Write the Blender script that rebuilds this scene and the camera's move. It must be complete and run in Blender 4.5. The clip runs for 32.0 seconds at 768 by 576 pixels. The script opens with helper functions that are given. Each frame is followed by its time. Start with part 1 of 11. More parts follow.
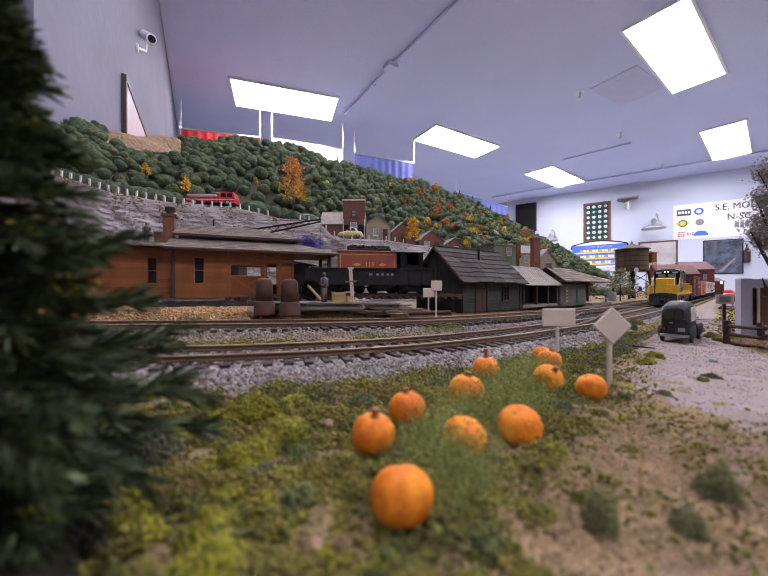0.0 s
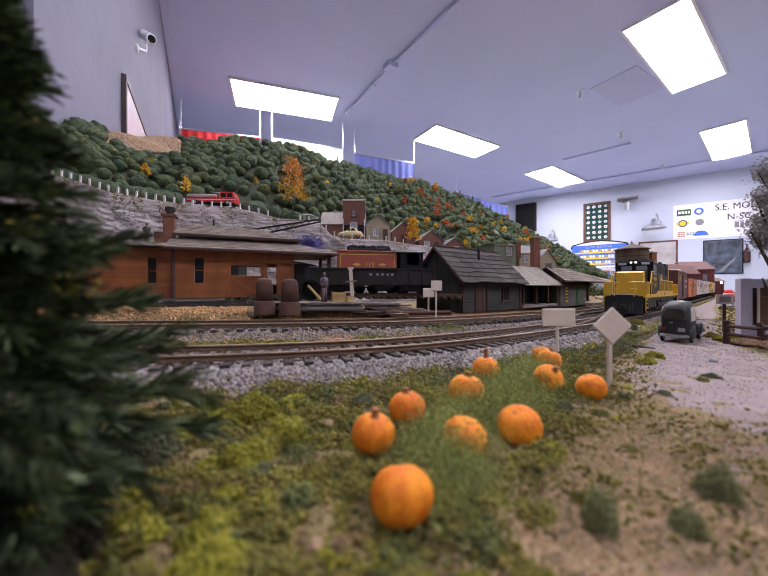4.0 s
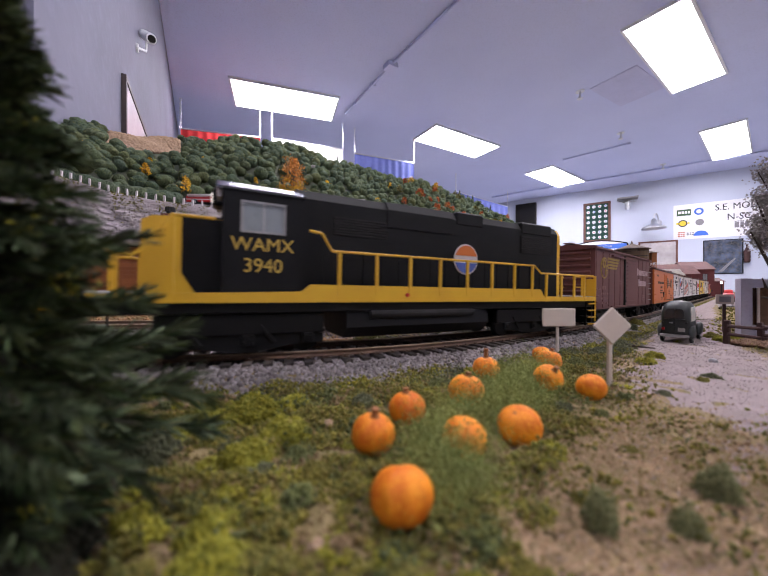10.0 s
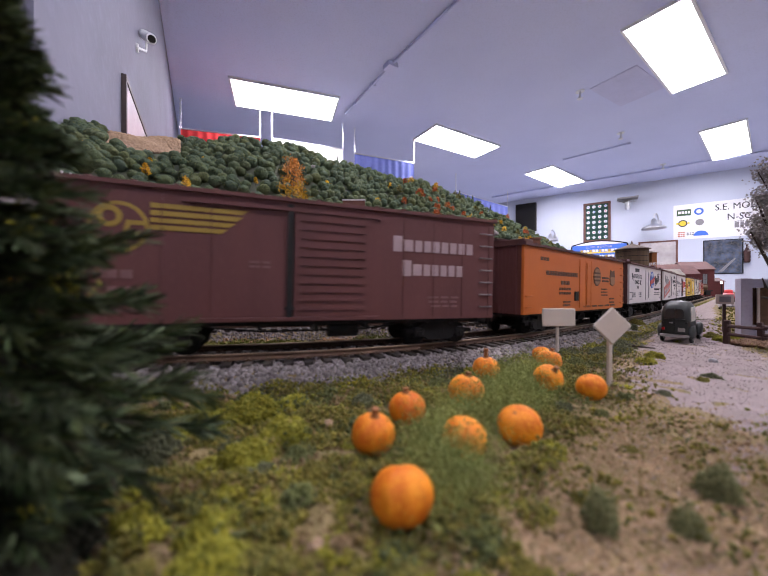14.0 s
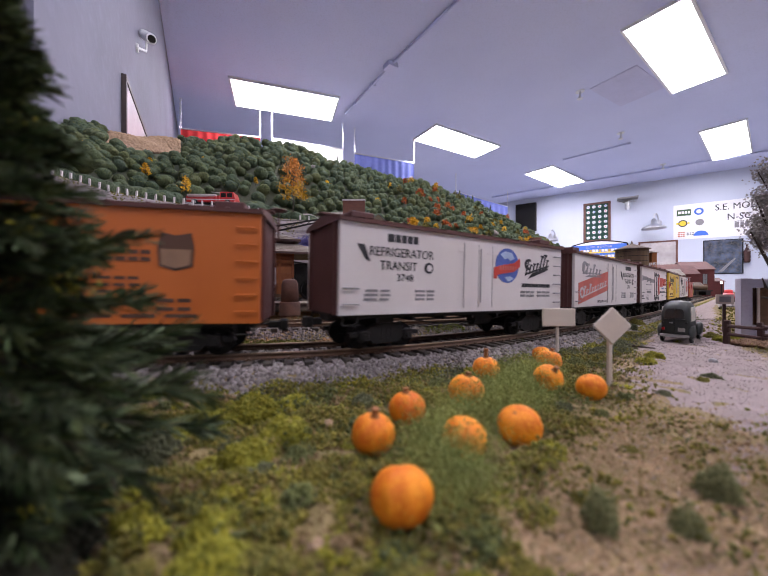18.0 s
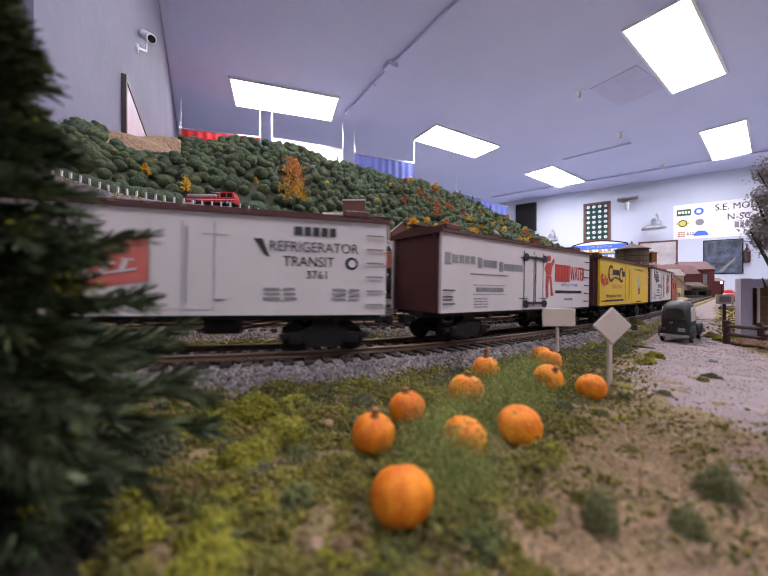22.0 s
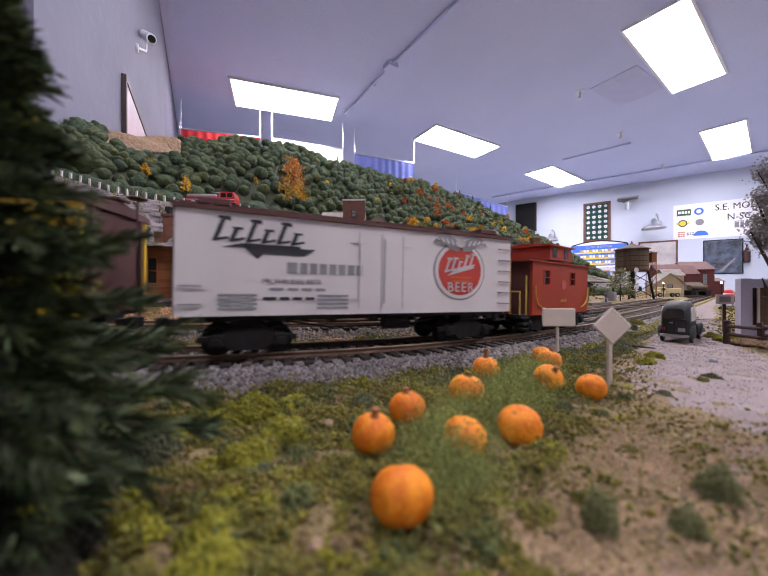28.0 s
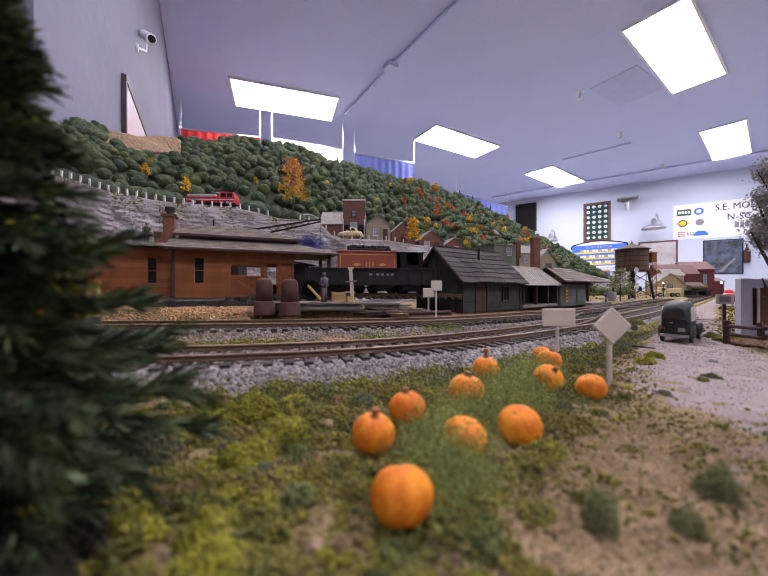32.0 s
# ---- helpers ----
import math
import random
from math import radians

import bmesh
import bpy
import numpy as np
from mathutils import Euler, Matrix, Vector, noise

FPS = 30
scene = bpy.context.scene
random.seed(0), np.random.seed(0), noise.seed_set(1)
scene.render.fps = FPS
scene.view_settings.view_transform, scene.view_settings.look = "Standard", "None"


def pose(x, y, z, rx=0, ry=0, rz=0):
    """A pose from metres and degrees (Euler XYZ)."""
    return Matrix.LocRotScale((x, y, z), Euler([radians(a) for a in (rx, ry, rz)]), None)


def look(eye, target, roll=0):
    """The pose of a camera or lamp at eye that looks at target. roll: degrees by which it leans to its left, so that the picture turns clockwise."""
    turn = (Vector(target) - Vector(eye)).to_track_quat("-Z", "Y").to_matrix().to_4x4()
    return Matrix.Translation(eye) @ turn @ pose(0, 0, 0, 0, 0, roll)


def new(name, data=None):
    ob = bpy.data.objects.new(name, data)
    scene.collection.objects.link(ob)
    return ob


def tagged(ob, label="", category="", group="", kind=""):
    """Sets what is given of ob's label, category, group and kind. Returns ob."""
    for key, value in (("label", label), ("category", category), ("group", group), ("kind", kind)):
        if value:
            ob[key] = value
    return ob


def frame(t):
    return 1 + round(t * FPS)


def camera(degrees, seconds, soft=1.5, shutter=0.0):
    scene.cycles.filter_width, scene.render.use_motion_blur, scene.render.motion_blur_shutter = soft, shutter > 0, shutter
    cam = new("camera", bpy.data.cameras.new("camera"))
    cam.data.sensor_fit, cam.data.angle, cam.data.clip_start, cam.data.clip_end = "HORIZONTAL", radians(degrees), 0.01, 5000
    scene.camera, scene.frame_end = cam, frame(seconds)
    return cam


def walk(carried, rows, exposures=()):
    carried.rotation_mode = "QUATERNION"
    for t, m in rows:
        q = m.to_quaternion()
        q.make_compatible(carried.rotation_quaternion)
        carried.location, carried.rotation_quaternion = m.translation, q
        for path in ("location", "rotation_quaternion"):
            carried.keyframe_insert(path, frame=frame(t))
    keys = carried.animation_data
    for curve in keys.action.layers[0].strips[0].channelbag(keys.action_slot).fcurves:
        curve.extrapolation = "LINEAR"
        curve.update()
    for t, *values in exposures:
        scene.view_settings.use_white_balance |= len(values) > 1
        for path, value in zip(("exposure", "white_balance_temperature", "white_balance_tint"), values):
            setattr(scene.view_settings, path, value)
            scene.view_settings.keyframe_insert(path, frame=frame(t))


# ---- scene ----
cam = camera(100.0, 32.0, soft=1.0, shutter=0.5)
EYE = 0.0327
walk(cam, [(0.0, look((0, 0, EYE), (0, 1, EYE))), (32.0, look((0, 0, EYE), (0, 1, EYE)))],
     exposures=[(0.0, 1.07, 6500, 21), (32.0, 1.07, 6500, 21)])
cam.data.dof.use_dof = True
cam.data.dof.focus_distance = 0.50
cam.data.dof.aperture_fstop = 17.0

# ---- light: fluorescent panels under the ceiling, four added out of view, a dim grey world outside the room ----
world = bpy.data.worlds.new("world")
world.use_nodes = True
scene.world = world
world.node_tree.nodes["Background"].inputs[0].default_value = (0.5, 0.55, 0.65, 1)
world.node_tree.nodes["Background"].inputs[1].default_value = 0.05
PANEL_GLOW = 15.0
CEIL = 2.03
FLOOR = -1.15


# ---- materials ----
def mat(name, c1, c2=None, rough=0.7, scale=120.0, fine=1500.0, bump=0.3, metal=0.0, c3=None, island=0.0, obrand=0.0,
        glow=0.0, stretch=None, spec=0.4, coat=0.0, depth=0.0004, sheen=0.0, trans=0.0):
    m = bpy.data.materials.new(name)
    m.use_nodes = True
    nt = m.node_tree
    n, lk = nt.nodes, nt.links
    b = n["Principled BSDF"]
    b.inputs["Roughness"].default_value = rough
    b.inputs["Metallic"].default_value = metal
    b.inputs["Specular IOR Level"].default_value = spec
    b.inputs["Coat Weight"].default_value = coat
    b.inputs["Sheen Weight"].default_value = sheen
    b.inputs["Transmission Weight"].default_value = trans
    c2 = c2 or tuple(v * 0.75 for v in c1)
    c3 = c3 or tuple((p + q) * 0.42 for p, q in zip(c1, c2))
    tc = n.new("ShaderNodeTexCoord")
    src = tc.outputs["Object"]
    if stretch:
        mp = n.new("ShaderNodeMapping")
        mp.inputs["Scale"].default_value = stretch
        lk.new(src, mp.inputs["Vector"])
        src = mp.outputs["Vector"]
    big = n.new("ShaderNodeTexNoise")
    big.inputs["Scale"].default_value = scale
    big.inputs["Detail"].default_value = 5
    lk.new(src, big.inputs["Vector"])
    small = n.new("ShaderNodeTexNoise")
    small.inputs["Scale"].default_value = fine
    small.inputs["Detail"].default_value = 3
    lk.new(src, small.inputs["Vector"])
    r1 = n.new("ShaderNodeValToRGB")
    r1.color_ramp.elements[0].position, r1.color_ramp.elements[1].position = 0.32, 0.68
    r1.color_ramp.elements[0].color, r1.color_ramp.elements[1].color = (*c2, 1), (*c1, 1)
    lk.new(big.outputs["Fac"], r1.inputs["Fac"])
    r2 = n.new("ShaderNodeValToRGB")
    r2.color_ramp.elements[0].position, r2.color_ramp.elements[1].position = 0.5, 0.72
    r2.color_ramp.elements[0].color, r2.color_ramp.elements[1].color = (0, 0, 0, 1), (0.6, 0.6, 0.6, 1)
    lk.new(small.outputs["Fac"], r2.inputs["Fac"])
    mx = n.new("ShaderNodeMixRGB")
    lk.new(r2.outputs["Color"], mx.inputs["Fac"])
    lk.new(r1.outputs["Color"], mx.inputs["Color1"])
    mx.inputs["Color2"].default_value = (*c3, 1)
    out = mx.outputs["Color"]
    for amount, node, socket in ((island, "ShaderNodeNewGeometry", "Random Per Island"), (obrand, "ShaderNodeObjectInfo", "Random")):
        if amount:
            g = n.new(node)
            hsv = n.new("ShaderNodeHueSaturation")
            ma = n.new("ShaderNodeMath")
            ma.operation = "MULTIPLY_ADD"
            ma.inputs[1].default_value, ma.inputs[2].default_value = 2 * amount, 1 - amount
            lk.new(g.outputs[socket], ma.inputs[0])
            lk.new(ma.outputs[0], hsv.inputs["Value"])
            mh = n.new("ShaderNodeMath")
            mh.operation = "MULTIPLY_ADD"
            mh.inputs[1].default_value, mh.inputs[2].default_value = 0.06 * amount, 0.5 - 0.03 * amount
            lk.new(g.outputs[socket], mh.inputs[0])
            lk.new(mh.outputs[0], hsv.inputs["Hue"])
            lk.new(out, hsv.inputs["Color"])
            out = hsv.outputs["Color"]
    lk.new(out, b.inputs["Base Color"])
    if bump:
        bp = n.new("ShaderNodeBump")
        bp.inputs["Strength"].default_value = bump
        bp.inputs["Distance"].default_value = depth
        lk.new(small.outputs["Fac"], bp.inputs["Height"])
        lk.new(bp.outputs["Normal"], b.inputs["Normal"])
    if glow:
        b.inputs["Emission Color"].default_value = (*c1, 1)
        b.inputs["Emission Strength"].default_value = glow
    return m


def ramp_mat(name, colors, rough=0.9, fine=2500.0, bump=0.4, depth=0.0003, sheen=0.0):
    """Loose bits: every island takes one of the colours."""
    m = mat(name, colors[0], rough=rough, fine=fine, bump=bump, depth=depth, sheen=sheen)
    nt = m.node_tree
    g = nt.nodes.new("ShaderNodeNewGeometry")
    r = nt.nodes.new("ShaderNodeValToRGB")
    e = r.color_ramp.elements
    e[0].color, e[1].color = (*colors[0], 1), (*colors[-1], 1)
    for i, c in enumerate(colors[1:-1]):
        k = e.new((i + 1) / (len(colors) - 1))
        k.color = (*c, 1)
    nt.links.new(g.outputs["Random Per Island"], r.inputs["Fac"])
    mx = nt.nodes.new("ShaderNodeMixRGB")
    mx.blend_type = "MULTIPLY"
    mx.inputs["Fac"].default_value = 0.6
    sm = [k for k in nt.nodes if k.type == "TEX_NOISE"][0]
    rr = nt.nodes.new("ShaderNodeValToRGB")
    rr.color_ramp.elements[0].position, rr.color_ramp.elements[0].color = 0.3, (0.45, 0.45, 0.45, 1)
    rr.color_ramp.elements[1].position = 0.7
    nt.links.new(sm.outputs["Fac"], rr.inputs["Fac"])
    nt.links.new(r.outputs["Color"], mx.inputs["Color1"])
    nt.links.new(rr.outputs["Color"], mx.inputs["Color2"])
    nt.links.new(mx.outputs["Color"], nt.nodes["Principled BSDF"].inputs["Base Color"])
    return m


M = {}
M["ceiling"] = mat("ceiling_paint", (0.55, 0.59, 0.82), (0.50, 0.54, 0.77), 0.8, 1.2, 90, 0.15, depth=0.003)
M["wall"] = mat("wall_paint", (0.54, 0.575, 0.67), (0.49, 0.525, 0.62), 0.75, 0.9, 60, 0.15, depth=0.003, c3=(0.515, 0.55, 0.645))
# Darkened copy of the white wall paint: dimness put into the colour.
M["wall_shaded"] = mat("shaded_wall_paint", (0.160, 0.157, 0.212), (0.125, 0.123, 0.170), 0.8, 2.2, 25, 0.25, depth=0.004, c3=(0.165, 0.162, 0.22))
M["floor"] = mat("vinyl_floor", (0.55, 0.52, 0.48), (0.48, 0.45, 0.42), 0.95, 6, 300, 0.5, depth=0.003)
M["panel"] = mat("light_diffuser", (0.94, 0.96, 1.0), (0.94, 0.96, 1.0), 0.5, bump=0, glow=PANEL_GLOW, c3=(0.94, 0.96, 1.0))
M["white_metal"] = mat("white_enamel", (0.75, 0.76, 0.78), (0.68, 0.69, 0.72), 0.4, 20, 400, 0.05)
M["turf"] = mat("earth_turf", (0.21, 0.14, 0.070), (0.13, 0.105, 0.032), 0.95, 70, 900, 0.9, c3=(0.26, 0.18, 0.10), depth=0.0008)
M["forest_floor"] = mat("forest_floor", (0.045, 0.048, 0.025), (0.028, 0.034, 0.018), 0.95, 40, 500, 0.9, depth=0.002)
M["gravel"] = mat("gravel_road", (0.245, 0.192, 0.187), (0.185, 0.142, 0.135), 0.95, 90, 1300, 0.6, c3=(0.29, 0.235, 0.23), depth=0.0005)
def earthen(m, tan, near, far):
    """Brown earth worked into a surface's near end along y, with a ragged border."""
    nt = m.node_tree
    b = nt.nodes["Principled BSDF"]
    old = b.inputs["Base Color"].links[0].from_socket
    tc = nt.nodes.new("ShaderNodeTexCoord")
    sep = nt.nodes.new("ShaderNodeSeparateXYZ")
    nt.links.new(tc.outputs["Object"], sep.inputs[0])
    no = nt.nodes.new("ShaderNodeTexNoise")
    no.inputs["Scale"].default_value, no.inputs["Detail"].default_value = 55, 6
    nt.links.new(tc.outputs["Object"], no.inputs["Vector"])
    ad = nt.nodes.new("ShaderNodeMath")
    ad.operation = "MULTIPLY_ADD"
    ad.inputs[1].default_value = 0.09
    nt.links.new(no.outputs["Fac"], ad.inputs[0])
    nt.links.new(sep.outputs["Y"], ad.inputs[2])
    mr = nt.nodes.new("ShaderNodeMapRange")
    mr.inputs["From Min"].default_value, mr.inputs["From Max"].default_value = near + 0.045, far + 0.045
    mr.inputs["To Min"].default_value, mr.inputs["To Max"].default_value = 1.0, 0.0
    nt.links.new(ad.outputs[0], mr.inputs["Value"])
    mx = nt.nodes.new("ShaderNodeMixRGB")
    nt.links.new(mr.outputs["Result"], mx.inputs["Fac"])
    nt.links.new(old, mx.inputs["Color1"])
    mx.inputs["Color2"].default_value = (*tan, 1)
    nt.links.new(mx.outputs["Color"], b.inputs["Base Color"])


earthen(M["gravel"], (0.235, 0.155, 0.105), 0.030, 0.078)
M["ballast_bed"] = mat("ballast_bed", (0.24, 0.22, 0.23), (0.15, 0.14, 0.145), 0.95, 300, 900, 1.0, c3=(0.33, 0.31, 0.32), depth=0.001)
M["ballast"] = ramp_mat("ballast_stone", [(0.14, 0.115, 0.11), (0.26, 0.225, 0.22), (0.19, 0.155, 0.15), (0.36, 0.32, 0.315), (0.09, 0.07, 0.065), (0.23, 0.20, 0.20)], 0.85)
M["tie"] = mat("creosoted_tie", (0.055, 0.04, 0.032), (0.03, 0.024, 0.02), 0.8, 300, 2500, 0.5, obrand=0.4, stretch=(1, 0.2, 1))
M["rail"] = mat("rusty_rail", (0.095, 0.046, 0.022), (0.055, 0.028, 0.015), 0.6, 200, 1800, 0.3, metal=0.1)
M["rail_top"] = mat("worn_rail_head", (0.30, 0.215, 0.14), (0.19, 0.125, 0.08), 0.36, 150, 1500, 0.1, metal=0.6)
M["orange"] = mat("pumpkin_skin", (0.72, 0.24, 0.010), (0.50, 0.095, 0.006), 0.6, 210, 1400, 0.25, c3=(0.76, 0.31, 0.02), obrand=0.10, spec=0.2)
M["stem"] = mat("dry_stem", (0.30, 0.11, 0.03), (0.20, 0.08, 0.03), 0.8, 500, 2500, 0.5)
M["cream"] = mat("cream_card", (0.55, 0.47, 0.39), (0.49, 0.42, 0.35), 0.6, 80, 900, 0.1, c3=(0.51, 0.44, 0.37))
M["black"] = mat("black_enamel", (0.0065, 0.006, 0.0062), (0.004, 0.0038, 0.004), 0.5, 150, 1200, 0.1, spec=0.18)
M["black_gloss"] = mat("glossy_black_enamel", (0.012, 0.011, 0.012), (0.008, 0.0075, 0.008), 0.16, 60, 900, 0.02, spec=0.7, coat=0.6)
M["soot"] = mat("dusty_black", (0.022, 0.020, 0.019), (0.012, 0.011, 0.011), 0.75, 200, 1500, 0.3, spec=0.25)
M["yellow"] = mat("loco_yellow", (0.60, 0.345, 0.022), (0.54, 0.30, 0.020), 0.42, 90, 900, 0.05, c3=(0.57, 0.325, 0.022))
M["boxcar"] = mat("boxcar_brown", (0.118, 0.038, 0.034), (0.092, 0.031, 0.029), 0.6, 60, 900, 0.1, c3=(0.125, 0.044, 0.040), stretch=(1, 1, 0.35))
M["reefer_orange"] = mat("reefer_orange", (0.50, 0.125, 0.018), (0.45, 0.108, 0.016), 0.5, 60, 900, 0.06, c3=(0.48, 0.12, 0.022), stretch=(1, 1, 0.35))
M["reefer_white"] = mat("reefer_white", (0.60, 0.55, 0.535), (0.55, 0.50, 0.49), 0.55, 50, 900, 0.06, c3=(0.57, 0.52, 0.505), stretch=(1, 1, 0.35))
M["reefer_yellow"] = mat("reefer_yellow", (0.66, 0.43, 0.018), (0.61, 0.39, 0.018), 0.45, 60, 900, 0.06, c3=(0.74, 0.50, 0.02))
M["brown_end"] = mat("oxide_brown", (0.10, 0.035, 0.03), (0.075, 0.028, 0.025), 0.65, 90, 900, 0.1)
M["caboose"] = mat("caboose_red", (0.32, 0.034, 0.010), (0.265, 0.028, 0.009), 0.5, 60, 900, 0.06, c3=(0.30, 0.032, 0.010), stretch=(1, 1, 0.35))
M["ink"] = mat("black_lettering", (0.03, 0.03, 0.035), rough=0.6, bump=0)
M["ink_white"] = mat("white_lettering", (0.55, 0.50, 0.50), rough=0.6, bump=0)
M["ink_red"] = mat("red_lettering", (0.55, 0.06, 0.04), rough=0.6, bump=0)
M["ink_blue"] = mat("blue_lettering", (0.07, 0.12, 0.40), rough=0.6, bump=0)
M["ink_gold"] = mat("gold_lettering", (0.55, 0.36, 0.06), rough=0.6, bump=0)
M["ink_grey"] = mat("grey_lettering", (0.26, 0.25, 0.26), rough=0.6, bump=0)
M["ink_brown"] = mat("brown_lettering", (0.10, 0.045, 0.025), rough=0.6, bump=0)
M["ink_tan"] = mat("tan_lettering", (0.30, 0.17, 0.10), rough=0.6, bump=0)
M["ink_shade"] = mat("grey_seam", (0.40, 0.385, 0.39), rough=0.6, bump=0)
M["ink_old_gold"] = mat("faded_gold_lettering", (0.30, 0.20, 0.03), (0.24, 0.155, 0.03), 0.65, 90, 900, 0.05)
M["ink_faded"] = mat("faded_lettering", (0.20, 0.10, 0.095), rough=0.65, bump=0)
M["ink_pale"] = mat("chalky_lettering", (0.42, 0.30, 0.31), rough=0.65, bump=0)
M["ink_pale_red"] = mat("pale_red_lettering", (0.56, 0.13, 0.10), rough=0.6, bump=0)
M["ink_blue_pale"] = mat("pale_blue_lettering", (0.40, 0.50, 0.68), rough=0.6, bump=0)
M["truck"] = mat("grimy_truck", (0.016, 0.013, 0.012), (0.010, 0.009, 0.009), 0.75, 200, 1500, 0.3, spec=0.2)
M["steel"] = mat("grey_steel", (0.35, 0.34, 0.33), (0.25, 0.24, 0.23), 0.45, 200, 1500, 0.1, metal=0.7)
M["chain"] = mat("zinc_chain", (0.75, 0.75, 0.78), rough=0.35, metal=0.8, bump=0)
M["glass"] = mat("window_glass", (0.25, 0.27, 0.28), (0.20, 0.22, 0.23), 0.08, 40, 300, 0.0, spec=0.7)
M["glass_dark"] = mat("dark_glass", (0.035, 0.035, 0.04), (0.025, 0.025, 0.03), 0.12, 40, 300, 0.0, spec=0.5)
# The headlight is off; a weak glow stands in for its reflections.
M["lit"] = mat("glinting_lens", (1.0, 0.93, 0.8), (1.0, 0.93, 0.8), 0.4, bump=0, glow=0.5)
M["wood_brown"] = mat("stained_boards", (0.235, 0.080, 0.028), (0.155, 0.052, 0.020), 0.75, 80, 900, 0.3, obrand=0.18, stretch=(1, 1, 0.3), spec=0.2)
M["wood_dark"] = mat("dark_green_boards", (0.040, 0.040, 0.036), (0.026, 0.027, 0.025), 0.75, 120, 1200, 0.3, obrand=0.2)
M["wood_trim"] = mat("dark_red_trim", (0.06, 0.025, 0.022), (0.045, 0.02, 0.018), 0.7, 120, 1200, 0.2)
M["shingle"] = mat("weathered_shingle", (0.180, 0.145, 0.122), (0.110, 0.088, 0.074), 0.9, 90, 1300, 1.0, c3=(0.25, 0.21, 0.18), obrand=0.2, spec=0.15)
M["shingle_dark"] = mat("tarred_shingle", (0.064, 0.054, 0.050), (0.034, 0.029, 0.028), 0.9, 90, 1300, 1.0, c3=(0.095, 0.083, 0.077), obrand=0.3, spec=0.15)
M["tin_roof"] = mat("pale_tin_roof", (0.29, 0.255, 0.225), (0.20, 0.175, 0.155), 0.7, 90, 1000, 0.4, spec=0.2)
M["grey_wood"] = mat("weathered_grey_wood", (0.24, 0.21, 0.185), (0.15, 0.13, 0.115), 0.85, 120, 1400, 0.5, obrand=0.25, stretch=(0.3, 1, 1))
M["tan_wood"] = mat("fresh_crate_wood", (0.46, 0.31, 0.13), (0.36, 0.23, 0.09), 0.75, 150, 1400, 0.3, obrand=0.2)
M["brick"] = mat("red_brick", (0.16, 0.056, 0.036), (0.11, 0.040, 0.028), 0.85, 150, 1200, 0.5, obrand=0.25)
M["rock"] = mat("plaster_rock", (0.37, 0.325, 0.335), (0.17, 0.145, 0.145), 0.92, 40, 420, 1.0, c3=(0.26, 0.215, 0.19), stretch=(0.30, 0.30, 4.0), depth=0.002, spec=0.15)
M["rust"] = mat("rusted_iron", (0.105, 0.052, 0.038), (0.065, 0.034, 0.027), 0.85, 200, 1300, 0.5, spec=0.2)
M["red"] = mat("fire_red", (0.50, 0.02, 0.02), (0.44, 0.02, 0.02), 0.3, 80, 900, 0.03, coat=0.3)
M["van_green"] = mat("dark_green_enamel", (0.024, 0.027, 0.025), (0.016, 0.018, 0.017), 0.5, 120, 900, 0.05)
M["tyre"] = mat("black_rubber", (0.022, 0.022, 0.023), rough=0.85, bump=0.2)
M["cream_car"] = mat("pale_yellow_paint", (0.62, 0.50, 0.27), (0.56, 0.45, 0.24), 0.4, 90, 900, 0.03)
M["needle"] = ramp_mat("conifer_needle", [(0.009, 0.010, 0.006), (0.020, 0.036, 0.013), (0.042, 0.072, 0.025), (0.14, 0.18, 0.095), (0.010, 0.016, 0.008), (0.075, 0.095, 0.030), (0.016, 0.011, 0.008)], 0.65, bump=0.1)
M["needle"].node_tree.nodes["Principled BSDF"].inputs["Specular IOR Level"].default_value = 0.12
M["bark"] = mat("bark", (0.07, 0.05, 0.04), (0.04, 0.03, 0.025), 0.9, 300, 1500, 0.8)
M["puff"] = ramp_mat("foam_foliage", [(0.050, 0.078, 0.044), (0.068, 0.102, 0.054), (0.096, 0.125, 0.054), (0.057, 0.090, 0.056), (0.120, 0.135, 0.046)], 0.95, 700, 1.0, 0.004)
# Lighter copy of the foam colours, painting light onto the tree tops.
M["puff_lit"] = ramp_mat("foam_crumbs_lit", [(0.065, 0.098, 0.048), (0.100, 0.135, 0.056), (0.140, 0.168, 0.056), (0.078, 0.115, 0.062), (0.18, 0.185, 0.056)], 0.95, 700, 0.6, 0.002)
M["autumn"] = ramp_mat("autumn_foliage", [(0.50, 0.05, 0.015), (0.56, 0.16, 0.02), (0.48, 0.030, 0.025), (0.60, 0.24, 0.03), (0.42, 0.06, 0.02)], 0.9, 2000, 0.6)
M["gold_leaf"] = ramp_mat("gold_foliage", [(0.72, 0.38, 0.014), (0.78, 0.48, 0.02), (0.66, 0.30, 0.014), (0.74, 0.42, 0.025)], 0.9, 2000, 0.6)
M["weed"] = ramp_mat("ground_foam", [(0.125, 0.115, 0.016), (0.185, 0.160, 0.022), (0.09, 0.096, 0.020), (0.25, 0.205, 0.028), (0.15, 0.10, 0.028)], 0.95, 2500, 0.8)
M["weed_green"] = ramp_mat("green_foam", [(0.090, 0.105, 0.030), (0.120, 0.135, 0.036), (0.070, 0.084, 0.028), (0.150, 0.160, 0.044)], 0.95, 2500, 0.8)
M["straw"] = ramp_mat("straw_bits", [(0.27, 0.17, 0.085), (0.20, 0.12, 0.055), (0.38, 0.265, 0.16), (0.14, 0.095, 0.034), (0.23, 0.165, 0.06)], 0.95, 2500, 0.8)
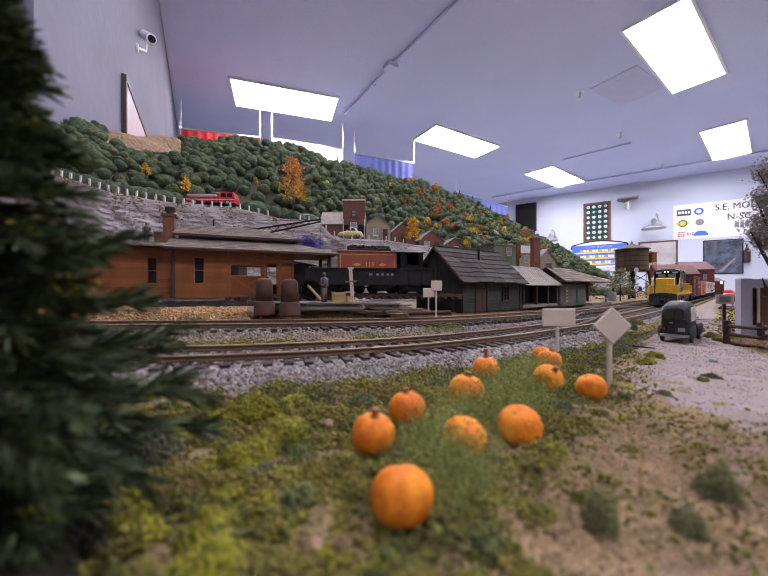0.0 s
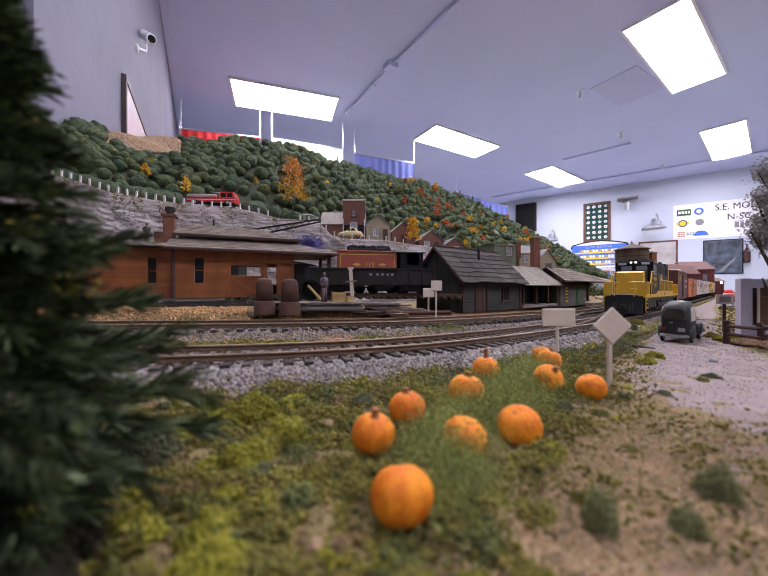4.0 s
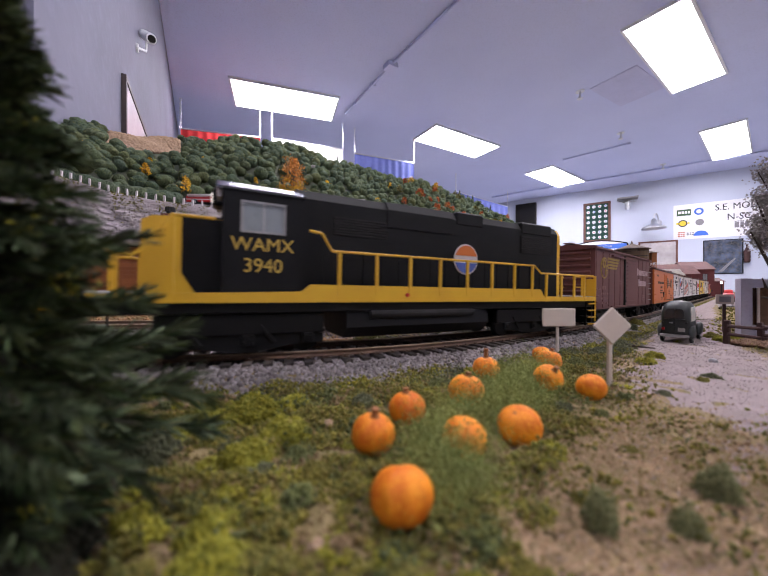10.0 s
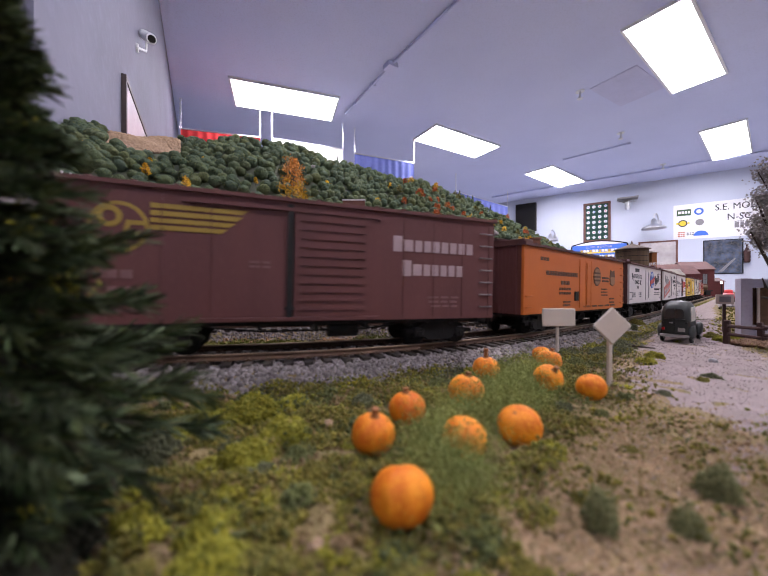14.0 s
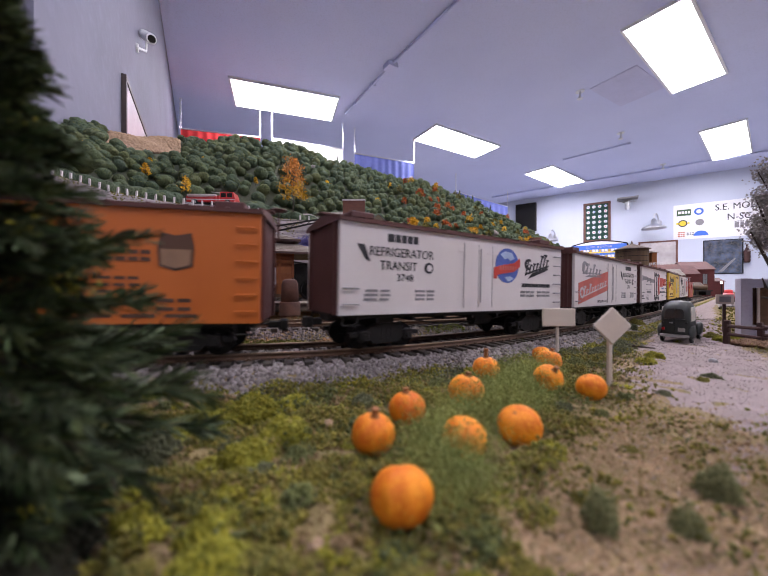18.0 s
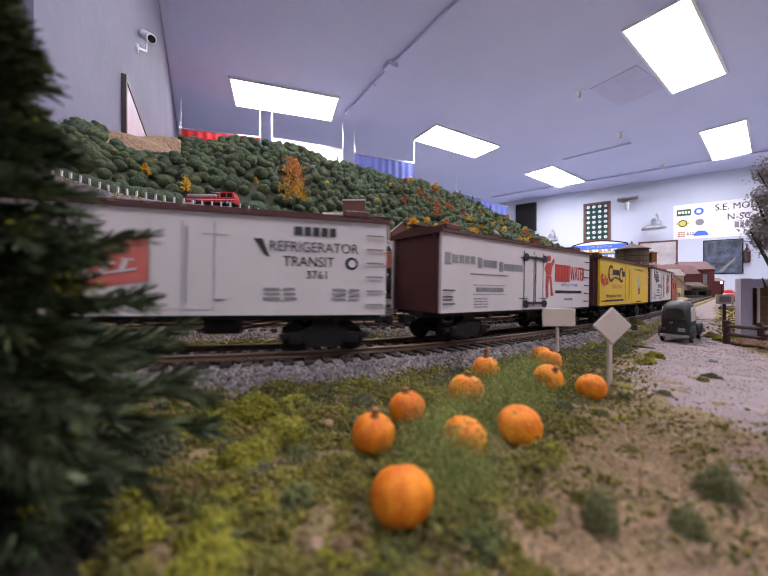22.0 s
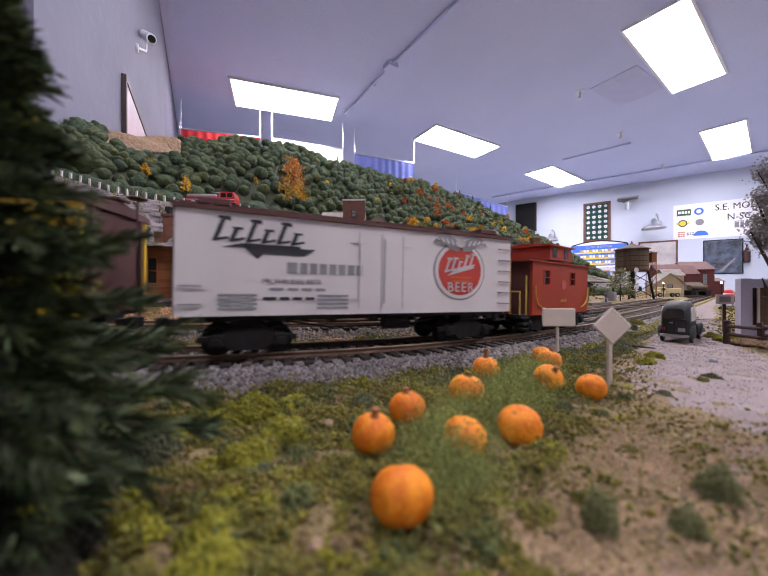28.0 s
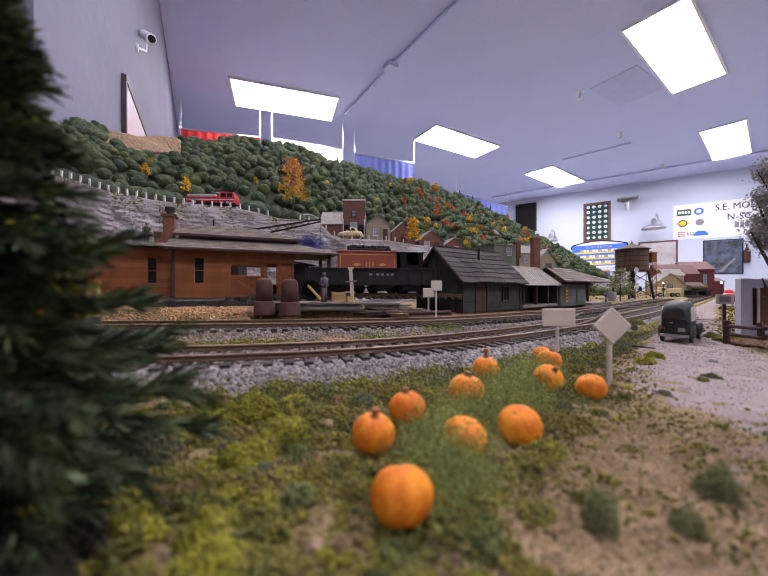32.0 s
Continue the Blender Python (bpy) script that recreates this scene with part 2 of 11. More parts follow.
M["grit"] = ramp_mat("gravel_bits", [(0.29, 0.23, 0.22), (0.38, 0.31, 0.305), (0.20, 0.155, 0.145), (0.33, 0.27, 0.26)], 0.95, 2500, 0.3)
M["soil"] = mat("brown_soil", (0.17, 0.09, 0.05), (0.11, 0.06, 0.035), 0.95, 120, 900, 1.0, depth=0.001)
M["clay"] = mat("tan_rubble", (0.36, 0.24, 0.15), (0.24, 0.155, 0.10), 0.95, 90, 500, 1.0, depth=0.002)


# ---- mesh tools ----
def part(name, bm, material, parent=None, label="", smooth=False, m=None):
    me = bpy.data.meshes.new(name)
    bm.normal_update()
    bm.to_mesh(me)
    bm.free()
    return linked(name, me, material, parent, label, smooth, m)


def linked(name, me, material, parent=None, label="", smooth=False, m=None):
    if material and not me.materials:
        me.materials.append(material)
    if smooth:
        me.polygons.foreach_set("use_smooth", [True] * len(me.polygons))
    ob = new(name, me)
    if m is not None:
        ob.matrix_basis = m
    if parent is not None:
        ob.parent = parent
    if label:
        ob["label"] = label
    return ob


def thing(name, m, label, category, group="", kind=""):
    ob = new(name)
    ob.empty_display_size = 0.01
    ob.matrix_basis = m
    return tagged(ob, label, category, group, kind)


def box(bm, x0, x1, y0, y1, z0, z1, bevel=0.0, m=None):
    made = bmesh.ops.create_cube(bm, size=1.0)["verts"]
    for v in made:
        v.co = Vector(((x0 + x1) / 2 + v.co.x * (x1 - x0), (y0 + y1) / 2 + v.co.y * (y1 - y0), (z0 + z1) / 2 + v.co.z * (z1 - z0)))
    if m is not None:
        bmesh.ops.transform(bm, matrix=m, verts=made)
    if bevel:
        edges = list({e for v in made for e in v.link_edges})
        bmesh.ops.bevel(bm, geom=edges, offset=bevel, segments=1, affect="EDGES", clamp_overlap=True)
    return bm


def boxed(x0, x1, y0, y1, z0, z1, bevel=0.0):
    return box(bmesh.new(), x0, x1, y0, y1, z0, z1, bevel)


def rod(bm, p, q, r0, r1=None, seg=8, caps=True):
    p, q = Vector(p), Vector(q)
    r1 = r0 if r1 is None else r1
    made = bmesh.ops.create_cone(bm, cap_ends=caps, segments=seg, radius1=r0, radius2=max(r1, 1e-6), depth=(q - p).length)["verts"]
    turn = (q - p).to_track_quat("Z", "Y").to_matrix().to_4x4()
    bmesh.ops.transform(bm, matrix=Matrix.Translation((p + q) / 2) @ turn, verts=made)
    return bm


def lathe(bm, profile, seg=20, m=None):
    """Turn (radius, height) pairs round z."""
    rings = []
    for r, z in profile:
        rings.append([bm.verts.new((r * math.cos(2 * math.pi * i / seg), r * math.sin(2 * math.pi * i / seg), z)) for i in range(seg)])
    for a, b in zip(rings, rings[1:]):
        for i in range(seg):
            bm.faces.new((a[i], a[(i + 1) % seg], b[(i + 1) % seg], b[i]))
    bm.faces.new(rings[0][::-1])
    bm.faces.new(rings[-1])
    if m is not None:
        bmesh.ops.transform(bm, matrix=m, verts=[v for r in rings for v in r])
    return bm


def prism(bm, outline, axis, a, b, m=None):
    """Push a closed outline of pairs along an axis (0, 1 or 2) from a to b."""
    def put(u, v, w):
        return {0: (w, u, v), 1: (u, w, v), 2: (u, v, w)}[axis]
    lo = [bm.verts.new(put(u, v, a)) for u, v in outline]
    hi = [bm.verts.new(put(u, v, b)) for u, v in outline]
    n = len(outline)
    for i in range(n):
        bm.faces.new((lo[i], lo[(i + 1) % n], hi[(i + 1) % n], hi[i]))
    bm.faces.new(lo[::-1])
    bm.faces.new(hi)
    bmesh.ops.recalc_face_normals(bm, faces=list({f for v in lo + hi for f in v.link_faces}))
    if m is not None:
        bmesh.ops.transform(bm, matrix=m, verts=lo + hi)
    return bm


def np_mesh(name, verts, faces):
    me = bpy.data.meshes.new(name)
    verts, faces = np.asarray(verts, dtype=np.float32), np.asarray(faces, dtype=np.int32)
    k = faces.shape[1]
    me.vertices.add(len(verts))
    me.vertices.foreach_set("co", verts.ravel())
    me.loops.add(faces.size)
    me.loops.foreach_set("vertex_index", faces.ravel())
    me.polygons.add(len(faces))
    me.polygons.foreach_set("loop_start", np.arange(0, faces.size, k, dtype=np.int32))
    me.update(calc_edges=True)
    me.validate()
    return me


def ico(sub):
    bm = bmesh.new()
    bmesh.ops.create_icosphere(bm, subdivisions=sub, radius=1.0)
    v = np.array([w.co[:] for w in bm.verts])
    f = np.array([[w.index for w in q.verts] for q in bm.faces])
    bm.free()
    return v, f


ICO1, ICO2, ICO3 = ico(1), ico(2), ico(3)
RNG = np.random.default_rng(7)


def turns(k, rng=RNG):
    q = rng.normal(size=(k, 4))
    q /= np.linalg.norm(q, axis=1)[:, None]
    w, x, y, z = q.T
    return np.stack([1 - 2 * (y * y + z * z), 2 * (x * y - z * w), 2 * (x * z + y * w), 2 * (x * y + z * w), 1 - 2 * (x * x + z * z), 2 * (y * z - x * w),
                     2 * (x * z - y * w), 2 * (y * z + x * w), 1 - 2 * (x * x + y * y)], 1).reshape(k, 3, 3)


def strewn(name, pos, size, base, material, rough=0.25, flat=1.0, parent=None, rng=RNG, smooth=False, uneven=0.3):
    """Many turned, uneven copies of a base form at the given places, in one mesh."""
    v, f = base
    k = len(pos)
    size = np.broadcast_to(np.asarray(size, dtype=float).reshape(-1, 1), (k, 3)) * (1 + rng.uniform(-uneven, uneven, (k, 3)))
    p = v[None] * (1 + rng.uniform(-rough, rough, (k, len(v), 1))) * size[:, None, :]
    p = np.einsum("kij,kvj->kvi", turns(k, rng), p)
    p[:, :, 2] *= flat
    p += np.asarray(pos)[:, None, :]
    faces = (f[None] + (np.arange(k) * len(v))[:, None, None]).reshape(-1, f.shape[1])
    return linked(name, np_mesh(name, p.reshape(-1, 3), faces), material, parent, smooth=smooth)


OCT = (np.array([[1, 0, 0], [-1, 0, 0], [0, 1, 0], [0, -1, 0], [0, 0, 1], [0, 0, -1]], dtype=float),
       np.array([[0, 2, 4], [2, 1, 4], [1, 3, 4], [3, 0, 4], [2, 0, 5], [1, 2, 5], [3, 1, 5], [0, 3, 5]]))
LEAF = (np.array([[-1, 0, 0], [0, -0.45, 0.1], [1, 0, 0], [0, 0.45, 0.1]], dtype=float), np.array([[0, 1, 2, 3]]))


def text_mesh(text, size, name="lettering", spread=1.0, align="CENTER", shear=0.0):
    cu = bpy.data.curves.new(name, "FONT")
    cu.body, cu.size, cu.align_x, cu.align_y, cu.extrude, cu.resolution_u = text, size, align, "CENTER", size * 0.008, 3
    cu.space_character, cu.shear = spread, shear
    tmp = bpy.data.objects.new("lettering_source", cu)
    scene.collection.objects.link(tmp)
    me = bpy.data.meshes.new_from_object(tmp.evaluated_get(bpy.context.evaluated_depsgraph_get()))
    bpy.data.objects.remove(tmp)
    bpy.data.curves.remove(cu)
    return me


def lettering(text, size, material, parent, x, y, z, spread=1.0, align="CENTER", shear=0.0, label="", stretch=1.0):
    """Words on a face that looks towards -y."""
    me = text_mesh(text, size, "lettering", spread, align, shear)
    ob = linked("lettering", me, material, parent, label)
    ob.matrix_basis = Matrix.Translation((x, y, z)) @ pose(0, 0, 0, 90, 0, 0) @ Matrix.Diagonal((stretch, 1, 1, 1))
    return ob


# ---- the line of the main track: arc length s runs from the near curve to the far end ----
def heading(s):
    return np.interp(s, [-0.30, 0.0, 0.1078, 0.18, 0.2597, 0.40, 0.60, 0.90, 1.4597], [0.54, 13.60, 32.11, 37.42, 38.86, 41.10, 43.84, 41.86, 42.07])


S_ALL = np.arange(-2.1, 3.2, 0.001)
_h = np.radians(heading(S_ALL))
_k = int(np.searchsorted(S_ALL, 0.0))
X_ALL = np.cumsum(np.cos(_h)) * 0.001
Y_ALL = np.cumsum(np.sin(_h)) * 0.001
X_ALL += -0.0658 - X_ALL[_k]
Y_ALL += 0.12365 - Y_ALL[_k]
RAIL_Z = 0.008
RAIL2_Z = 0.0115
GAUGE = 0.0098
FALL, FALL_W = 0.0180, 0.30


def fall(x):
    """The line and its bed fall gently from the near curve towards the yard."""
    return -FALL * FALL_W * np.tanh(np.asarray(x, float) / FALL_W)


def bank(x):
    """The turn that lays a thing on that slope."""
    return Matrix.Rotation(math.atan(FALL / math.cosh(x / FALL_W) ** 2), 4, "Y")


def on_line(s, off=0.0):
    h = np.radians(heading(s))
    return (float(np.interp(s, S_ALL, X_ALL) - off * np.sin(h)), float(np.interp(s, S_ALL, Y_ALL) + off * np.cos(h)), float(np.degrees(h)))


def line_arrays(s, off):
    h = np.radians(heading(s))
    return np.interp(s, S_ALL, X_ALL) - off * np.sin(h), np.interp(s, S_ALL, Y_ALL) + off * np.cos(h), h


OFF2 = np.interp(S_ALL[::10], [-2, -0.1, 0.05, 0.15, 0.3, 0.6, 1.2, 3], [0.0690, 0.0690, 0.0685, 0.0525, 0.0464, 0.0491, 0.0500, 0.0500])
OFF2 = np.convolve(np.pad(OFF2, 5, mode="edge"), np.ones(11) / 11, mode="valid")


def off_second(s):
    return np.interp(s, S_ALL[::10], OFF2)


_sc, _xc, _yc = S_ALL[::8], X_ALL[::8], Y_ALL[::8]


def place_on(x, y):
    """The arc length and the offset from the main line of points of the ground."""
    x, y = np.atleast_1d(np.asarray(x, float)), np.atleast_1d(np.asarray(y, float))
    s, off = np.empty(len(x)), np.empty(len(x))
    for i in range(0, len(x), 4000):
        dx, dy = x[i:i + 4000, None] - _xc, y[i:i + 4000, None] - _yc
        j = np.argmin(dx * dx + dy * dy, 1)
        r = np.arange(len(j))
        h = np.radians(heading(_sc[j]))
        s[i:i + 4000] = _sc[j] + dx[r, j] * np.cos(h) + dy[r, j] * np.sin(h)
        off[i:i + 4000] = -dx[r, j] * np.sin(h) + dy[r, j] * np.cos(h)
    return s, off


def step(a, b, v):
    t = np.clip((v - a) / (b - a), 0, 1)
    return t * t * (3 - 2 * t)


def ground_z(x, y):
    """The lie of the land: a raised bed under each track, a terrace behind them."""
    x, y = np.atleast_1d(np.asarray(x, float)), np.atleast_1d(np.asarray(y, float))
    s, off = place_on(x, y)
    bed1 = 0.0036 * (1 - step(0.019, 0.034, np.abs(off)))
    o2 = off_second(s)
    up2 = 0.0035 * step(0.024, 0.040, off)
    bed2 = 0.0036 * (1 - step(0.017, 0.026, np.abs(off - o2)))
    left = 1 - step(0.10, 0.20, s)
    back = step(o2 + 0.017, o2 + 0.034, off) * (0.0105 * left + 0.003 * (1 - left)) + step(o2 + 0.034, o2 + 0.06, off) * (0.0032 * left + 0.001 * (1 - left))
    lump = 0.0009 * np.sin(x * 310 + 2 * np.sin(y * 170)) * np.sin(y * 260 + 1.3 * np.sin(x * 140)) * step(0.02, 0.05, np.abs(off))
    lie = fall(x) * step(-0.060, -0.030, off) * (1 - step(o2 + 0.03, o2 + 0.08, off))
    return np.maximum(bed1, up2 + bed2 * (off > 0.03)) + back + lump + lie


# ---- the room ----
def wall(name, p, q, thick, z0=FLOOR, z1=CEIL):
    """A wall whose inner face runs from p to q, with its body to the left of that way."""
    p, q = Vector((*p, 0)), Vector((*q, 0))
    a = math.atan2(q.y - p.y, q.x - p.x)
    ob = part(name, boxed(0, (q - p).length, 0, thick, z0, z1), M["wall"], m=Matrix.Translation(p) @ Matrix.Rotation(a, 4, "Z"))
    return tagged(ob, "plain painted white room wall", "wall", kind="structure")


WL_A, WL_D = Vector((-1.561, 2.238)), Vector((-0.4936, 0.8697))
WF_A, WF_D = Vector((2.989, 7.393)), Vector((0.8258, -0.5640))
wl0 = WL_A + WL_D * -1.93
wl1 = WL_A + WL_D * 3.0
wf0 = WF_A + WF_D * -0.6
wf1 = WF_A + WF_D * 6.2
# The white west wall takes the darkened paint in place of shade.
wall("wall_west", wl0, wl1, 0.10).data.materials[0] = M["wall_shaded"]
wall("wall_back", wl1, wf0, 0.10)
wall("wall_east", wf0, wf1, 0.10)
wall("wall_south_east", wf1, (wf1.x, -2.6), 0.10)
wall("wall_south", (wf1.x, -2.6), (-2.8, -2.6), 0.10)
wall("wall_south_west", (-2.8, -2.6), (-2.8, wl0.y), 0.10)
wall("wall_return", (-2.8, wl0.y), (wl0.x - 0.09, wl0.y), 0.10)
tagged(part("ceiling", boxed(-4.5, 9.0, -2.9, 9.5, CEIL, CEIL + 0.08), M["ceiling"]), "blue-grey painted flat ceiling", "ceiling", kind="structure")
tagged(part("floor", boxed(-4.5, 9.0, -2.9, 9.5, FLOOR - 0.08, FLOOR), M["floor"]), "worn pale grey vinyl floor", "floor", kind="structure")


def ceiling_light(x, y, turn, lx=1.24, ly=0.43):
    t = thing("ceiling_light", pose(x, y, CEIL, 0, 0, turn), "flush rectangular fluorescent ceiling light, switched on", "light", "ceiling lights")
    bm = bmesh.new()
    w = 0.018
    for x0, x1, y0, y1 in ((-lx / 2 - w, lx / 2 + w, -ly / 2 - w, -ly / 2), (-lx / 2 - w, lx / 2 + w, ly / 2, ly / 2 + w),
                           (-lx / 2 - w, -lx / 2, -ly / 2, ly / 2), (lx / 2, lx / 2 + w, -ly / 2, ly / 2)):
        box(bm, x0, x1, y0, y1, -0.022, -0.001)
    part("frame", bm, M["white_metal"], t)
    part("diffuser", boxed(-lx / 2, lx / 2, -ly / 2, ly / 2, -0.018, -0.002), M["panel"], t, "glowing white diffuser")


# The last four are unseen panels, added to fill in light on the layout.
for lx_, ly_, tu_, ln_, wd_ in ((2.50, 2.73, 36, 1.34, 0.37), (-1.04, 3.43, 18, 1.02, 0.47), (1.01, 4.41, 31, 1.13, 0.45), (3.09, 5.79, 37, 1.22, 0.455),
                               (4.69, 4.40, 39.5, 1.41, 0.385), (0.30, 1.05, 30, 1.22, 0.45), (4.2, 1.3, 36, 1.22, 0.45), (1.9, -0.5, 36, 1.22, 0.45), (-0.6, -1.5, 36, 0.61, 0.45)):
    ceiling_light(lx_, ly_, tu_, ln_, wd_)

# ---- the layout's ground ----
gx = np.concatenate([np.arange(-2.3, -0.26, 0.03), np.arange(-0.26, 0.36, 0.0024), np.arange(0.36, 0.9, 0.006), np.arange(0.9, 3.3, 0.03)])
gy = np.concatenate([np.arange(-0.12, 0.018, 0.012), np.arange(0.018, 0.34, 0.0024), np.arange(0.34, 0.8, 0.006), np.arange(0.8, 2.9, 0.03)])
GX, GY = np.meshgrid(gx, gy)
GZ = ground_z(GX.ravel(), GY.ravel())
GZ = GZ + RNG.uniform(-0.0002, 0.0002, GZ.shape)
nx_, ny_ = len(gx), len(gy)
idx = np.arange(nx_ * ny_).reshape(ny_, nx_)
quads = np.stack([idx[:-1, :-1], idx[:-1, 1:], idx[1:, 1:], idx[1:, :-1]], -1).reshape(-1, 4)
cxs, cys = GX.ravel()[quads].mean(1), GY.ravel()[quads].mean(1)
keep = (cxs > -0.40 - 0.5676 * (cys - 0.60)) | (cys < 0.50)
ground = linked("ground", np_mesh("ground", np.stack([GX.ravel(), GY.ravel(), GZ], 1), quads[keep]), M["turf"], smooth=True)
tagged(ground, "sandy brown model railway ground with scattered turf", "ground", kind="structure")
bench = thing("layout_bench", pose(0, 0, 0), "plywood bench carrying the model railway layout", "bench")
part("table_top", boxed(-2.3, 3.27, -0.12, 0.50, -0.030, -0.006), M["grey_wood"], bench)
part("table_top", boxed(-0.10, 3.27, 0.503, 2.87, -0.030, -0.006), M["grey_wood"], bench)
part("fascia", boxed(-2.3, 3.27, -0.145, -0.122, -0.16, 0.004), M["grey_wood"], bench)
for bx_, by_ in ((-2.1, 0.0), (-2.1, 0.4), (-0.4, 0.0), (0.6, 0.0), (1.9, 0.0), (3.1, 0.0), (0.6, 1.4), (3.1, 1.4), (0.6, 2.7), (3.1, 2.7), (1.9, 2.7)):
    part("leg", boxed(bx_ - 0.045, bx_ + 0.045, by_ - 0.045, by_ + 0.045, FLOOR, -0.031), M["grey_wood"], bench)


# ---- tracks ----
def sweep(s, off, profile, z):
    """A bar of the given cross-section (offset, height) along the line."""
    n, k = len(s), len(profile)
    v = np.empty((n, k, 3))
    for i, (o, h) in enumerate(profile):
        x, y, _ = line_arrays(s, off + o)
        v[:, i, 0], v[:, i, 1], v[:, i, 2] = x, y, z + h + fall(x)
    a = np.arange(n - 1)[:, None] * k + np.arange(k)[None]
    b = np.arange(n - 1)[:, None] * k + (np.arange(k)[None] + 1) % k
    return v.reshape(-1, 3), np.stack([a, b, b + k, a + k], -1).reshape(-1, 4)


def track(name, s0, s1, off, z, label, tie_step, parts_to):
    t = thing(name, pose(0, 0, 0), label, "railway track", "tracks")
    s = np.arange(s0, s1, 0.008)
    o = off(s) if callable(off) else np.full(len(s), off)
    for side in (-GAUGE, GAUGE):
        web = [(-0.0011, -0.0024), (0.0011, -0.0024), (0.0011, -0.0020), (0.00035, -0.0018), (0.00035, -0.0009), (0.00055, -0.00055), (-0.00055, -0.00055), (-0.00035, -0.0009), (-0.00035, -0.0018), (-0.0011, -0.0020)]
        r = linked("rail", np_mesh("rail", *sweep(s, o + side, web, z)), M["rail"], t)
        cap = [(-0.00068, -0.00055), (0.00068, -0.00055), (0.00055, 0), (-0.00055, 0)]
        linked("rail_head", np_mesh("rail_head", *sweep(s, o + side, cap, z)), M["rail_top"], r, "shiny worn rail head")
    bm = boxed(-0.0016, 0.0016, -0.0172, 0.0172, -0.0046, -0.00242, 0.0002)
    me = bpy.data.meshes.new("tie")
    bm.to_mesh(me)
    plates = bmesh.new()
    for v_ in (-GAUGE, GAUGE):
        box(plates, -0.0012, 0.0012, v_ - 0.0022, v_ + 0.0022, -0.00242, -0.0021)
    for side in (-GAUGE - 0.0015, -GAUGE + 0.0015, GAUGE - 0.0015, GAUGE + 0.0015):
        box(plates, -0.0005, 0.0005, side - 0.0004, side + 0.0004, -0.00215, -0.0015)
    mp = bpy.data.meshes.new("spike_plate")
    plates.to_mesh(mp)
    plates.free()
    rest = bmesh.new()
    for i, sv in enumerate(np.arange(s0, s1, tie_step)):
        ov = float(off(sv)) if callable(off) else off
        x, y, h = on_line(sv, ov)
        m = Matrix.Translation((x, y, z + float(fall(x)))) @ bank(x) @ pose(0, 0, 0, 0, 0, h + random.uniform(-1.5, 1.5)) @ Matrix.Translation((0, random.uniform(-0.0008, 0.0008), random.uniform(-0.0002, 0)))
        if -0.14 < sv < parts_to:
            tie = linked("tie", me, M["tie"], t, m=m)
            if sv < 0.45:
                linked("spike_plate", mp, M["rail"], tie)
        else:
            box(rest, -0.0016, 0.0016, -0.0172, 0.0172, -0.0046, -0.00242, m=m)
    tagged(part("tie_row", rest, M["tie"], t), kind="stuff")
    bm.free()
    return t


track("main_track", -1.95, 2.9, 0.0, RAIL_Z, "rusty-railed main track on dark wooden ties", 0.0068, 0.9)
track("second_track", -1.95, 1.12, off_second, RAIL2_Z, "second track with rusty rails beside the stations", 0.0068, 0.6)


def off_cross(s):
    t = np.clip((np.asarray(s) - 0.18) / 0.42, 0, 1)
    return 0.002 + 0.053 * t * t * (3 - 2 * t)


cross = thing("crossover_track", pose(0, 0, 0), "turnout rails leading from one track to the other", "railway track", "tracks")
sc_ = np.arange(0.20, 0.60, 0.008)
for side in (-GAUGE, GAUGE):
    zz_ = np.interp(sc_, [0.2, 0.6], [RAIL_Z, RAIL2_Z])
    v_, f_ = sweep(sc_, off_cross(sc_) + side, [(-0.0006, -0.0026), (0.0006, -0.0026), (0.00045, 0), (-0.00045, 0)], 0.0)
    v_[:, 2] += np.repeat(zz_, 4) - 0.0002
    linked("rail", np_mesh("rail", v_, f_), M["rail"], cross)
sc2_ = np.arange(0.42, 0.98, 0.008)
for side in (-GAUGE, GAUGE):
    t_ = np.clip((sc2_ - 0.42) / 0.50, 0, 1)
    v_, f_ = sweep(sc2_, 0.049 - 0.049 * t_ * t_ * (3 - 2 * t_) + side, [(-0.0006, -0.0026), (0.0006, -0.0026), (0.00045, 0), (-0.00045, 0)], RAIL2_Z)
    v_[:, 2] -= np.repeat(np.interp(sc2_, [0.42, 0.92], [0, RAIL2_Z - RAIL_Z]), 4) + 0.0003
    linked("rail", np_mesh("rail", v_, f_), M["rail"], cross)
bm = bmesh.new()
for sv in np.arange(0.2, 0.6, 0.0068):
    x, y, h = on_line(sv, float(off_cross(sv)))
    box(bm, -0.0016, 0.0016, -0.017, 0.017, -0.0058, -0.0036, m=Matrix.Translation((x, y, float(np.interp(sv, [0.2, 0.6], [RAIL_Z, RAIL2_Z]) + fall(x)))) @ bank(x) @ pose(0, 0, 0, 0, 0, h))
tagged(part("tie_row", bm, M["tie"], cross), kind="stuff")


def ballast(name, k, s0, s1, o0, o1, size, off, keep_ties=True):
    s = RNG.uniform(s0, s1, k)
    o = RNG.uniform(o0, o1, k)
    base = off(s) if callable(off) else off
    x, y, _ = line_arrays(s, base + o)
    z = ground_z(x, y)
    on_rail = np.abs(np.abs(o) - GAUGE) < 0.0016
    sel = ~on_rail
    return tagged(strewn(name, np.stack([x, y, z + size * 0.2], 1)[sel], RNG.uniform(0.5, 1.1, sel.sum()) * size, ICO1, M["ballast"]),
                  "loose grey stone track ballast", "ballast", kind="stuff")


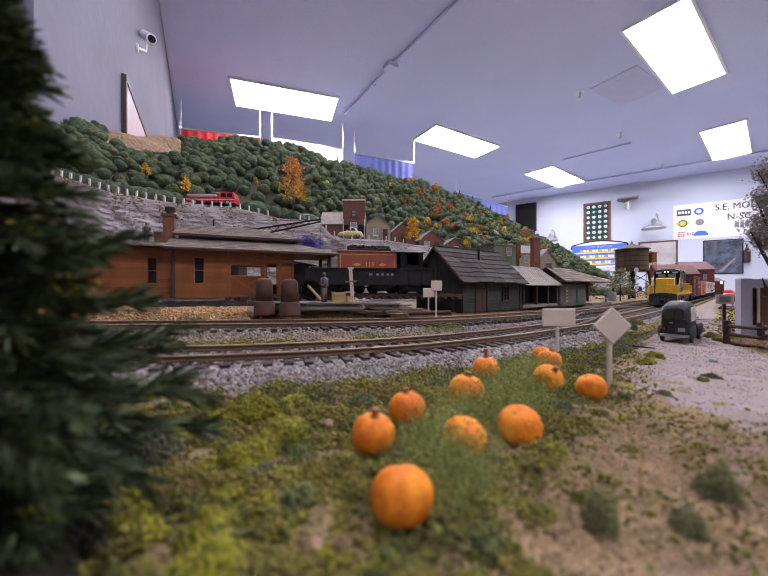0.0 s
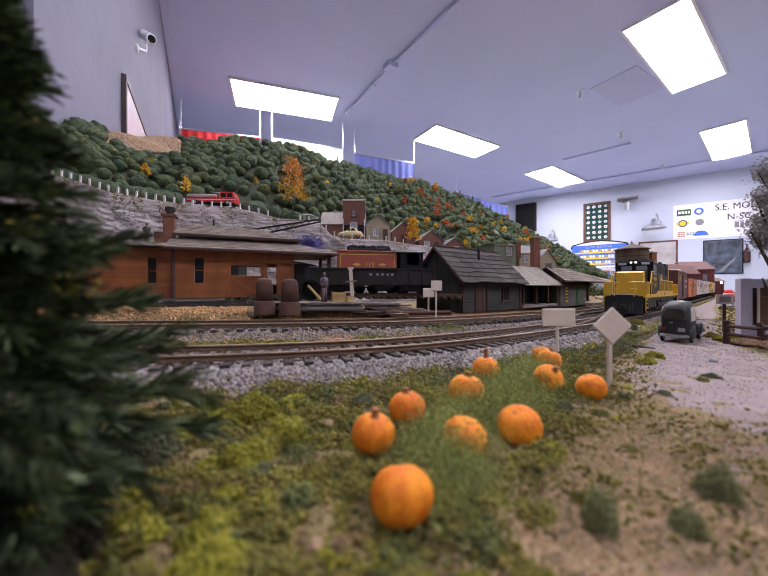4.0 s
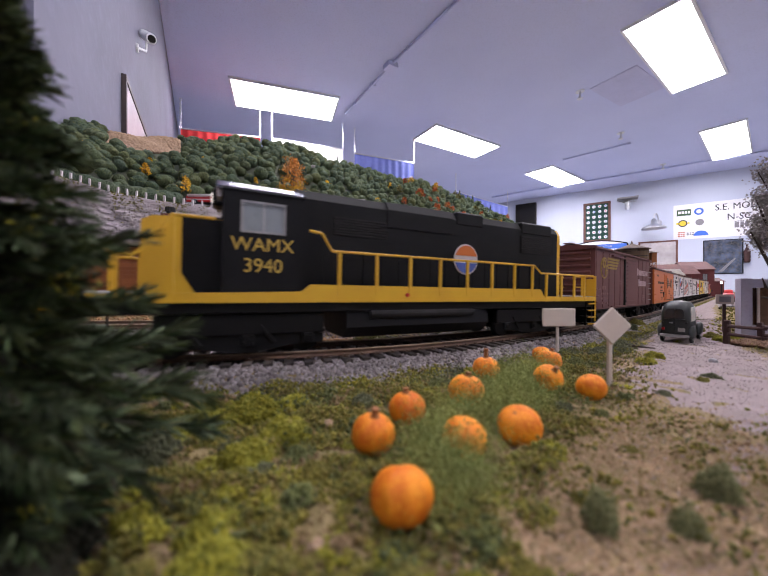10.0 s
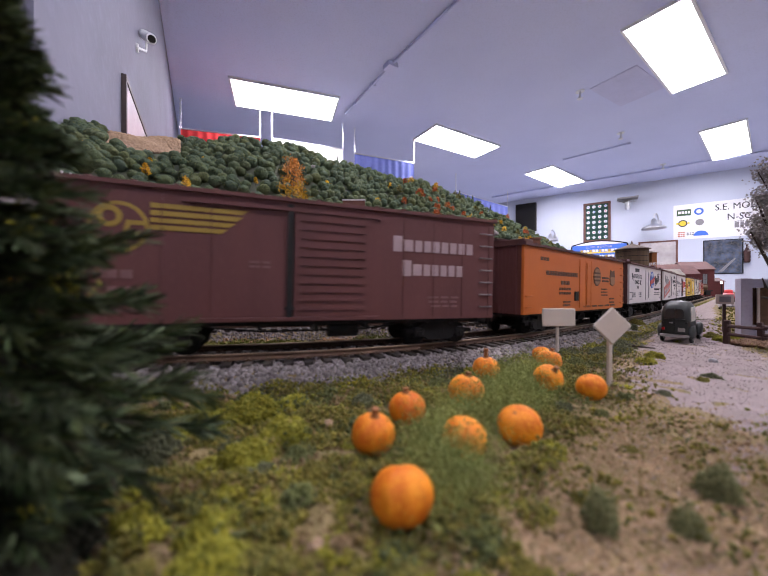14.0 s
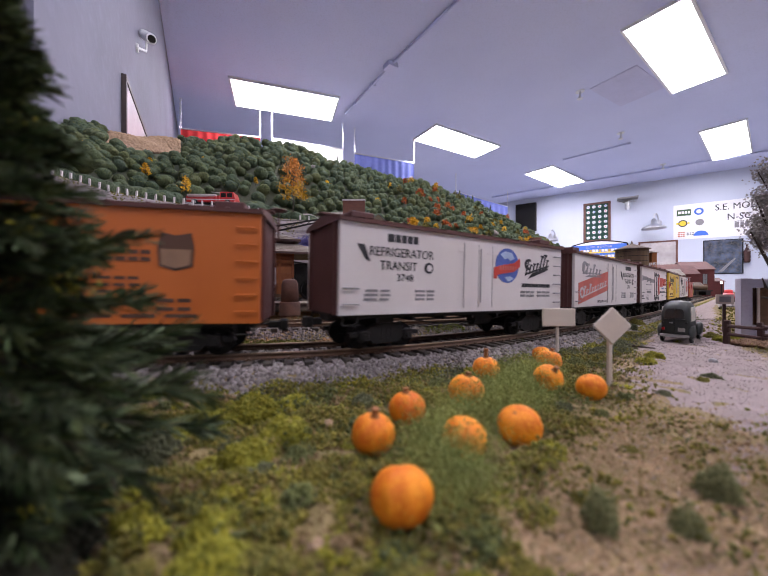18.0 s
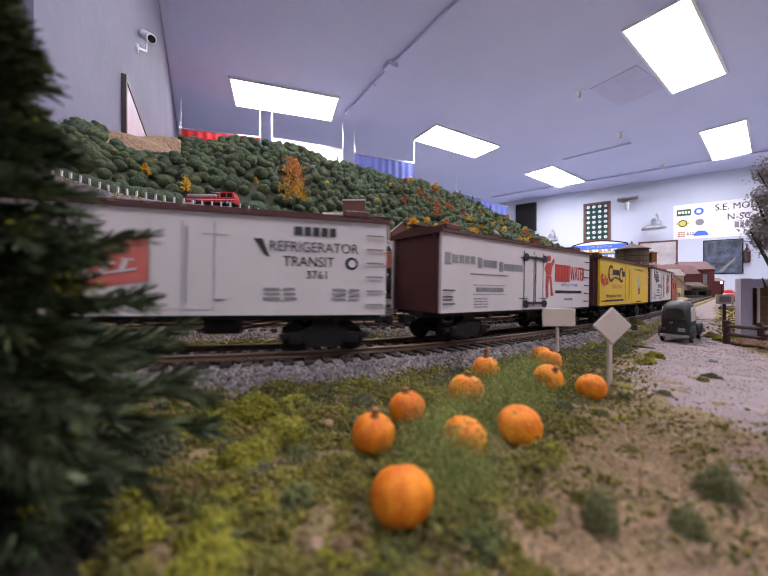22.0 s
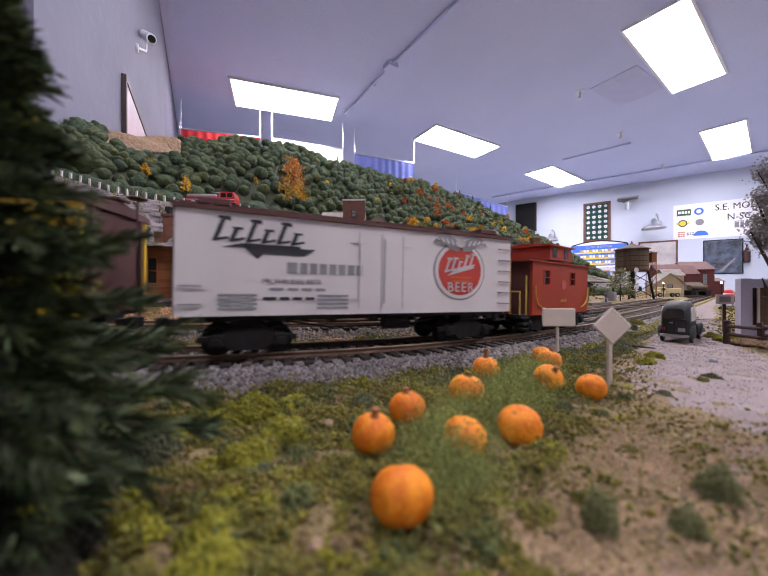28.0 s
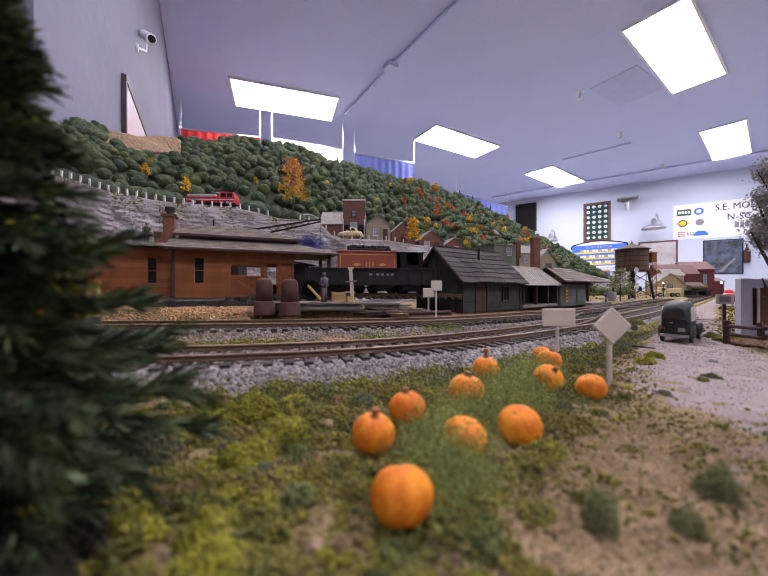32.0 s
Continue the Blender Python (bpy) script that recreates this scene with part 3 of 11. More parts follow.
ballast("ballast", 30000, -0.16, 0.16, -0.036, 0.034, 0.0010, 0.0)
ballast("ballast", 18000, 0.16, 0.7, -0.033, 0.033, 0.0010, 0.0)
ballast("ballast", 15000, -0.16, 0.18, -0.026, 0.024, 0.00075, off_second)
ballast("ballast", 12000, 0.18, 0.8, -0.025, 0.025, 0.0010, off_second)


# ---- the wooded hill behind the town ----
RAY = np.array([-1.6, -1.13, -0.97, -0.86, -0.66, -0.50, -0.35, -0.20, -0.05, 0.10, 0.25, 0.40, 0.50, 0.60, 0.70, 0.80])
FOOT_Y = np.array([0.40, 0.42, 0.45, 0.47, 0.52, 0.56, 0.62, 0.68, 0.76, 0.86, 0.98, 1.20, 1.35, 1.45, 1.55, 1.65])
FOOT_Z = np.array([0.180, 0.180, 0.175, 0.172, 0.175, 0.178, 0.178, 0.165, 0.137, 0.137, 0.140, 0.142, 0.125, 0.100, 0.070, 0.040])
TOP_Y = FOOT_Y + np.array([0.36, 0.36, 0.36, 0.36, 0.36, 0.40, 0.42, 0.44, 0.46, 0.46, 0.46, 0.42, 0.36, 0.32, 0.30, 0.28])
TOP_P = np.array([0.52, 0.54, 0.530, 0.475, 0.455, 0.455, 0.440, 0.400, 0.358, 0.318, 0.272, 0.203, 0.142, 0.085, 0.025, -0.005])
TOP_Z = EYE + TOP_P * TOP_Y


def hill_point(k, t, side=0.0):
    """k: the bearing as x over y; t: 0 at the foot, 1 at the ridge, beyond it down the far side."""
    fy, fz, ty, tz = (np.interp(k, RAY, a) for a in (FOOT_Y, FOOT_Z, TOP_Y, TOP_Z))
    y = fy + (ty - fy) * t
    z = np.where(t <= 1, fz + (tz - fz) * np.clip(t, 0, 1) ** 0.85, tz - (tz - fz) * 1.1 * np.maximum(t - 1, 0) ** 1.5)
    z = z + 0.010 * np.sin(k * 23 + t * 5) * np.sin(t * 7 + k * 9)
    return k * y, y, z


hk, ht = np.meshgrid(np.linspace(-1.25, 0.8, 120), np.linspace(0, 2.0, 36))
hx, hy, hz = hill_point(hk.ravel(), ht.ravel())
hi_ = np.arange(hk.size).reshape(hk.shape)
hq = np.stack([hi_[:-1, :-1], hi_[:-1, 1:], hi_[1:, 1:], hi_[1:, :-1]], -1).reshape(-1, 4)
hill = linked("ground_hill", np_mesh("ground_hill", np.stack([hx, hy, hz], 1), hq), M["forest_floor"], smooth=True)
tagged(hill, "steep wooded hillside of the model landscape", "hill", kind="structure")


def puffs(name, k, t, size, material, label, base=ICO3, flakes=170):
    x, y, z = hill_point(k, t)
    pos = np.stack([x, y, z + size * 0.95], 1)
    ob = strewn(name, pos, size * 0.94, base, material, 0.075, 1.0, smooth=True, uneven=0.13)
    d = RNG.normal(size=(len(k), flakes, 3))
    d /= np.linalg.norm(d, axis=2)[:, :, None]
    d[:, :, 2] = np.abs(d[:, :, 2]) * 0.9 - 0.15
    fp = (pos[:, None] + d * size[:, None, None] * RNG.uniform(0.92, 1.06, (len(k), flakes, 1))).reshape(-1, 3)
    # Paler crumbs on the upper halves put the light on the tops into colour.
    strewn(name, fp, np.repeat(size, flakes) * RNG.uniform(0.05, 0.11, len(fp)), OCT, M["puff_lit"], 0.25, parent=ob)
    tagged(ob, label, "trees", kind="stuff")
    return ob


def wood_spots(n, k0, k1, t0, t1, gap):
    """Bearings and heights on the hill with about one tree's width between them."""
    got = []
    pts = []
    for _ in range(n):
        k, t = random.uniform(k0, k1), random.uniform(t0, t1)
        x, y, z = (float(v) for v in hill_point(np.array(k), np.array(t)))
        g = gap * (0.75 + 0.5 * random.random()) * (0.8 if k < -0.5 else 1.0)
        if all((x - a) ** 2 + (y - b) ** 2 + (z - c) ** 2 > g * g for a, b, c in pts):
            pts.append((x, y, z))
            got.append((k, t))
    return np.array(got)


# the cut rock face with the road ledge on it, below the trees
EDGE_K = np.array([-1.6, -1.04, -0.948, -0.86, -0.736, -0.584, -0.462, -0.401, -0.325, -0.204, -0.165, -0.12, 0.0, 0.10, 0.20, 0.30, 0.45, 0.60, 0.80])
EDGE_Y = np.array([0.37, 0.385, 0.40, 0.415, 0.44, 0.475, 0.505, 0.52, 0.545, 0.60, 0.59, 0.575, 0.585, 0.64, 0.70, 0.82, 1.00, 1.25, 1.50])
EDGE_P = np.array([0.365, 0.354, 0.331, 0.301, 0.277, 0.255, 0.249, 0.236, 0.216, 0.207, 0.165, 0.153, 0.149, 0.134, 0.122, 0.115, 0.088, 0.043, -0.006])


def ledge_point(k, t):
    """t: -1 at the rock's foot, 0 at its edge, 1 at the foot of the wood."""
    ey, fy, fz = np.interp(k, EDGE_K, EDGE_Y), np.interp(k, RAY, FOOT_Y), np.interp(k, RAY, FOOT_Z)
    ez = EYE + np.interp(k, EDGE_K, EDGE_P) * ey
    down = np.clip(-t, 0, 1)
    bulge = 0.003 * np.sin(k * 31 + t * 9) * np.sin(t * 7 + k * 13) + 0.0008 * np.sin(k * 83 + 3 * np.sin(t * 9)) + 0.0004 * np.sin(t * 47 + k * 29)
    band = (ez + (0.004 - ez) * down) * 260 + 0.7 * np.sin(k * 14) + 0.4 * np.sin(k * 37 + 1)
    layer = np.floor(band)
    strata = 0.0009 * np.sin(layer * 12.9898 + np.floor(k * 26 + layer * 1.7) * 4.1) + 0.0008 * (band - layer)
    bulge = bulge + strata
    y = np.where(t < 0, ey - 0.055 * down ** 0.8 + bulge * np.minimum(down * 5, 1), ey + (fy + 0.01 - ey) * np.maximum(t, 0))
    z = np.where(t < 0, ez + (0.004 - ez) * down, ez + (fz + 0.004 - ez) * np.maximum(t, 0) ** 1.6)
    return k * y, y, z


lk_, lt_ = np.meshgrid(np.linspace(-1.3, 0.78, 700), np.concatenate([np.linspace(-1, 0, 110), np.linspace(0.04, 1, 12)]))
lx_a, ly_a, lz_a = ledge_point(lk_.ravel(), lt_.ravel())
li_ = np.arange(lk_.size).reshape(lk_.shape)
lq_ = np.stack([li_[:-1, :-1], li_[:-1, 1:], li_[1:, 1:], li_[1:, :-1]], -1).reshape(-1, 4)
rock = linked("ground_rock_face", np_mesh("ground_rock_face", np.stack([lx_a, ly_a, lz_a], 1) + RNG.uniform(-0.0003, 0.0003, (lk_.size, 3)), lq_), M["rock"], smooth=False)
tagged(rock, "layered pale grey plaster rock face with a ledge", "rock face", kind="structure")

spots = wood_spots(12000, -1.15, 0.72, 0.02, 1.03, 0.0235)
bare = (spots[:, 0] > -0.86) & (spots[:, 0] < -0.63) & (spots[:, 1] > 0.40)
spots = spots[~bare]
puffs("hillside_trees", spots[:, 0], spots[:, 1], RNG.uniform(0.0100, 0.0150, len(spots)) * np.where(spots[:, 0] < -0.5, 0.80, 1.0), M["puff"], "rounded dark green foam trees covering the hillside")


# smaller growth that closes the strip between the ledge and the wood
n = 620
lk2, lt2 = RNG.uniform(-1.12, 0.40, n), RNG.uniform(0.40, 1.0, n)
open_strip = ((lk2 > -0.64) & (lk2 < -0.42)) | ((lk2 > -0.22) & (lt2 < 0.85))
lk2, lt2 = lk2[~open_strip], lt2[~open_strip]
x, y, z = ledge_point(lk2, lt2)
sz = RNG.uniform(0.006, 0.012, len(lk2))
tagged(strewn("ledge_shrubs", np.stack([x, y, z + sz * 0.5], 1), sz, ICO3, M["puff"], 0.05, smooth=True, uneven=0.1), "dark green foam shrubs behind the rock ledge", "shrubs", kind="stuff")


# ---- the train ----
SPEED = 0.0703
SIDE = 0.0178
moving = []
wheelsets = []


def wheelset(parent, x, r):
    bm = bmesh.new()
    for y in (-GAUGE, GAUGE):
        o = 1 if y > 0 else -1
        rod(bm, (0, y - 0.0012, 0), (0, y + 0.0012, 0), r, r, 20)
        rod(bm, (0, y - o * 0.0012, 0), (0, y - o * 0.0019, 0), r + 0.0006, r + 0.0006, 20)
        for a in range(6):
            c, s = math.cos(a * math.pi / 3), math.sin(a * math.pi / 3)
            rod(bm, (c * r * 0.6, y - 0.0015, s * r * 0.6), (c * r * 0.6, y + 0.0015, s * r * 0.6), r * 0.14, r * 0.14, 6)
    rod(bm, (0, -0.012, 0), (0, 0.012, 0), 0.0009, 0.0009, 8)
    ob = part("wheelset", bm, M["truck"], parent, "grimy dark steel wheels on an axle")
    ob.location = (x, 0, r)
    wheelsets.append((ob, x, r))
    return ob


def truck(car, x, axles=(-0.0105, 0.0105), r=0.0048, heavy=False):
    """A wheeled bogie; its side frames carry the wheelsets."""
    bm = bmesh.new()
    reach = max(axles) + 0.006
    for o in (-1, 1):
        y0, y1 = o * 0.0112, o * 0.0140
        y0, y1 = min(y0, y1), max(y0, y1)
        dip = 0.0020 if heavy else 0.0
        outline = [(-reach, 0.0052 - dip), (-reach, 0.0068), (-reach * 0.62, 0.0074), (-0.004, 0.0105), (0.004, 0.0105), (reach * 0.62, 0.0074), (reach, 0.0068),
                   (reach, 0.0052 - dip), (reach * 0.55, 0.0050 - dip), (0.0055, 0.0022 - dip * 0.5), (-0.0055, 0.0022 - dip * 0.5), (-reach * 0.55, 0.0050 - dip)]
        prism(bm, [(u + x, v) for u, v in outline], 1, y0, y1)
        for a in axles:
            box(bm, x + a - 0.0022, x + a + 0.0022, y0 + (0 if o > 0 else -0.0012), y1 + (0.0012 if o > 0 else 0), 0.0032, 0.0076, 0.0004)
            rod(bm, (x + a, o * 0.0148, 0.0052), (x + a, o * 0.0158, 0.0052), 0.0014, 0.0012, 8)
        for u in (-0.0022, 0, 0.0022):
            rod(bm, (x + u, o * 0.0132, 0.0032), (x + u, o * 0.0132, 0.0092), 0.0009, 0.0009, 6)
    box(bm, x - 0.004, x + 0.004, -0.0135, 0.0135, 0.0066, 0.0125)
    if heavy:
        for o in (-1, 1):
            box(bm, x - reach, x + reach, o * 0.0135 - 0.0016, o * 0.0135 + 0.0016, 0.0072, 0.0148, 0.0004)
            for a in axles[:-1]:
                rod(bm, (x + a + 0.004, o * 0.0146, 0.0106), (x + a + 0.009, o * 0.0146, 0.0040), 0.0009, 0.0009, 6)
    t = part("truck", bm, M["black"] if heavy else M["truck"], car)
    for a in axles:
        wheelset(t, x + a, r)


def coupler(car, x, way):
    bm = boxed(min(x, x + way * 0.007), max(x, x + way * 0.007), -0.0016, 0.0016, 0.0082, 0.0108, 0.0003)
    box(bm, x + way * 0.006 - 0.0016, x + way * 0.006 + 0.0016, -0.0032, 0.0024, 0.0074, 0.0116, 0.0005)
    part("coupler", bm, M["soot"], car)


def bars(car, x0, x1, z0, rows, h, gap, material, y=-SIDE - 0.0003, ragged=0.0, pieces=1, gap_part=0.24):
    """Plain bars that stand for small print."""
    bm = bmesh.new()
    for i in range(rows):
        z = z0 - i * (h + gap)
        a, b = x0 + ragged * random.random() * (x1 - x0), x1 - ragged * random.random() * (x1 - x0)
        w = (b - a) / pieces
        for j in range(pieces):
            box(bm, a + j * w + gap_part * w * (j > 0), a + (j + 1) * w, y, y + 0.00025, z - h, z)
    return part("small_print", bm, material, car)


def shape(car, name, outline, material, y=-SIDE - 0.0003, label=""):
    """A flat painted emblem on the side."""
    return part(name, prism(bmesh.new(), outline, 1, y, y + 0.00025), material, car, label)


def disc(x, z, rx, rz, seg=32, a0=0.0, a1=360.0):
    return [(x + rx * math.cos(radians(a0 + (a1 - a0) * i / seg)), z + rz * math.sin(radians(a0 + (a1 - a0) * i / seg))) for i in range(seg + (0 if a1 - a0 >= 360 else 1))]


def script_mark(car, x0, z0, w, h, n, material, rise=0.25, y=-SIDE - 0.0003, tail=True):
    """A flowing trade mark drawn as slanted strokes and a swash, without letters."""
    bm = bmesh.new()
    step_x = w / n
    for i in range(n):
        x, z = x0 + i * step_x, z0 + rise * i * step_x
        top = h * (1.0 if i == 0 else random.choice((0.55, 0.6, 0.95)))
        t = step_x * 0.30
        sl = top * 0.35
        prism(bm, [(x, z), (x + t, z), (x + t + sl, z + top), (x + sl, z + top)], 1, y, y + 0.00025)
        prism(bm, [(x + t * 0.5, z), (x + step_x, z + h * 0.12), (x + step_x, z + h * 0.22), (x + t * 0.5, z + h * 0.1)], 1, y, y + 0.00025)
        prism(bm, [(x + sl * 0.6, z + top * 0.9), (x + sl + step_x * 0.55, z + top * 0.82), (x + sl + step_x * 0.5, z + top), (x + sl * 0.6, z + top)], 1, y, y + 0.00025)
    if tail:
        k = rise * w
        prism(bm, [(x0 + w * 0.1, z0 - h * 0.22), (x0 + w * 0.98, z0 - h * 0.18 + k), (x0 + w * 0.94, z0 - h * 0.02 + k), (x0 + w * 0.3, z0 - h * 0.02 + k * 0.3)], 1, y, y + 0.00025)
    return part("trade_mark", bm, material, car)


def ladder(car, x, z0, z1, n, material, w=0.006, y=-SIDE):
    for i in range(n):
        z = z0 + (z1 - z0) * i / (n - 1)
        bm = rod(bmesh.new(), (x - w / 2, y - 0.0009, z), (x + w / 2, y - 0.0009, z), 0.00032, seg=6)
        for o in (-1, 1):
            rod(bm, (x + o * w / 2, y - 0.0009, z), (x + o * w / 2, y + 0.0002, z), 0.00032, seg=6)
        part("grab_iron", bm, material, car)


def wagon(name, label, s0, length, z0, z1, roof, side_mat, end_mat, roof_mat, trucks=0.045, rib_ends=False):
    """A house car: sides, ends, roof, underframe, trucks and couplers; +x runs to the rear, z is 0 on the rail."""
    car = thing(name, pose(0, 0, 0), label, "train car", "cars of the train")
    h = length / 2
    for o in (-1, 1):
        part("side_panel", boxed(-h, h, min(o * SIDE, o * (SIDE - 0.0015)), max(o * SIDE, o * (SIDE - 0.0015)), z0, z1), side_mat, car)
    for o in (-1, 1):
        bm = boxed(min(o * (h - 0.0008), o * (h - 0.002)), max(o * (h - 0.0008), o * (h - 0.002)), -SIDE + 0.0016, SIDE - 0.0016, z0, z1)
        if rib_ends:
            for i in range(9):
                z = z0 + 0.003 + i * (z1 - z0 - 0.006) / 8
                part("end_rib", rod(bmesh.new(), (o * (h - 0.0008), -SIDE + 0.003, z), (o * (h - 0.0008), SIDE - 0.003, z), 0.0013, seg=8), end_mat, car)
        else:
            for i in range(14):
                y = -SIDE + 0.003 + i * (2 * SIDE - 0.006) / 13
                part("end_board", boxed(o * (h - 0.0008) - 0.0003, o * (h - 0.0008) + 0.0003, y - 0.001, y + 0.001, z0, z1), end_mat, car)
            for y in (-SIDE + 0.004, SIDE - 0.0052):
                part("end_post", boxed(o * h - 0.0010, o * h + 0.0006, y, y + 0.0012, z0, z1), end_mat, car)
        part("end_panel", bm, end_mat, car)
    e = SIDE + 0.0012
    prof = [(-e, z1), (-e, z1 + 0.0013), (-e * 0.5, z1 + (roof - z1) * 0.68), (0, roof), (e * 0.5, z1 + (roof - z1) * 0.68), (e, z1 + 0.0013), (e, z1)]
    part("roof", prism(bmesh.new(), prof, 0, -h - 0.0008, h + 0.0008), roof_mat, car)
    n = 14
    for i in range(n + 1):
        x = -h + i * 2 * h / n
        rib = [(u * 1.0, v + 0.0005) for u, v in prof[1:-1]] + [(u, v - 0.0003) for u, v in prof[1:-1][::-1]]
        part("roof_rib", prism(bmesh.new(), rib, 0, x - 0.0006, x + 0.0006), roof_mat, car)
    part("running_board", boxed(-h - 0.002, h + 0.002, -0.0028, 0.0028, roof + 0.0009, roof + 0.0016), roof_mat, car)
    part("underframe", box(boxed(-h + 0.001, h - 0.001, -0.0045, 0.0045, 0.0098, z0), -h + 0.002, h - 0.002, -SIDE + 0.0022, SIDE - 0.0022, z0 - 0.0016, z0), M["soot"], car)
    for i in range(7):
        x = -h * 0.75 + i * h * 0.25
        part("cross_bearer", boxed(x - 0.0008, x + 0.0008, -SIDE + 0.002, SIDE - 0.002, z0 - 0.0032, z0 - 0.0016), M["soot"], car)
    for o in (-0.009, 0.009):
        bm = bmesh.new()
        rod(bm, (-h * 0.6, o, z0 - 0.0016), (-h * 0.25, o, 0.0072), 0.0004, seg=5)
        rod(bm, (-h * 0.25, o, 0.0072), (h * 0.25, o, 0.0072), 0.0004, seg=5)
        rod(bm, (h * 0.25, o, 0.0072), (h * 0.6, o, z0 - 0.0016), 0.0004, seg=5)
        part("truss_rod", bm, M["soot"], car)
    part("brake_cylinder", rod(bmesh.new(), (0.006, -0.009, z0 - 0.0045), (0.018, -0.009, z0 - 0.0045), 0.003, seg=12), M["soot"], car)
    for o in (-1, 1):
        truck(car, o * trucks * length)
        coupler(car, o * h, o)
        for side in (-1, 1):
            bm = bmesh.new()
            rod(bm, (o * (h - 0.002), side * (SIDE - 0.001), z0), (o * (h - 0.002), side * (SIDE - 0.001), z0 - 0.004), 0.0004, seg=5)
            rod(bm, (o * (h - 0.008), side * (SIDE - 0.001), z0), (o * (h - 0.008), side * (SIDE - 0.001), z0 - 0.004), 0.0004, seg=5)
            rod(bm, (o * (h - 0.002), side * (SIDE - 0.001), z0 - 0.004), (o * (h - 0.008), side * (SIDE - 0.001), z0 - 0.004), 0.0004, seg=5)
            part("stirrup_step", bm, M["soot"], car)
    bm = rod(bmesh.new(), (h + 0.0028, 0.006, z1 - 0.006), (h + 0.0028, 0.006, roof + 0.003), 0.0004, seg=6)
    lathe(bm, [(0.003, 0), (0.0034, 0.0004), (0.003, 0.0008)], 14, Matrix.Translation((h + 0.0028, 0.006, roof + 0.003)))
    part("brake_wheel", bm, roof_mat, car)
    moving.append((car, s0 + h, trucks * length))
    return car


def lift(car, dz):
    """Raise a body on its trucks."""
    for o in car.children:
        if not o.name.startswith("truck"):
            o.location.z += dz


def reefer_fittings(car, length, z0, z1, roof, side_mat, metal):
    """Ice hatches, the plug door with its hinges and bars, grab irons."""
    h = length / 2
    for o in (-1, 1):
        for y in (-0.010, 0.010):
            part("ice_hatch", boxed(o * (h - 0.011) - 0.005, o * (h - 0.011) + 0.005, y - 0.0045, y + 0.0045, roof - 0.0014, roof + 0.0010, 0.0003), M["brown_end"], car)
    y = -SIDE
    door = part("side_door", boxed(-0.0085, 0.0105, y - 0.0003, y + 0.001, z0 + 0.002, z1 - 0.003), side_mat, car)
    line = M["ink"] if metal is M["ink"] else M["ink_shade"] if side_mat is M["reefer_white"] else side_mat
    for x in (-0.0086, 0.0010, 0.0106):
        part("door_seam", boxed(x - 0.00009, x + 0.00009, y - 0.0005, y - 0.0002, z0 + 0.002, z1 - 0.003), line, door)
    for z in (z0 + 0.006, z1 - 0.007):
        for a, b in ((-0.0125, -0.0050), (0.0070, 0.0145)):
            part("hinge", boxed(a, b, y - 0.0006, y - 0.0002, z - 0.00022, z + 0.00022), side_mat if line is not M["ink"] else line, door)
    part("latch_bar", rod(bmesh.new(), (0.0022, y - 0.0007, z0 + 0.004), (0.0022, y - 0.0007, z1 - 0.005), 0.00028, seg=6), line, door)
    ladder(car, h - 0.0045, z0 + 0.004, z1 - 0.005, 6, metal)
    ladder(car, -h + 0.0045, z0 + 0.004, z0 + 0.010, 2, metal)


def ring_part(car, x, z, r0, r1, a0, a1, material, y=-SIDE - 0.0003, squash=1.0):
    """A piece of a painted ring."""
    out = [(x + r1 * math.cos(radians(a)), z + squash * r1 * math.sin(radians(a))) for a in np.linspace(a0, a1, 20)]
    inn = [(x + r0 * math.cos(radians(a)), z + squash * r0 * math.sin(radians(a))) for a in np.linspace(a1, a0, 20)]
    return shape(car, "trade_mark", out + inn, material, y)


# the cars, in their order behind the locomotive
RZ0, RZ1, RRF = 0.0130, 0.0480, 0.0520

sp = wagon("boxcar", "dark brown steel boxcar with ribbed ends and faded lettering", 0.9414, 0.162, 0.0118, 0.0556, 0.0592, M["boxcar"], M["boxcar"], M["boxcar"], 0.34, True)
door = part("side_door", boxed(-0.0085, 0.0205, -SIDE - 0.0008, -SIDE + 0.001, 0.0135, 0.0530), M["boxcar"], sp)
for i in range(11):
    z = 0.0165 + i * 0.0033
    part("door_rib", boxed(-0.0065, 0.0185, -SIDE - 0.0014, -SIDE - 0.0007, z - 0.0005, z + 0.0005), M["boxcar"], door)
for z in (0.0128, 0.0527):
    part("door_track", boxed(-0.0445, 0.0245, -SIDE - 0.0014, -SIDE + 0.0002, z - 0.0006, z + 0.0006), M["boxcar"], sp)
part("door_post", boxed(-0.0112, -0.0092, -SIDE - 0.0012, -SIDE + 0.0002, 0.0122, 0.0545), M["soot"], sp)
part("door_latch", boxed(-0.0118, -0.0086, -SIDE - 0.0018, -SIDE - 0.0010, 0.0160, 0.0172), M["soot"], sp)
for i in range(12):
    x = -0.079 + i * 0.0143
    if not -0.012 < x < 0.024:
        part("panel_rivets", boxed(x - 0.0002, x + 0.0002, -SIDE - 0.0003, -SIDE + 0.0002, 0.0130, 0.0540), M["boxcar"], sp)
ladder(sp, 0.0765, 0.017, 0.050, 7, M["steel"])
ladder(sp, -0.0765, 0.017, 0.026, 3, M["boxcar"])
part("emblem", prism(bmesh.new(), disc(-0.0617, 0.0424, 0.0080, 0.0080), 1, -SIDE - 0.0003, -SIDE - 0.00005), M["ink_old_gold"], sp, "faded gold round emblem with speed wings")
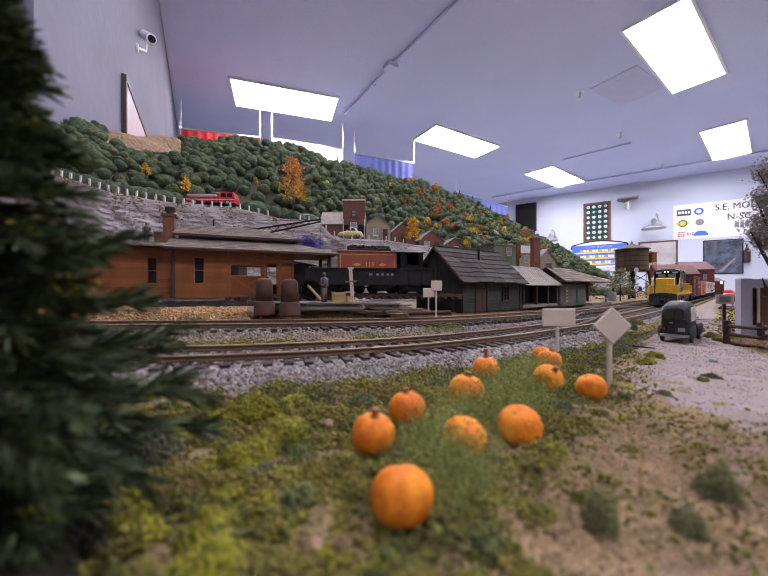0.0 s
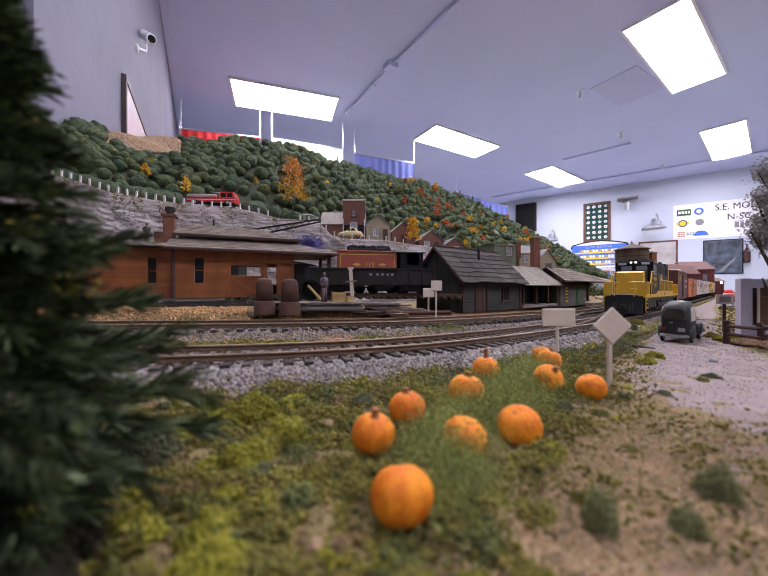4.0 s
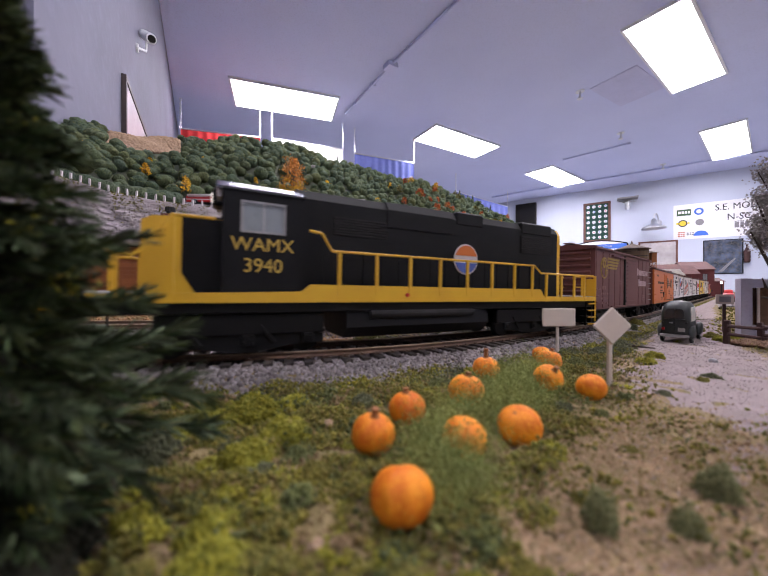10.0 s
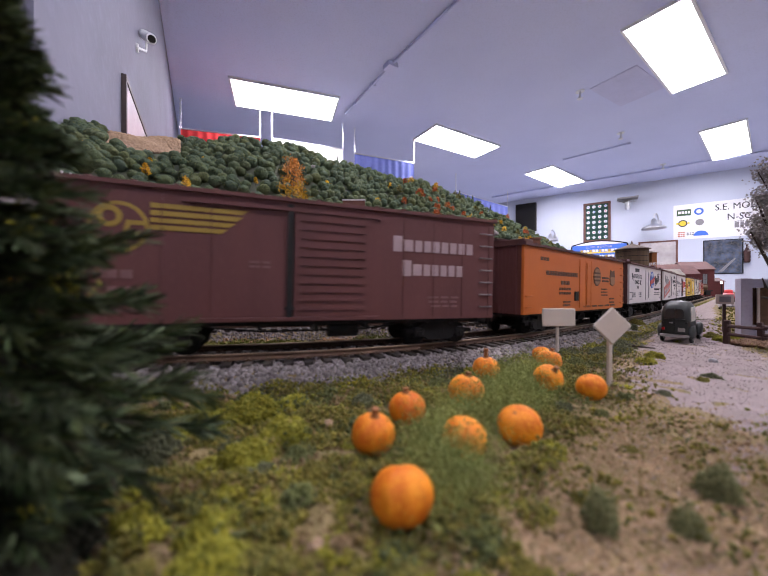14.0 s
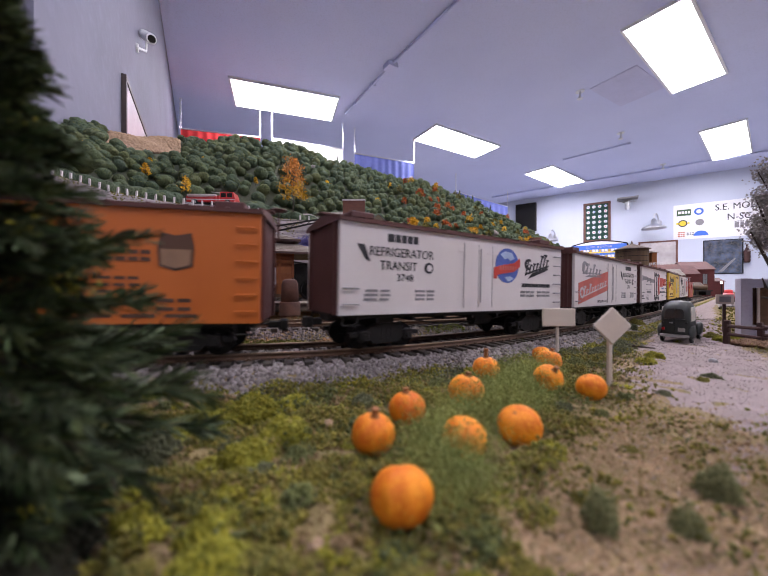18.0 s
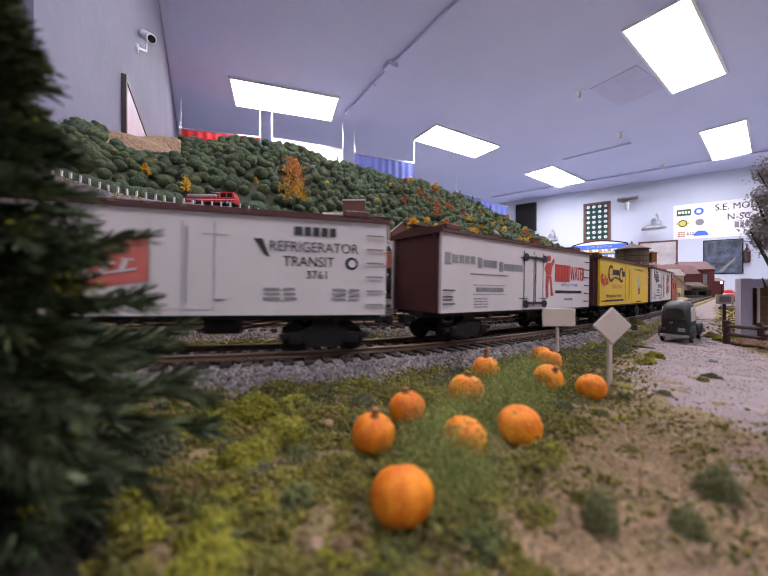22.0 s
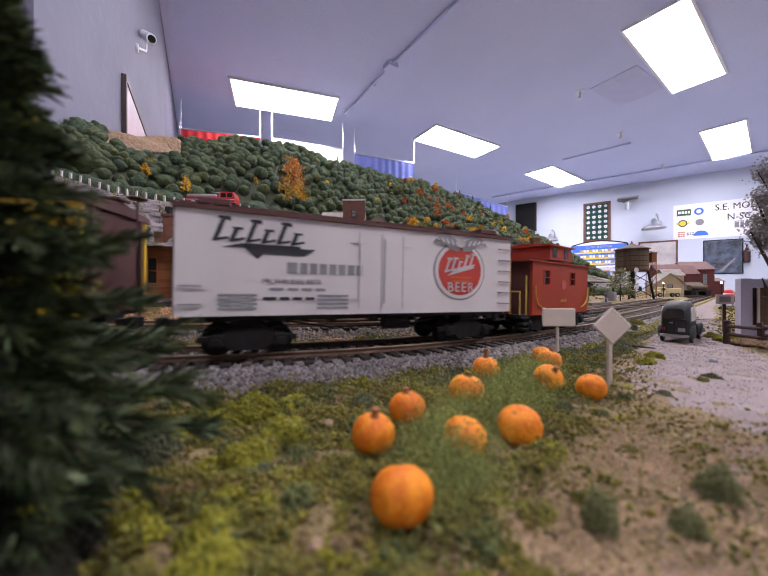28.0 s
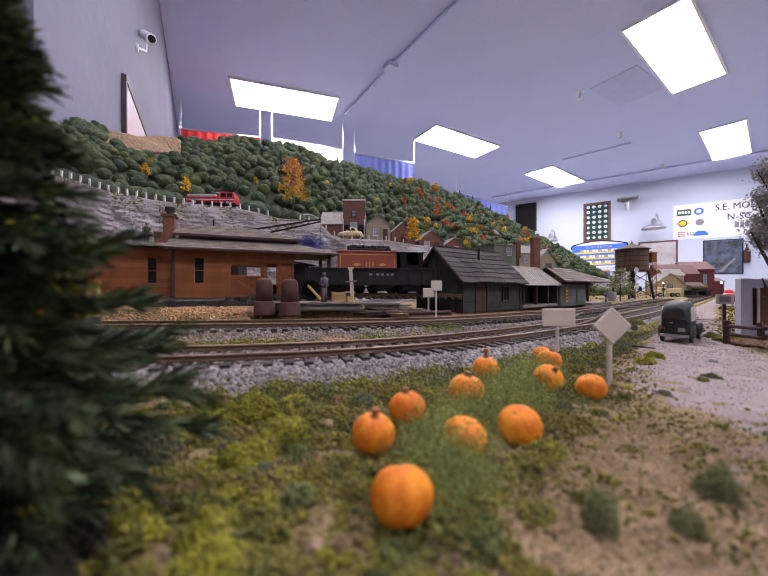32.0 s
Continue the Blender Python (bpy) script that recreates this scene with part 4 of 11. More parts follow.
part("emblem", prism(bmesh.new(), disc(-0.0617, 0.0424, 0.0068, 0.0068), 1, -SIDE - 0.0005, -SIDE - 0.00032), M["boxcar"], sp)
ring_part(sp, -0.0640, 0.0455, 0.0018, 0.0034, 0, 359, M["ink_old_gold"], -SIDE - 0.0008)
shape(sp, "emblem", [(-0.0612, 0.0370), (-0.0597, 0.0370), (-0.0590, 0.0400), (-0.0560, 0.0400), (-0.0560, 0.0412), (-0.0590, 0.0412), (-0.0585, 0.0432), (-0.0545, 0.0432), (-0.0545, 0.0446), (-0.0597, 0.0446)], M["ink_old_gold"], -SIDE - 0.0008)
for i, (za, zb, xe) in enumerate(((0.0492, 0.0508, -0.0245), (0.0468, 0.0484, -0.0262), (0.0445, 0.0460, -0.0285), (0.0422, 0.0437, -0.0310))):
    shape(sp, "wing_stripe", [(-0.0535, za), (xe - 0.002, za), (xe, zb), (-0.0535, zb)], M["ink_old_gold"])
bars(sp, -0.0662, -0.0580, 0.0290, 1, 0.0027, 0.001, M["ink_faded"], pieces=2)
bars(sp, -0.0703, -0.0516, 0.0238, 3, 0.0013, 0.0022, M["ink_faded"], ragged=0.15, pieces=4)
bars(sp, -0.0240, -0.0170, 0.0335, 2, 0.0008, 0.0008, M["ink_faded"], pieces=2)
bars(sp, -0.0800, -0.0700, 0.0270, 1, 0.0010, 0.001, M["ink_faded"], pieces=2)
bars(sp, 0.0306, 0.0345, 0.0464, 1, 0.0065, 0.001, M["ink_pale"], pieces=1)
bars(sp, 0.0353, 0.0692, 0.0450, 1, 0.0048, 0.001, M["ink_pale"], pieces=8)
bars(sp, 0.0349, 0.0388, 0.0365, 1, 0.0066, 0.001, M["ink_pale"], pieces=1)
bars(sp, 0.0396, 0.0640, 0.0350, 1, 0.0048, 0.001, M["ink_pale"], pieces=6)
bars(sp, 0.0450, 0.0640, 0.0215, 3, 0.0009, 0.0010, M["ink_faded"], ragged=0.2, pieces=3)

pfe = wagon("refrigerator_car", "orange wood-sided refrigerator car with black lettering", 1.1275, 0.159, 0.0118, 0.0490, 0.0525, M["reefer_orange"], M["boxcar"], M["brown_end"], 0.34)
reefer_fittings(pfe, 0.159, 0.0118, 0.0490, 0.0525, M["reefer_orange"], M["reefer_orange"])
bars(pfe, -0.062, -0.052, 0.0440, 1, 0.0020, 0.001, M["ink_brown"], pieces=3)
bars(pfe, -0.055, -0.012, 0.0365, 1, 0.0026, 0.001, M["ink_brown"], pieces=12)
bars(pfe, -0.036, -0.024, 0.0310, 1, 0.0024, 0.001, M["ink_brown"], pieces=3)
bars(pfe, -0.038, -0.022, 0.0268, 2, 0.0016, 0.001, M["ink_brown"], pieces=5)
bars(pfe, -0.034, -0.022, 0.0185, 2, 0.0010, 0.001, M["ink_brown"], ragged=0.2)
part("vent_plate", boxed(-0.016, -0.0105, -SIDE - 0.0006, -SIDE, 0.0185, 0.0245), M["black"], pfe)
shape(pfe, "emblem", disc(0.022, 0.0355, 0.0068, 0.0068), M["ink_brown"], label="round black and pale road emblem")
shape(pfe, "emblem", disc(0.022, 0.0355, 0.0058, 0.0058), M["ink_tan"], -SIDE - 0.0005)
for i in range(3):
    shape(pfe, "emblem", [(0.0165, 0.0320 + i * 0.0026), (0.0275, 0.0320 + i * 0.0026), (0.0275, 0.0333 + i * 0.0026), (0.0165, 0.0333 + i * 0.0026)], M["ink_brown"], -SIDE - 0.0007)
shape(pfe, "emblem", [(0.0485, 0.0305), (0.0535, 0.0290), (0.0585, 0.0305), (0.0590, 0.0365), (0.0580, 0.0415), (0.0535, 0.0405), (0.0490, 0.0415), (0.0480, 0.0365)], M["ink_brown"], label="shield-shaped road emblem")
shape(pfe, "emblem", [(0.0493, 0.0310), (0.0535, 0.0298), (0.0577, 0.0310), (0.0580, 0.0360), (0.0490, 0.0360)], M["ink_tan"], -SIDE - 0.0005)
bars(pfe, 0.032, 0.046, 0.0355, 2, 0.0013, 0.0010, M["ink_brown"], pieces=4)
bars(pfe, 0.030, 0.044, 0.0270, 3, 0.0010, 0.0012, M["ink_brown"], ragged=0.1, pieces=3)
bars(pfe, 0.048, 0.058, 0.0200, 2, 0.0012, 0.0016, M["ink_brown"], pieces=2)
bars(pfe, -0.002, 0.060, 0.0150, 1, 0.0012, 0.001, M["ink_brown"], pieces=5)


def urt_print(car, x, number):
    """The operator's lettering block on a white refrigerator car."""
    bars(car, x - 0.0075, x + 0.0075, 0.0450, 1, 0.0032, 0.001, M["ink"], pieces=5)
    lettering("REFRIGERATOR", 0.0052, M["ink"], car, x, -SIDE - 0.0003, 0.0375, stretch=0.88)
    lettering("TRANSIT", 0.0052, M["ink"], car, x - 0.002, -SIDE - 0.0003, 0.0322, stretch=0.88)
    shape(car, "trade_mark", disc(x + 0.0135, 0.0322, 0.0024, 0.0024), M["ink"])
    shape(car, "trade_mark", disc(x + 0.0137, 0.0322, 0.0014, 0.0014), M["reefer_white"], -SIDE - 0.0005)
    shape(car, "trade_mark", [(x - 0.021, 0.0400), (x - 0.018, 0.0400), (x - 0.0155, 0.0335), (x - 0.0175, 0.0345)], M["ink"])
    lettering(number, 0.0042, M["ink"], car, x + 0.001, -SIDE - 0.0003, 0.0275)
    bars(car, x - 0.018, x - 0.006, 0.0228, 3, 0.0010, 0.0007, M["ink_grey"], ragged=0.08, pieces=2)
    bars(car, x + 0.006, x + 0.017, 0.0228, 3, 0.0010, 0.0007, M["ink_grey"], ragged=0.08, pieces=2)


urt = wagon("refrigerator_car", "white wood-sided refrigerator car with a blue globe emblem", 1.3065, 0.142, RZ0, RZ1, RRF, M["reefer_white"], M["brown_end"], M["brown_end"], 0.34)
reefer_fittings(urt, 0.142, RZ0, RZ1, RRF, M["reefer_white"], M["ink_grey"])
urt_print(urt, -0.0430, "3748")
shape(urt, "emblem", disc(0.0222, 0.0360, 0.0090, 0.0089), M["ink_blue"], label="blue globe with a red ribbon")
shape(urt, "emblem", [(0.0165, 0.0415), (0.0200, 0.0432), (0.0250, 0.0428), (0.0275, 0.0400), (0.0240, 0.0385), (0.0225, 0.0398), (0.0195, 0.0392)], M["ink_blue_pale"], -SIDE - 0.0005)
shape(urt, "emblem", [(0.0200, 0.0300), (0.0245, 0.0306), (0.0270, 0.0292), (0.0225, 0.0278)], M["ink_blue_pale"], -SIDE - 0.0005)
shape(urt, "emblem", [(0.0115, 0.0345), (0.0180, 0.0362), (0.0270, 0.0375), (0.0318, 0.0402), (0.0318, 0.0358), (0.0270, 0.0330), (0.0180, 0.0318), (0.0140, 0.0310), (0.0135, 0.0290), (0.0115, 0.0292)], M["ink_red"], -SIDE - 0.0007)
bars(urt, 0.0150, 0.0285, 0.0358, 1, 0.0020, 0.001, M["ink_pale_red"], pieces=7, y=-SIDE - 0.0009)
script_mark(urt, 0.0368, 0.0315, 0.0215, 0.0090, 7, M["ink"])
ring_part(urt, 0.0395, 0.0375, 0.0015, 0.0030, 60, 300, M["ink"])
bars(urt, 0.0344, 0.0595, 0.0272, 1, 0.0020, 0.001, M["ink"], pieces=12)
bars(urt, 0.0334, 0.0449, 0.0232, 2, 0.0012, 0.0008, M["ink_grey"], pieces=3)
bars(urt, 0.0479, 0.0595, 0.0232, 2, 0.0012, 0.0008, M["ink_grey"], pieces=3)

blz = wagon("refrigerator_car", "white wood-sided refrigerator car with a slanted red panel", 1.4698, 0.142, RZ0, RZ1, RRF, M["reefer_white"], M["brown_end"], M["brown_end"], 0.34)
reefer_fittings(blz, 0.142, RZ0, RZ1, RRF, M["reefer_white"], M["ink_grey"])
script_mark(blz, -0.058, 0.0350, 0.036, 0.0080, 6, M["ink_grey"], 0.0)
ring_part(blz, -0.0545, 0.0395, 0.0026, 0.0044, 20, 330, M["ink_grey"])
shape(blz, "name_panel", [(-0.0647, 0.0150), (-0.0080, 0.0245), (-0.0080, 0.0388), (-0.0647, 0.0290)], M["ink_pale_red"], label="slanted red name panel")
script_mark(blz, -0.058, 0.0195, 0.046, 0.0078, 9, M["ink_white"], 0.18, -SIDE - 0.0006, tail=False)
ring_part(blz, -0.0595, 0.0225, 0.0022, 0.0038, 0, 340, M["ink_white"], -SIDE - 0.0006)
lettering("MILWAUKEE WIS.", 0.0027, M["ink"], blz, -0.020, -SIDE - 0.0003, 0.0162)
urt_print(blz, 0.0440, "3761")

plu = wagon("refrigerator_car", "white wood-sided refrigerator car with red and black lettering", 1.6318, 0.142, RZ0, RZ1, RRF, M["reefer_white"], M["brown_end"], M["brown_end"], 0.34)
reefer_fittings(plu, 0.142, RZ0, RZ1, RRF, M["reefer_white"], M["ink"])
bars(plu, -0.0691, -0.0655, 0.0395, 1, 0.0052, 0.001, M["ink_grey"])
bars(plu, -0.0645, -0.0492, 0.0388, 1, 0.0036, 0.001, M["ink_grey"], pieces=4)
bars(plu, -0.0470, -0.0440, 0.0385, 1, 0.0050, 0.001, M["ink_grey"])
bars(plu, -0.0430, -0.0325, 0.0378, 1, 0.0036, 0.001, M["ink_grey"], pieces=7)
bars(plu, -0.0305, -0.0275, 0.0375, 1, 0.0050, 0.001, M["ink_grey"])
bars(plu, -0.0265, -0.0097, 0.0368, 1, 0.0036, 0.001, M["ink_grey"], pieces=7)
bars(plu, -0.0520, -0.0230, 0.0310, 1, 0.0007, 0.001, M["ink_grey"], pieces=14)
bars(plu, -0.0503, -0.0252, 0.0258, 1, 0.0004, 0.001, M["ink_grey"])
bars(plu, -0.0480, -0.0270, 0.0245, 1, 0.0022, 0.001, M["ink_grey"], pieces=8)
bars(plu, -0.0503, -0.0252, 0.0214, 1, 0.0004, 0.001, M["ink_grey"])
bars(plu, -0.0499, -0.0387, 0.0194, 4, 0.0006, 0.0007, M["ink_grey"], ragged=0.1, pieces=3)
bars(plu, -0.0700, -0.0640, 0.0204, 2, 0.0007, 0.0006, M["ink"])
for x in (-0.0075, 0.0115):
    for z in (0.0415, 0.0160):
        shape(plu, "hinge_plate", disc(x, z, 0.0026, 0.0022, 12), M["ink"], -SIDE - 0.0011)
for z in (0.0415, 0.0165):
    shape(plu, "hinge_plate", [(-0.0085, z - 0.0007), (0.0125, z - 0.0007), (0.0125, z + 0.0007), (-0.0085, z + 0.0007)], M["ink"], -SIDE - 0.0011)
fig_ = bmesh.new()
prism(fig_, disc(0.0175, 0.0424, 0.0019, 0.0018, 14), 1, -SIDE - 0.0003, -SIDE)
prism(fig_, [(0.0148, 0.0325), (0.0200, 0.0325), (0.0206, 0.0372), (0.0238, 0.0410), (0.0228, 0.0426), (0.0198, 0.0398), (0.0155, 0.0400), (0.0128, 0.0362), (0.0140, 0.0348)], 1, -SIDE - 0.0003, -SIDE)
prism(fig_, [(0.0150, 0.0195), (0.0172, 0.0195), (0.0168, 0.0260), (0.0180, 0.0324), (0.0148, 0.0324), (0.0142, 0.0270)], 1, -SIDE - 0.0003, -SIDE)
prism(fig_, [(0.0205, 0.0205), (0.0228, 0.0205), (0.0212, 0.0262), (0.0200, 0.0324), (0.0181, 0.0324), (0.0196, 0.0262)], 1, -SIDE - 0.0003, -SIDE)
part("trade_mark", fig_, M["ink_red"], plu, "red trade mark shape")
bars(plu, 0.0248, 0.0428, 0.0395, 1, 0.0105, 0.001, M["ink_red"], pieces=5, gap_part=0.14)
lettering("WATER", 0.0125, M["ink_red"], plu, 0.0532, -SIDE - 0.0003, 0.0342, stretch=0.46)
lettering("AMERICA'S PHYSIC", 0.0026, M["ink_blue"], plu, 0.0430, -SIDE - 0.0003, 0.0272)
bars(plu, 0.0252, 0.0592, 0.0238, 1, 0.0018, 0.001, M["ink"], pieces=16)
bars(plu, 0.0370, 0.0470, 0.0190, 1, 0.0012, 0.001, M["ink_grey"], pieces=4)

yel = wagon("refrigerator_car", "bright yellow wood-sided refrigerator car with black lettering", 1.7954, 0.143, RZ0, RZ1, RRF, M["reefer_yellow"], M["brown_end"], M["brown_end"], 0.34)
reefer_fittings(yel, 0.143, RZ0, RZ1, RRF, M["reefer_yellow"], M["reefer_yellow"])
script_mark(yel, -0.0690, 0.0285, 0.0160, 0.0070, 5, M["ink_red"], 0.12)
ring_part(yel, -0.0675, 0.0335, 0.0016, 0.0034, 30, 330, M["ink_red"])
ring_part(yel, -0.0468, 0.0375, 0.0045, 0.0064, 50, 310, M["ink"], squash=1.05)
ring_part(yel, -0.0195, 0.0372, 0.0042, 0.0060, 50, 310, M["ink"], squash=1.05)
bars(yel, -0.0430, -0.0262, 0.0410, 1, 0.0044, 0.001, M["ink"], pieces=6)
bars(yel, -0.0172, -0.0105, 0.0405, 1, 0.0044, 0.001, M["ink"], pieces=3)
shape(yel, "trade_mark", [(-0.0450, 0.0335), (-0.0380, 0.0352), (-0.0300, 0.0350), (-0.0210, 0.0325), (-0.0210, 0.0312), (-0.0300, 0.0338), (-0.0380, 0.0340), (-0.0450, 0.0320)], M["ink"])
lettering("SPECIAL", 0.0046, M["ink_red"], yel, -0.0305, -SIDE - 0.0003, 0.0272, spread=1.75)
lettering("Nothing Better Brewed", 0.0041, M["brown_end"], yel, -0.0388, -SIDE - 0.0003, 0.0202)
bars(yel, -0.0680, -0.0135, 0.0172, 1, 0.0014, 0.001, M["ink"], pieces=26)
lettering("VENTILATOR REFRIGERATOR", 0.0026, M["ink"], yel, 0.0365, -SIDE - 0.0003, 0.0437, stretch=1.12)
shape(yel, "emblem", [(0.0325, 0.0195), (0.0392, 0.0195), (0.0396, 0.0300), (0.0375, 0.0340), (0.0370, 0.0378), (0.0347, 0.0378), (0.0342, 0.0340), (0.0321, 0.0300)], M["ink_blue_pale"], label="pale bottle-shaped emblem with a red label")
shape(yel, "emblem", [(0.0333, 0.0215), (0.0384, 0.0215), (0.0384, 0.0262), (0.0358, 0.0285), (0.0333, 0.0262)], M["ink_red"], -SIDE - 0.0005)
bars(yel, 0.0268, 0.0424, 0.0148, 1, 0.0012, 0.001, M["ink"], pieces=6)

mil = wagon("refrigerator_car", "white wood-sided refrigerator car with a red oval emblem", 1.9597, 0.141, RZ0, RZ1, RRF, M["reefer_white"], M["brown_end"], M["brown_end"], 0.34)
reefer_fittings(mil, 0.141, RZ0, RZ1, RRF, M["reefer_white"], M["ink_grey"])
script_mark(mil, -0.060, 0.0380, 0.030, 0.0085, 6, M["ink"], 0.0)
shape(mil, "trade_mark", [(-0.051, 0.0370), (-0.026, 0.0370), (-0.030, 0.0345), (-0.044, 0.0345), (-0.046, 0.0325)], M["ink"])
bars(mil, -0.036, -0.007, 0.0320, 1, 0.0040, 0.001, M["ink_grey"], pieces=8)
lettering("MILWAUKEE BEER", 0.0026, M["ink"], mil, -0.034, -SIDE - 0.0003, 0.0250)
bars(mil, -0.042, -0.022, 0.0228, 1, 0.0011, 0.001, M["ink_grey"], pieces=4)
bars(mil, -0.058, -0.046, 0.0205, 4, 0.0009, 0.0006, M["ink_grey"])
bars(mil, -0.044, -0.026, 0.0195, 1, 0.0011, 0.001, M["ink"], pieces=4)
bars(mil, -0.025, -0.013, 0.0205, 4, 0.0009, 0.0006, M["ink_grey"])
EMX, EMZ = 0.0399, 0.0318
shape(mil, "emblem", disc(EMX, EMZ, 0.0142, 0.0134, 40), M["ink_grey"], label="red round emblem under a grey spread eagle")
shape(mil, "emblem", disc(EMX, EMZ, 0.0134, 0.0126, 40), M["reefer_white"], -SIDE - 0.0005)
shape(mil, "emblem", disc(EMX, EMZ, 0.0118, 0.0111, 40), M["ink_red"], -SIDE - 0.0007)
for i in range(3):
    bars(mil, EMX - 0.0070 + 0.0012 * i, EMX + 0.0075 - 0.0015 * i, EMZ + 0.0060 - 0.0068 * (i > 0) - 0.0018 * i, 1, 0.0007, 0.001, M["reefer_orange"], y=-SIDE - 0.0009, pieces=1)
script_mark(mil, EMX - 0.0088, EMZ - 0.0010, 0.0165, 0.0066, 5, M["ink_white"], 0.22, -SIDE - 0.0011)
lettering("BEER", 0.0062, M["ink_white"], mil, EMX, -SIDE - 0.0011, EMZ - 0.0076, spread=1.15)
for o in (-1, 1):
    wing = [(EMX + o * a, b) for a, b in ((0.0008, 0.0440), (0.0035, 0.0462), (0.0075, 0.0478), (0.0115, 0.0472), (0.0142, 0.0448), (0.0150, 0.0432), (0.0118, 0.0440), (0.0085, 0.0430), (0.0050, 0.0408), (0.0008, 0.0405))]
    shape(mil, "emblem", wing, M["ink_grey"], -SIDE - 0.0010)
    for q in range(4):
        f = [(EMX + o * (0.0038 + 0.0026 * q), 0.0432 + 0.0006 * q), (EMX + o * (0.0052 + 0.0026 * q), 0.0456 + 0.0002 * q), (EMX + o * (0.0056 + 0.0026 * q), 0.0454 + 0.0002 * q), (EMX + o * (0.0046 + 0.0026 * q), 0.0430 + 0.0006 * q)]
        shape(mil, "emblem", f, M["reefer_white"], -SIDE - 0.0012)
shape(mil, "emblem", disc(EMX - 0.0005, 0.0440, 0.0026, 0.0018, 16), M["ink_white"], -SIDE - 0.0013)

for car in (urt, blz, plu, yel, mil):
    lift(car, 0.0013)

# caboose
cab_len = 0.074
cab = thing("caboose", pose(0, 0, 0), "red caboose with cupola and yellow handrails", "train car", "cars of the train")
h = cab_len / 2
CW = 0.0172
for o in (-1, 1):
    sp_side = bmesh.new()
    wins = ((-0.024, -0.018), (0.010, 0.016))
    xs = [-h, wins[0][0], wins[0][1], wins[1][0], wins[1][1], h]
    y0, y1 = sorted((o * CW, o * (CW - 0.0014)))
    for i in range(5):
        if i in (1, 3):
            box(sp_side, xs[i], xs[i + 1], y0, y1, 0.0110, 0.0285)
            box(sp_side, xs[i], xs[i + 1], y0, y1, 0.0365, 0.0410)
        else:
            box(sp_side, xs[i], xs[i + 1], y0, y1, 0.0110, 0.0410)
    part("side_panel", sp_side, M["caboose"], cab)
    for a, b in wins:
        wbm = bmesh.new()
        for p0, p1, q0, q1 in ((a - 0.0006, b + 0.0006, 0.0279, 0.0285), (a - 0.0006, b + 0.0006, 0.0365, 0.0371), (a - 0.0006, a, 0.0285, 0.0365), (b, b + 0.0006, 0.0285, 0.0365), (a, b, 0.0322, 0.0327)):
            box(wbm, p0, p1, y0 - 0.0004, y1 + 0.0004, q0, q1)
        wf = part("window", wbm, M["caboose"], cab)
        part("pane", boxed(a, b, o * (CW - 0.0009) - 0.0001, o * (CW - 0.0009) + 0.0001, 0.0285, 0.0365), M["glass_dark"], wf)
    # curved yellow grab rails low on the corners
    for e in (-1, 1):
        bm = bmesh.new()
        pts = [(e * (h - 0.002 - 0.012 * math.sin(a)), 0.0160 + 0.012 * (1 - math.cos(a))) for a in np.linspace(0, 1.2, 7)]
        pts = [(e * (h - 0.0016), 0.0275), (e * (h - 0.0022), 0.0215), (e * (h - 0.005), 0.0172), (e * (h - 0.0095), 0.0150), (e * (h - 0.0135), 0.0145)]
        for (xa, za), (xb, zb) in zip(pts, pts[1:]):
            rod(bm, (xa, o * (CW + 0.0009), za), (xb, o * (CW + 0.0009), zb), 0.0004, seg=6)
        part("grab_rail", bm, M["yellow"], cab, "yellow curved grab rail")
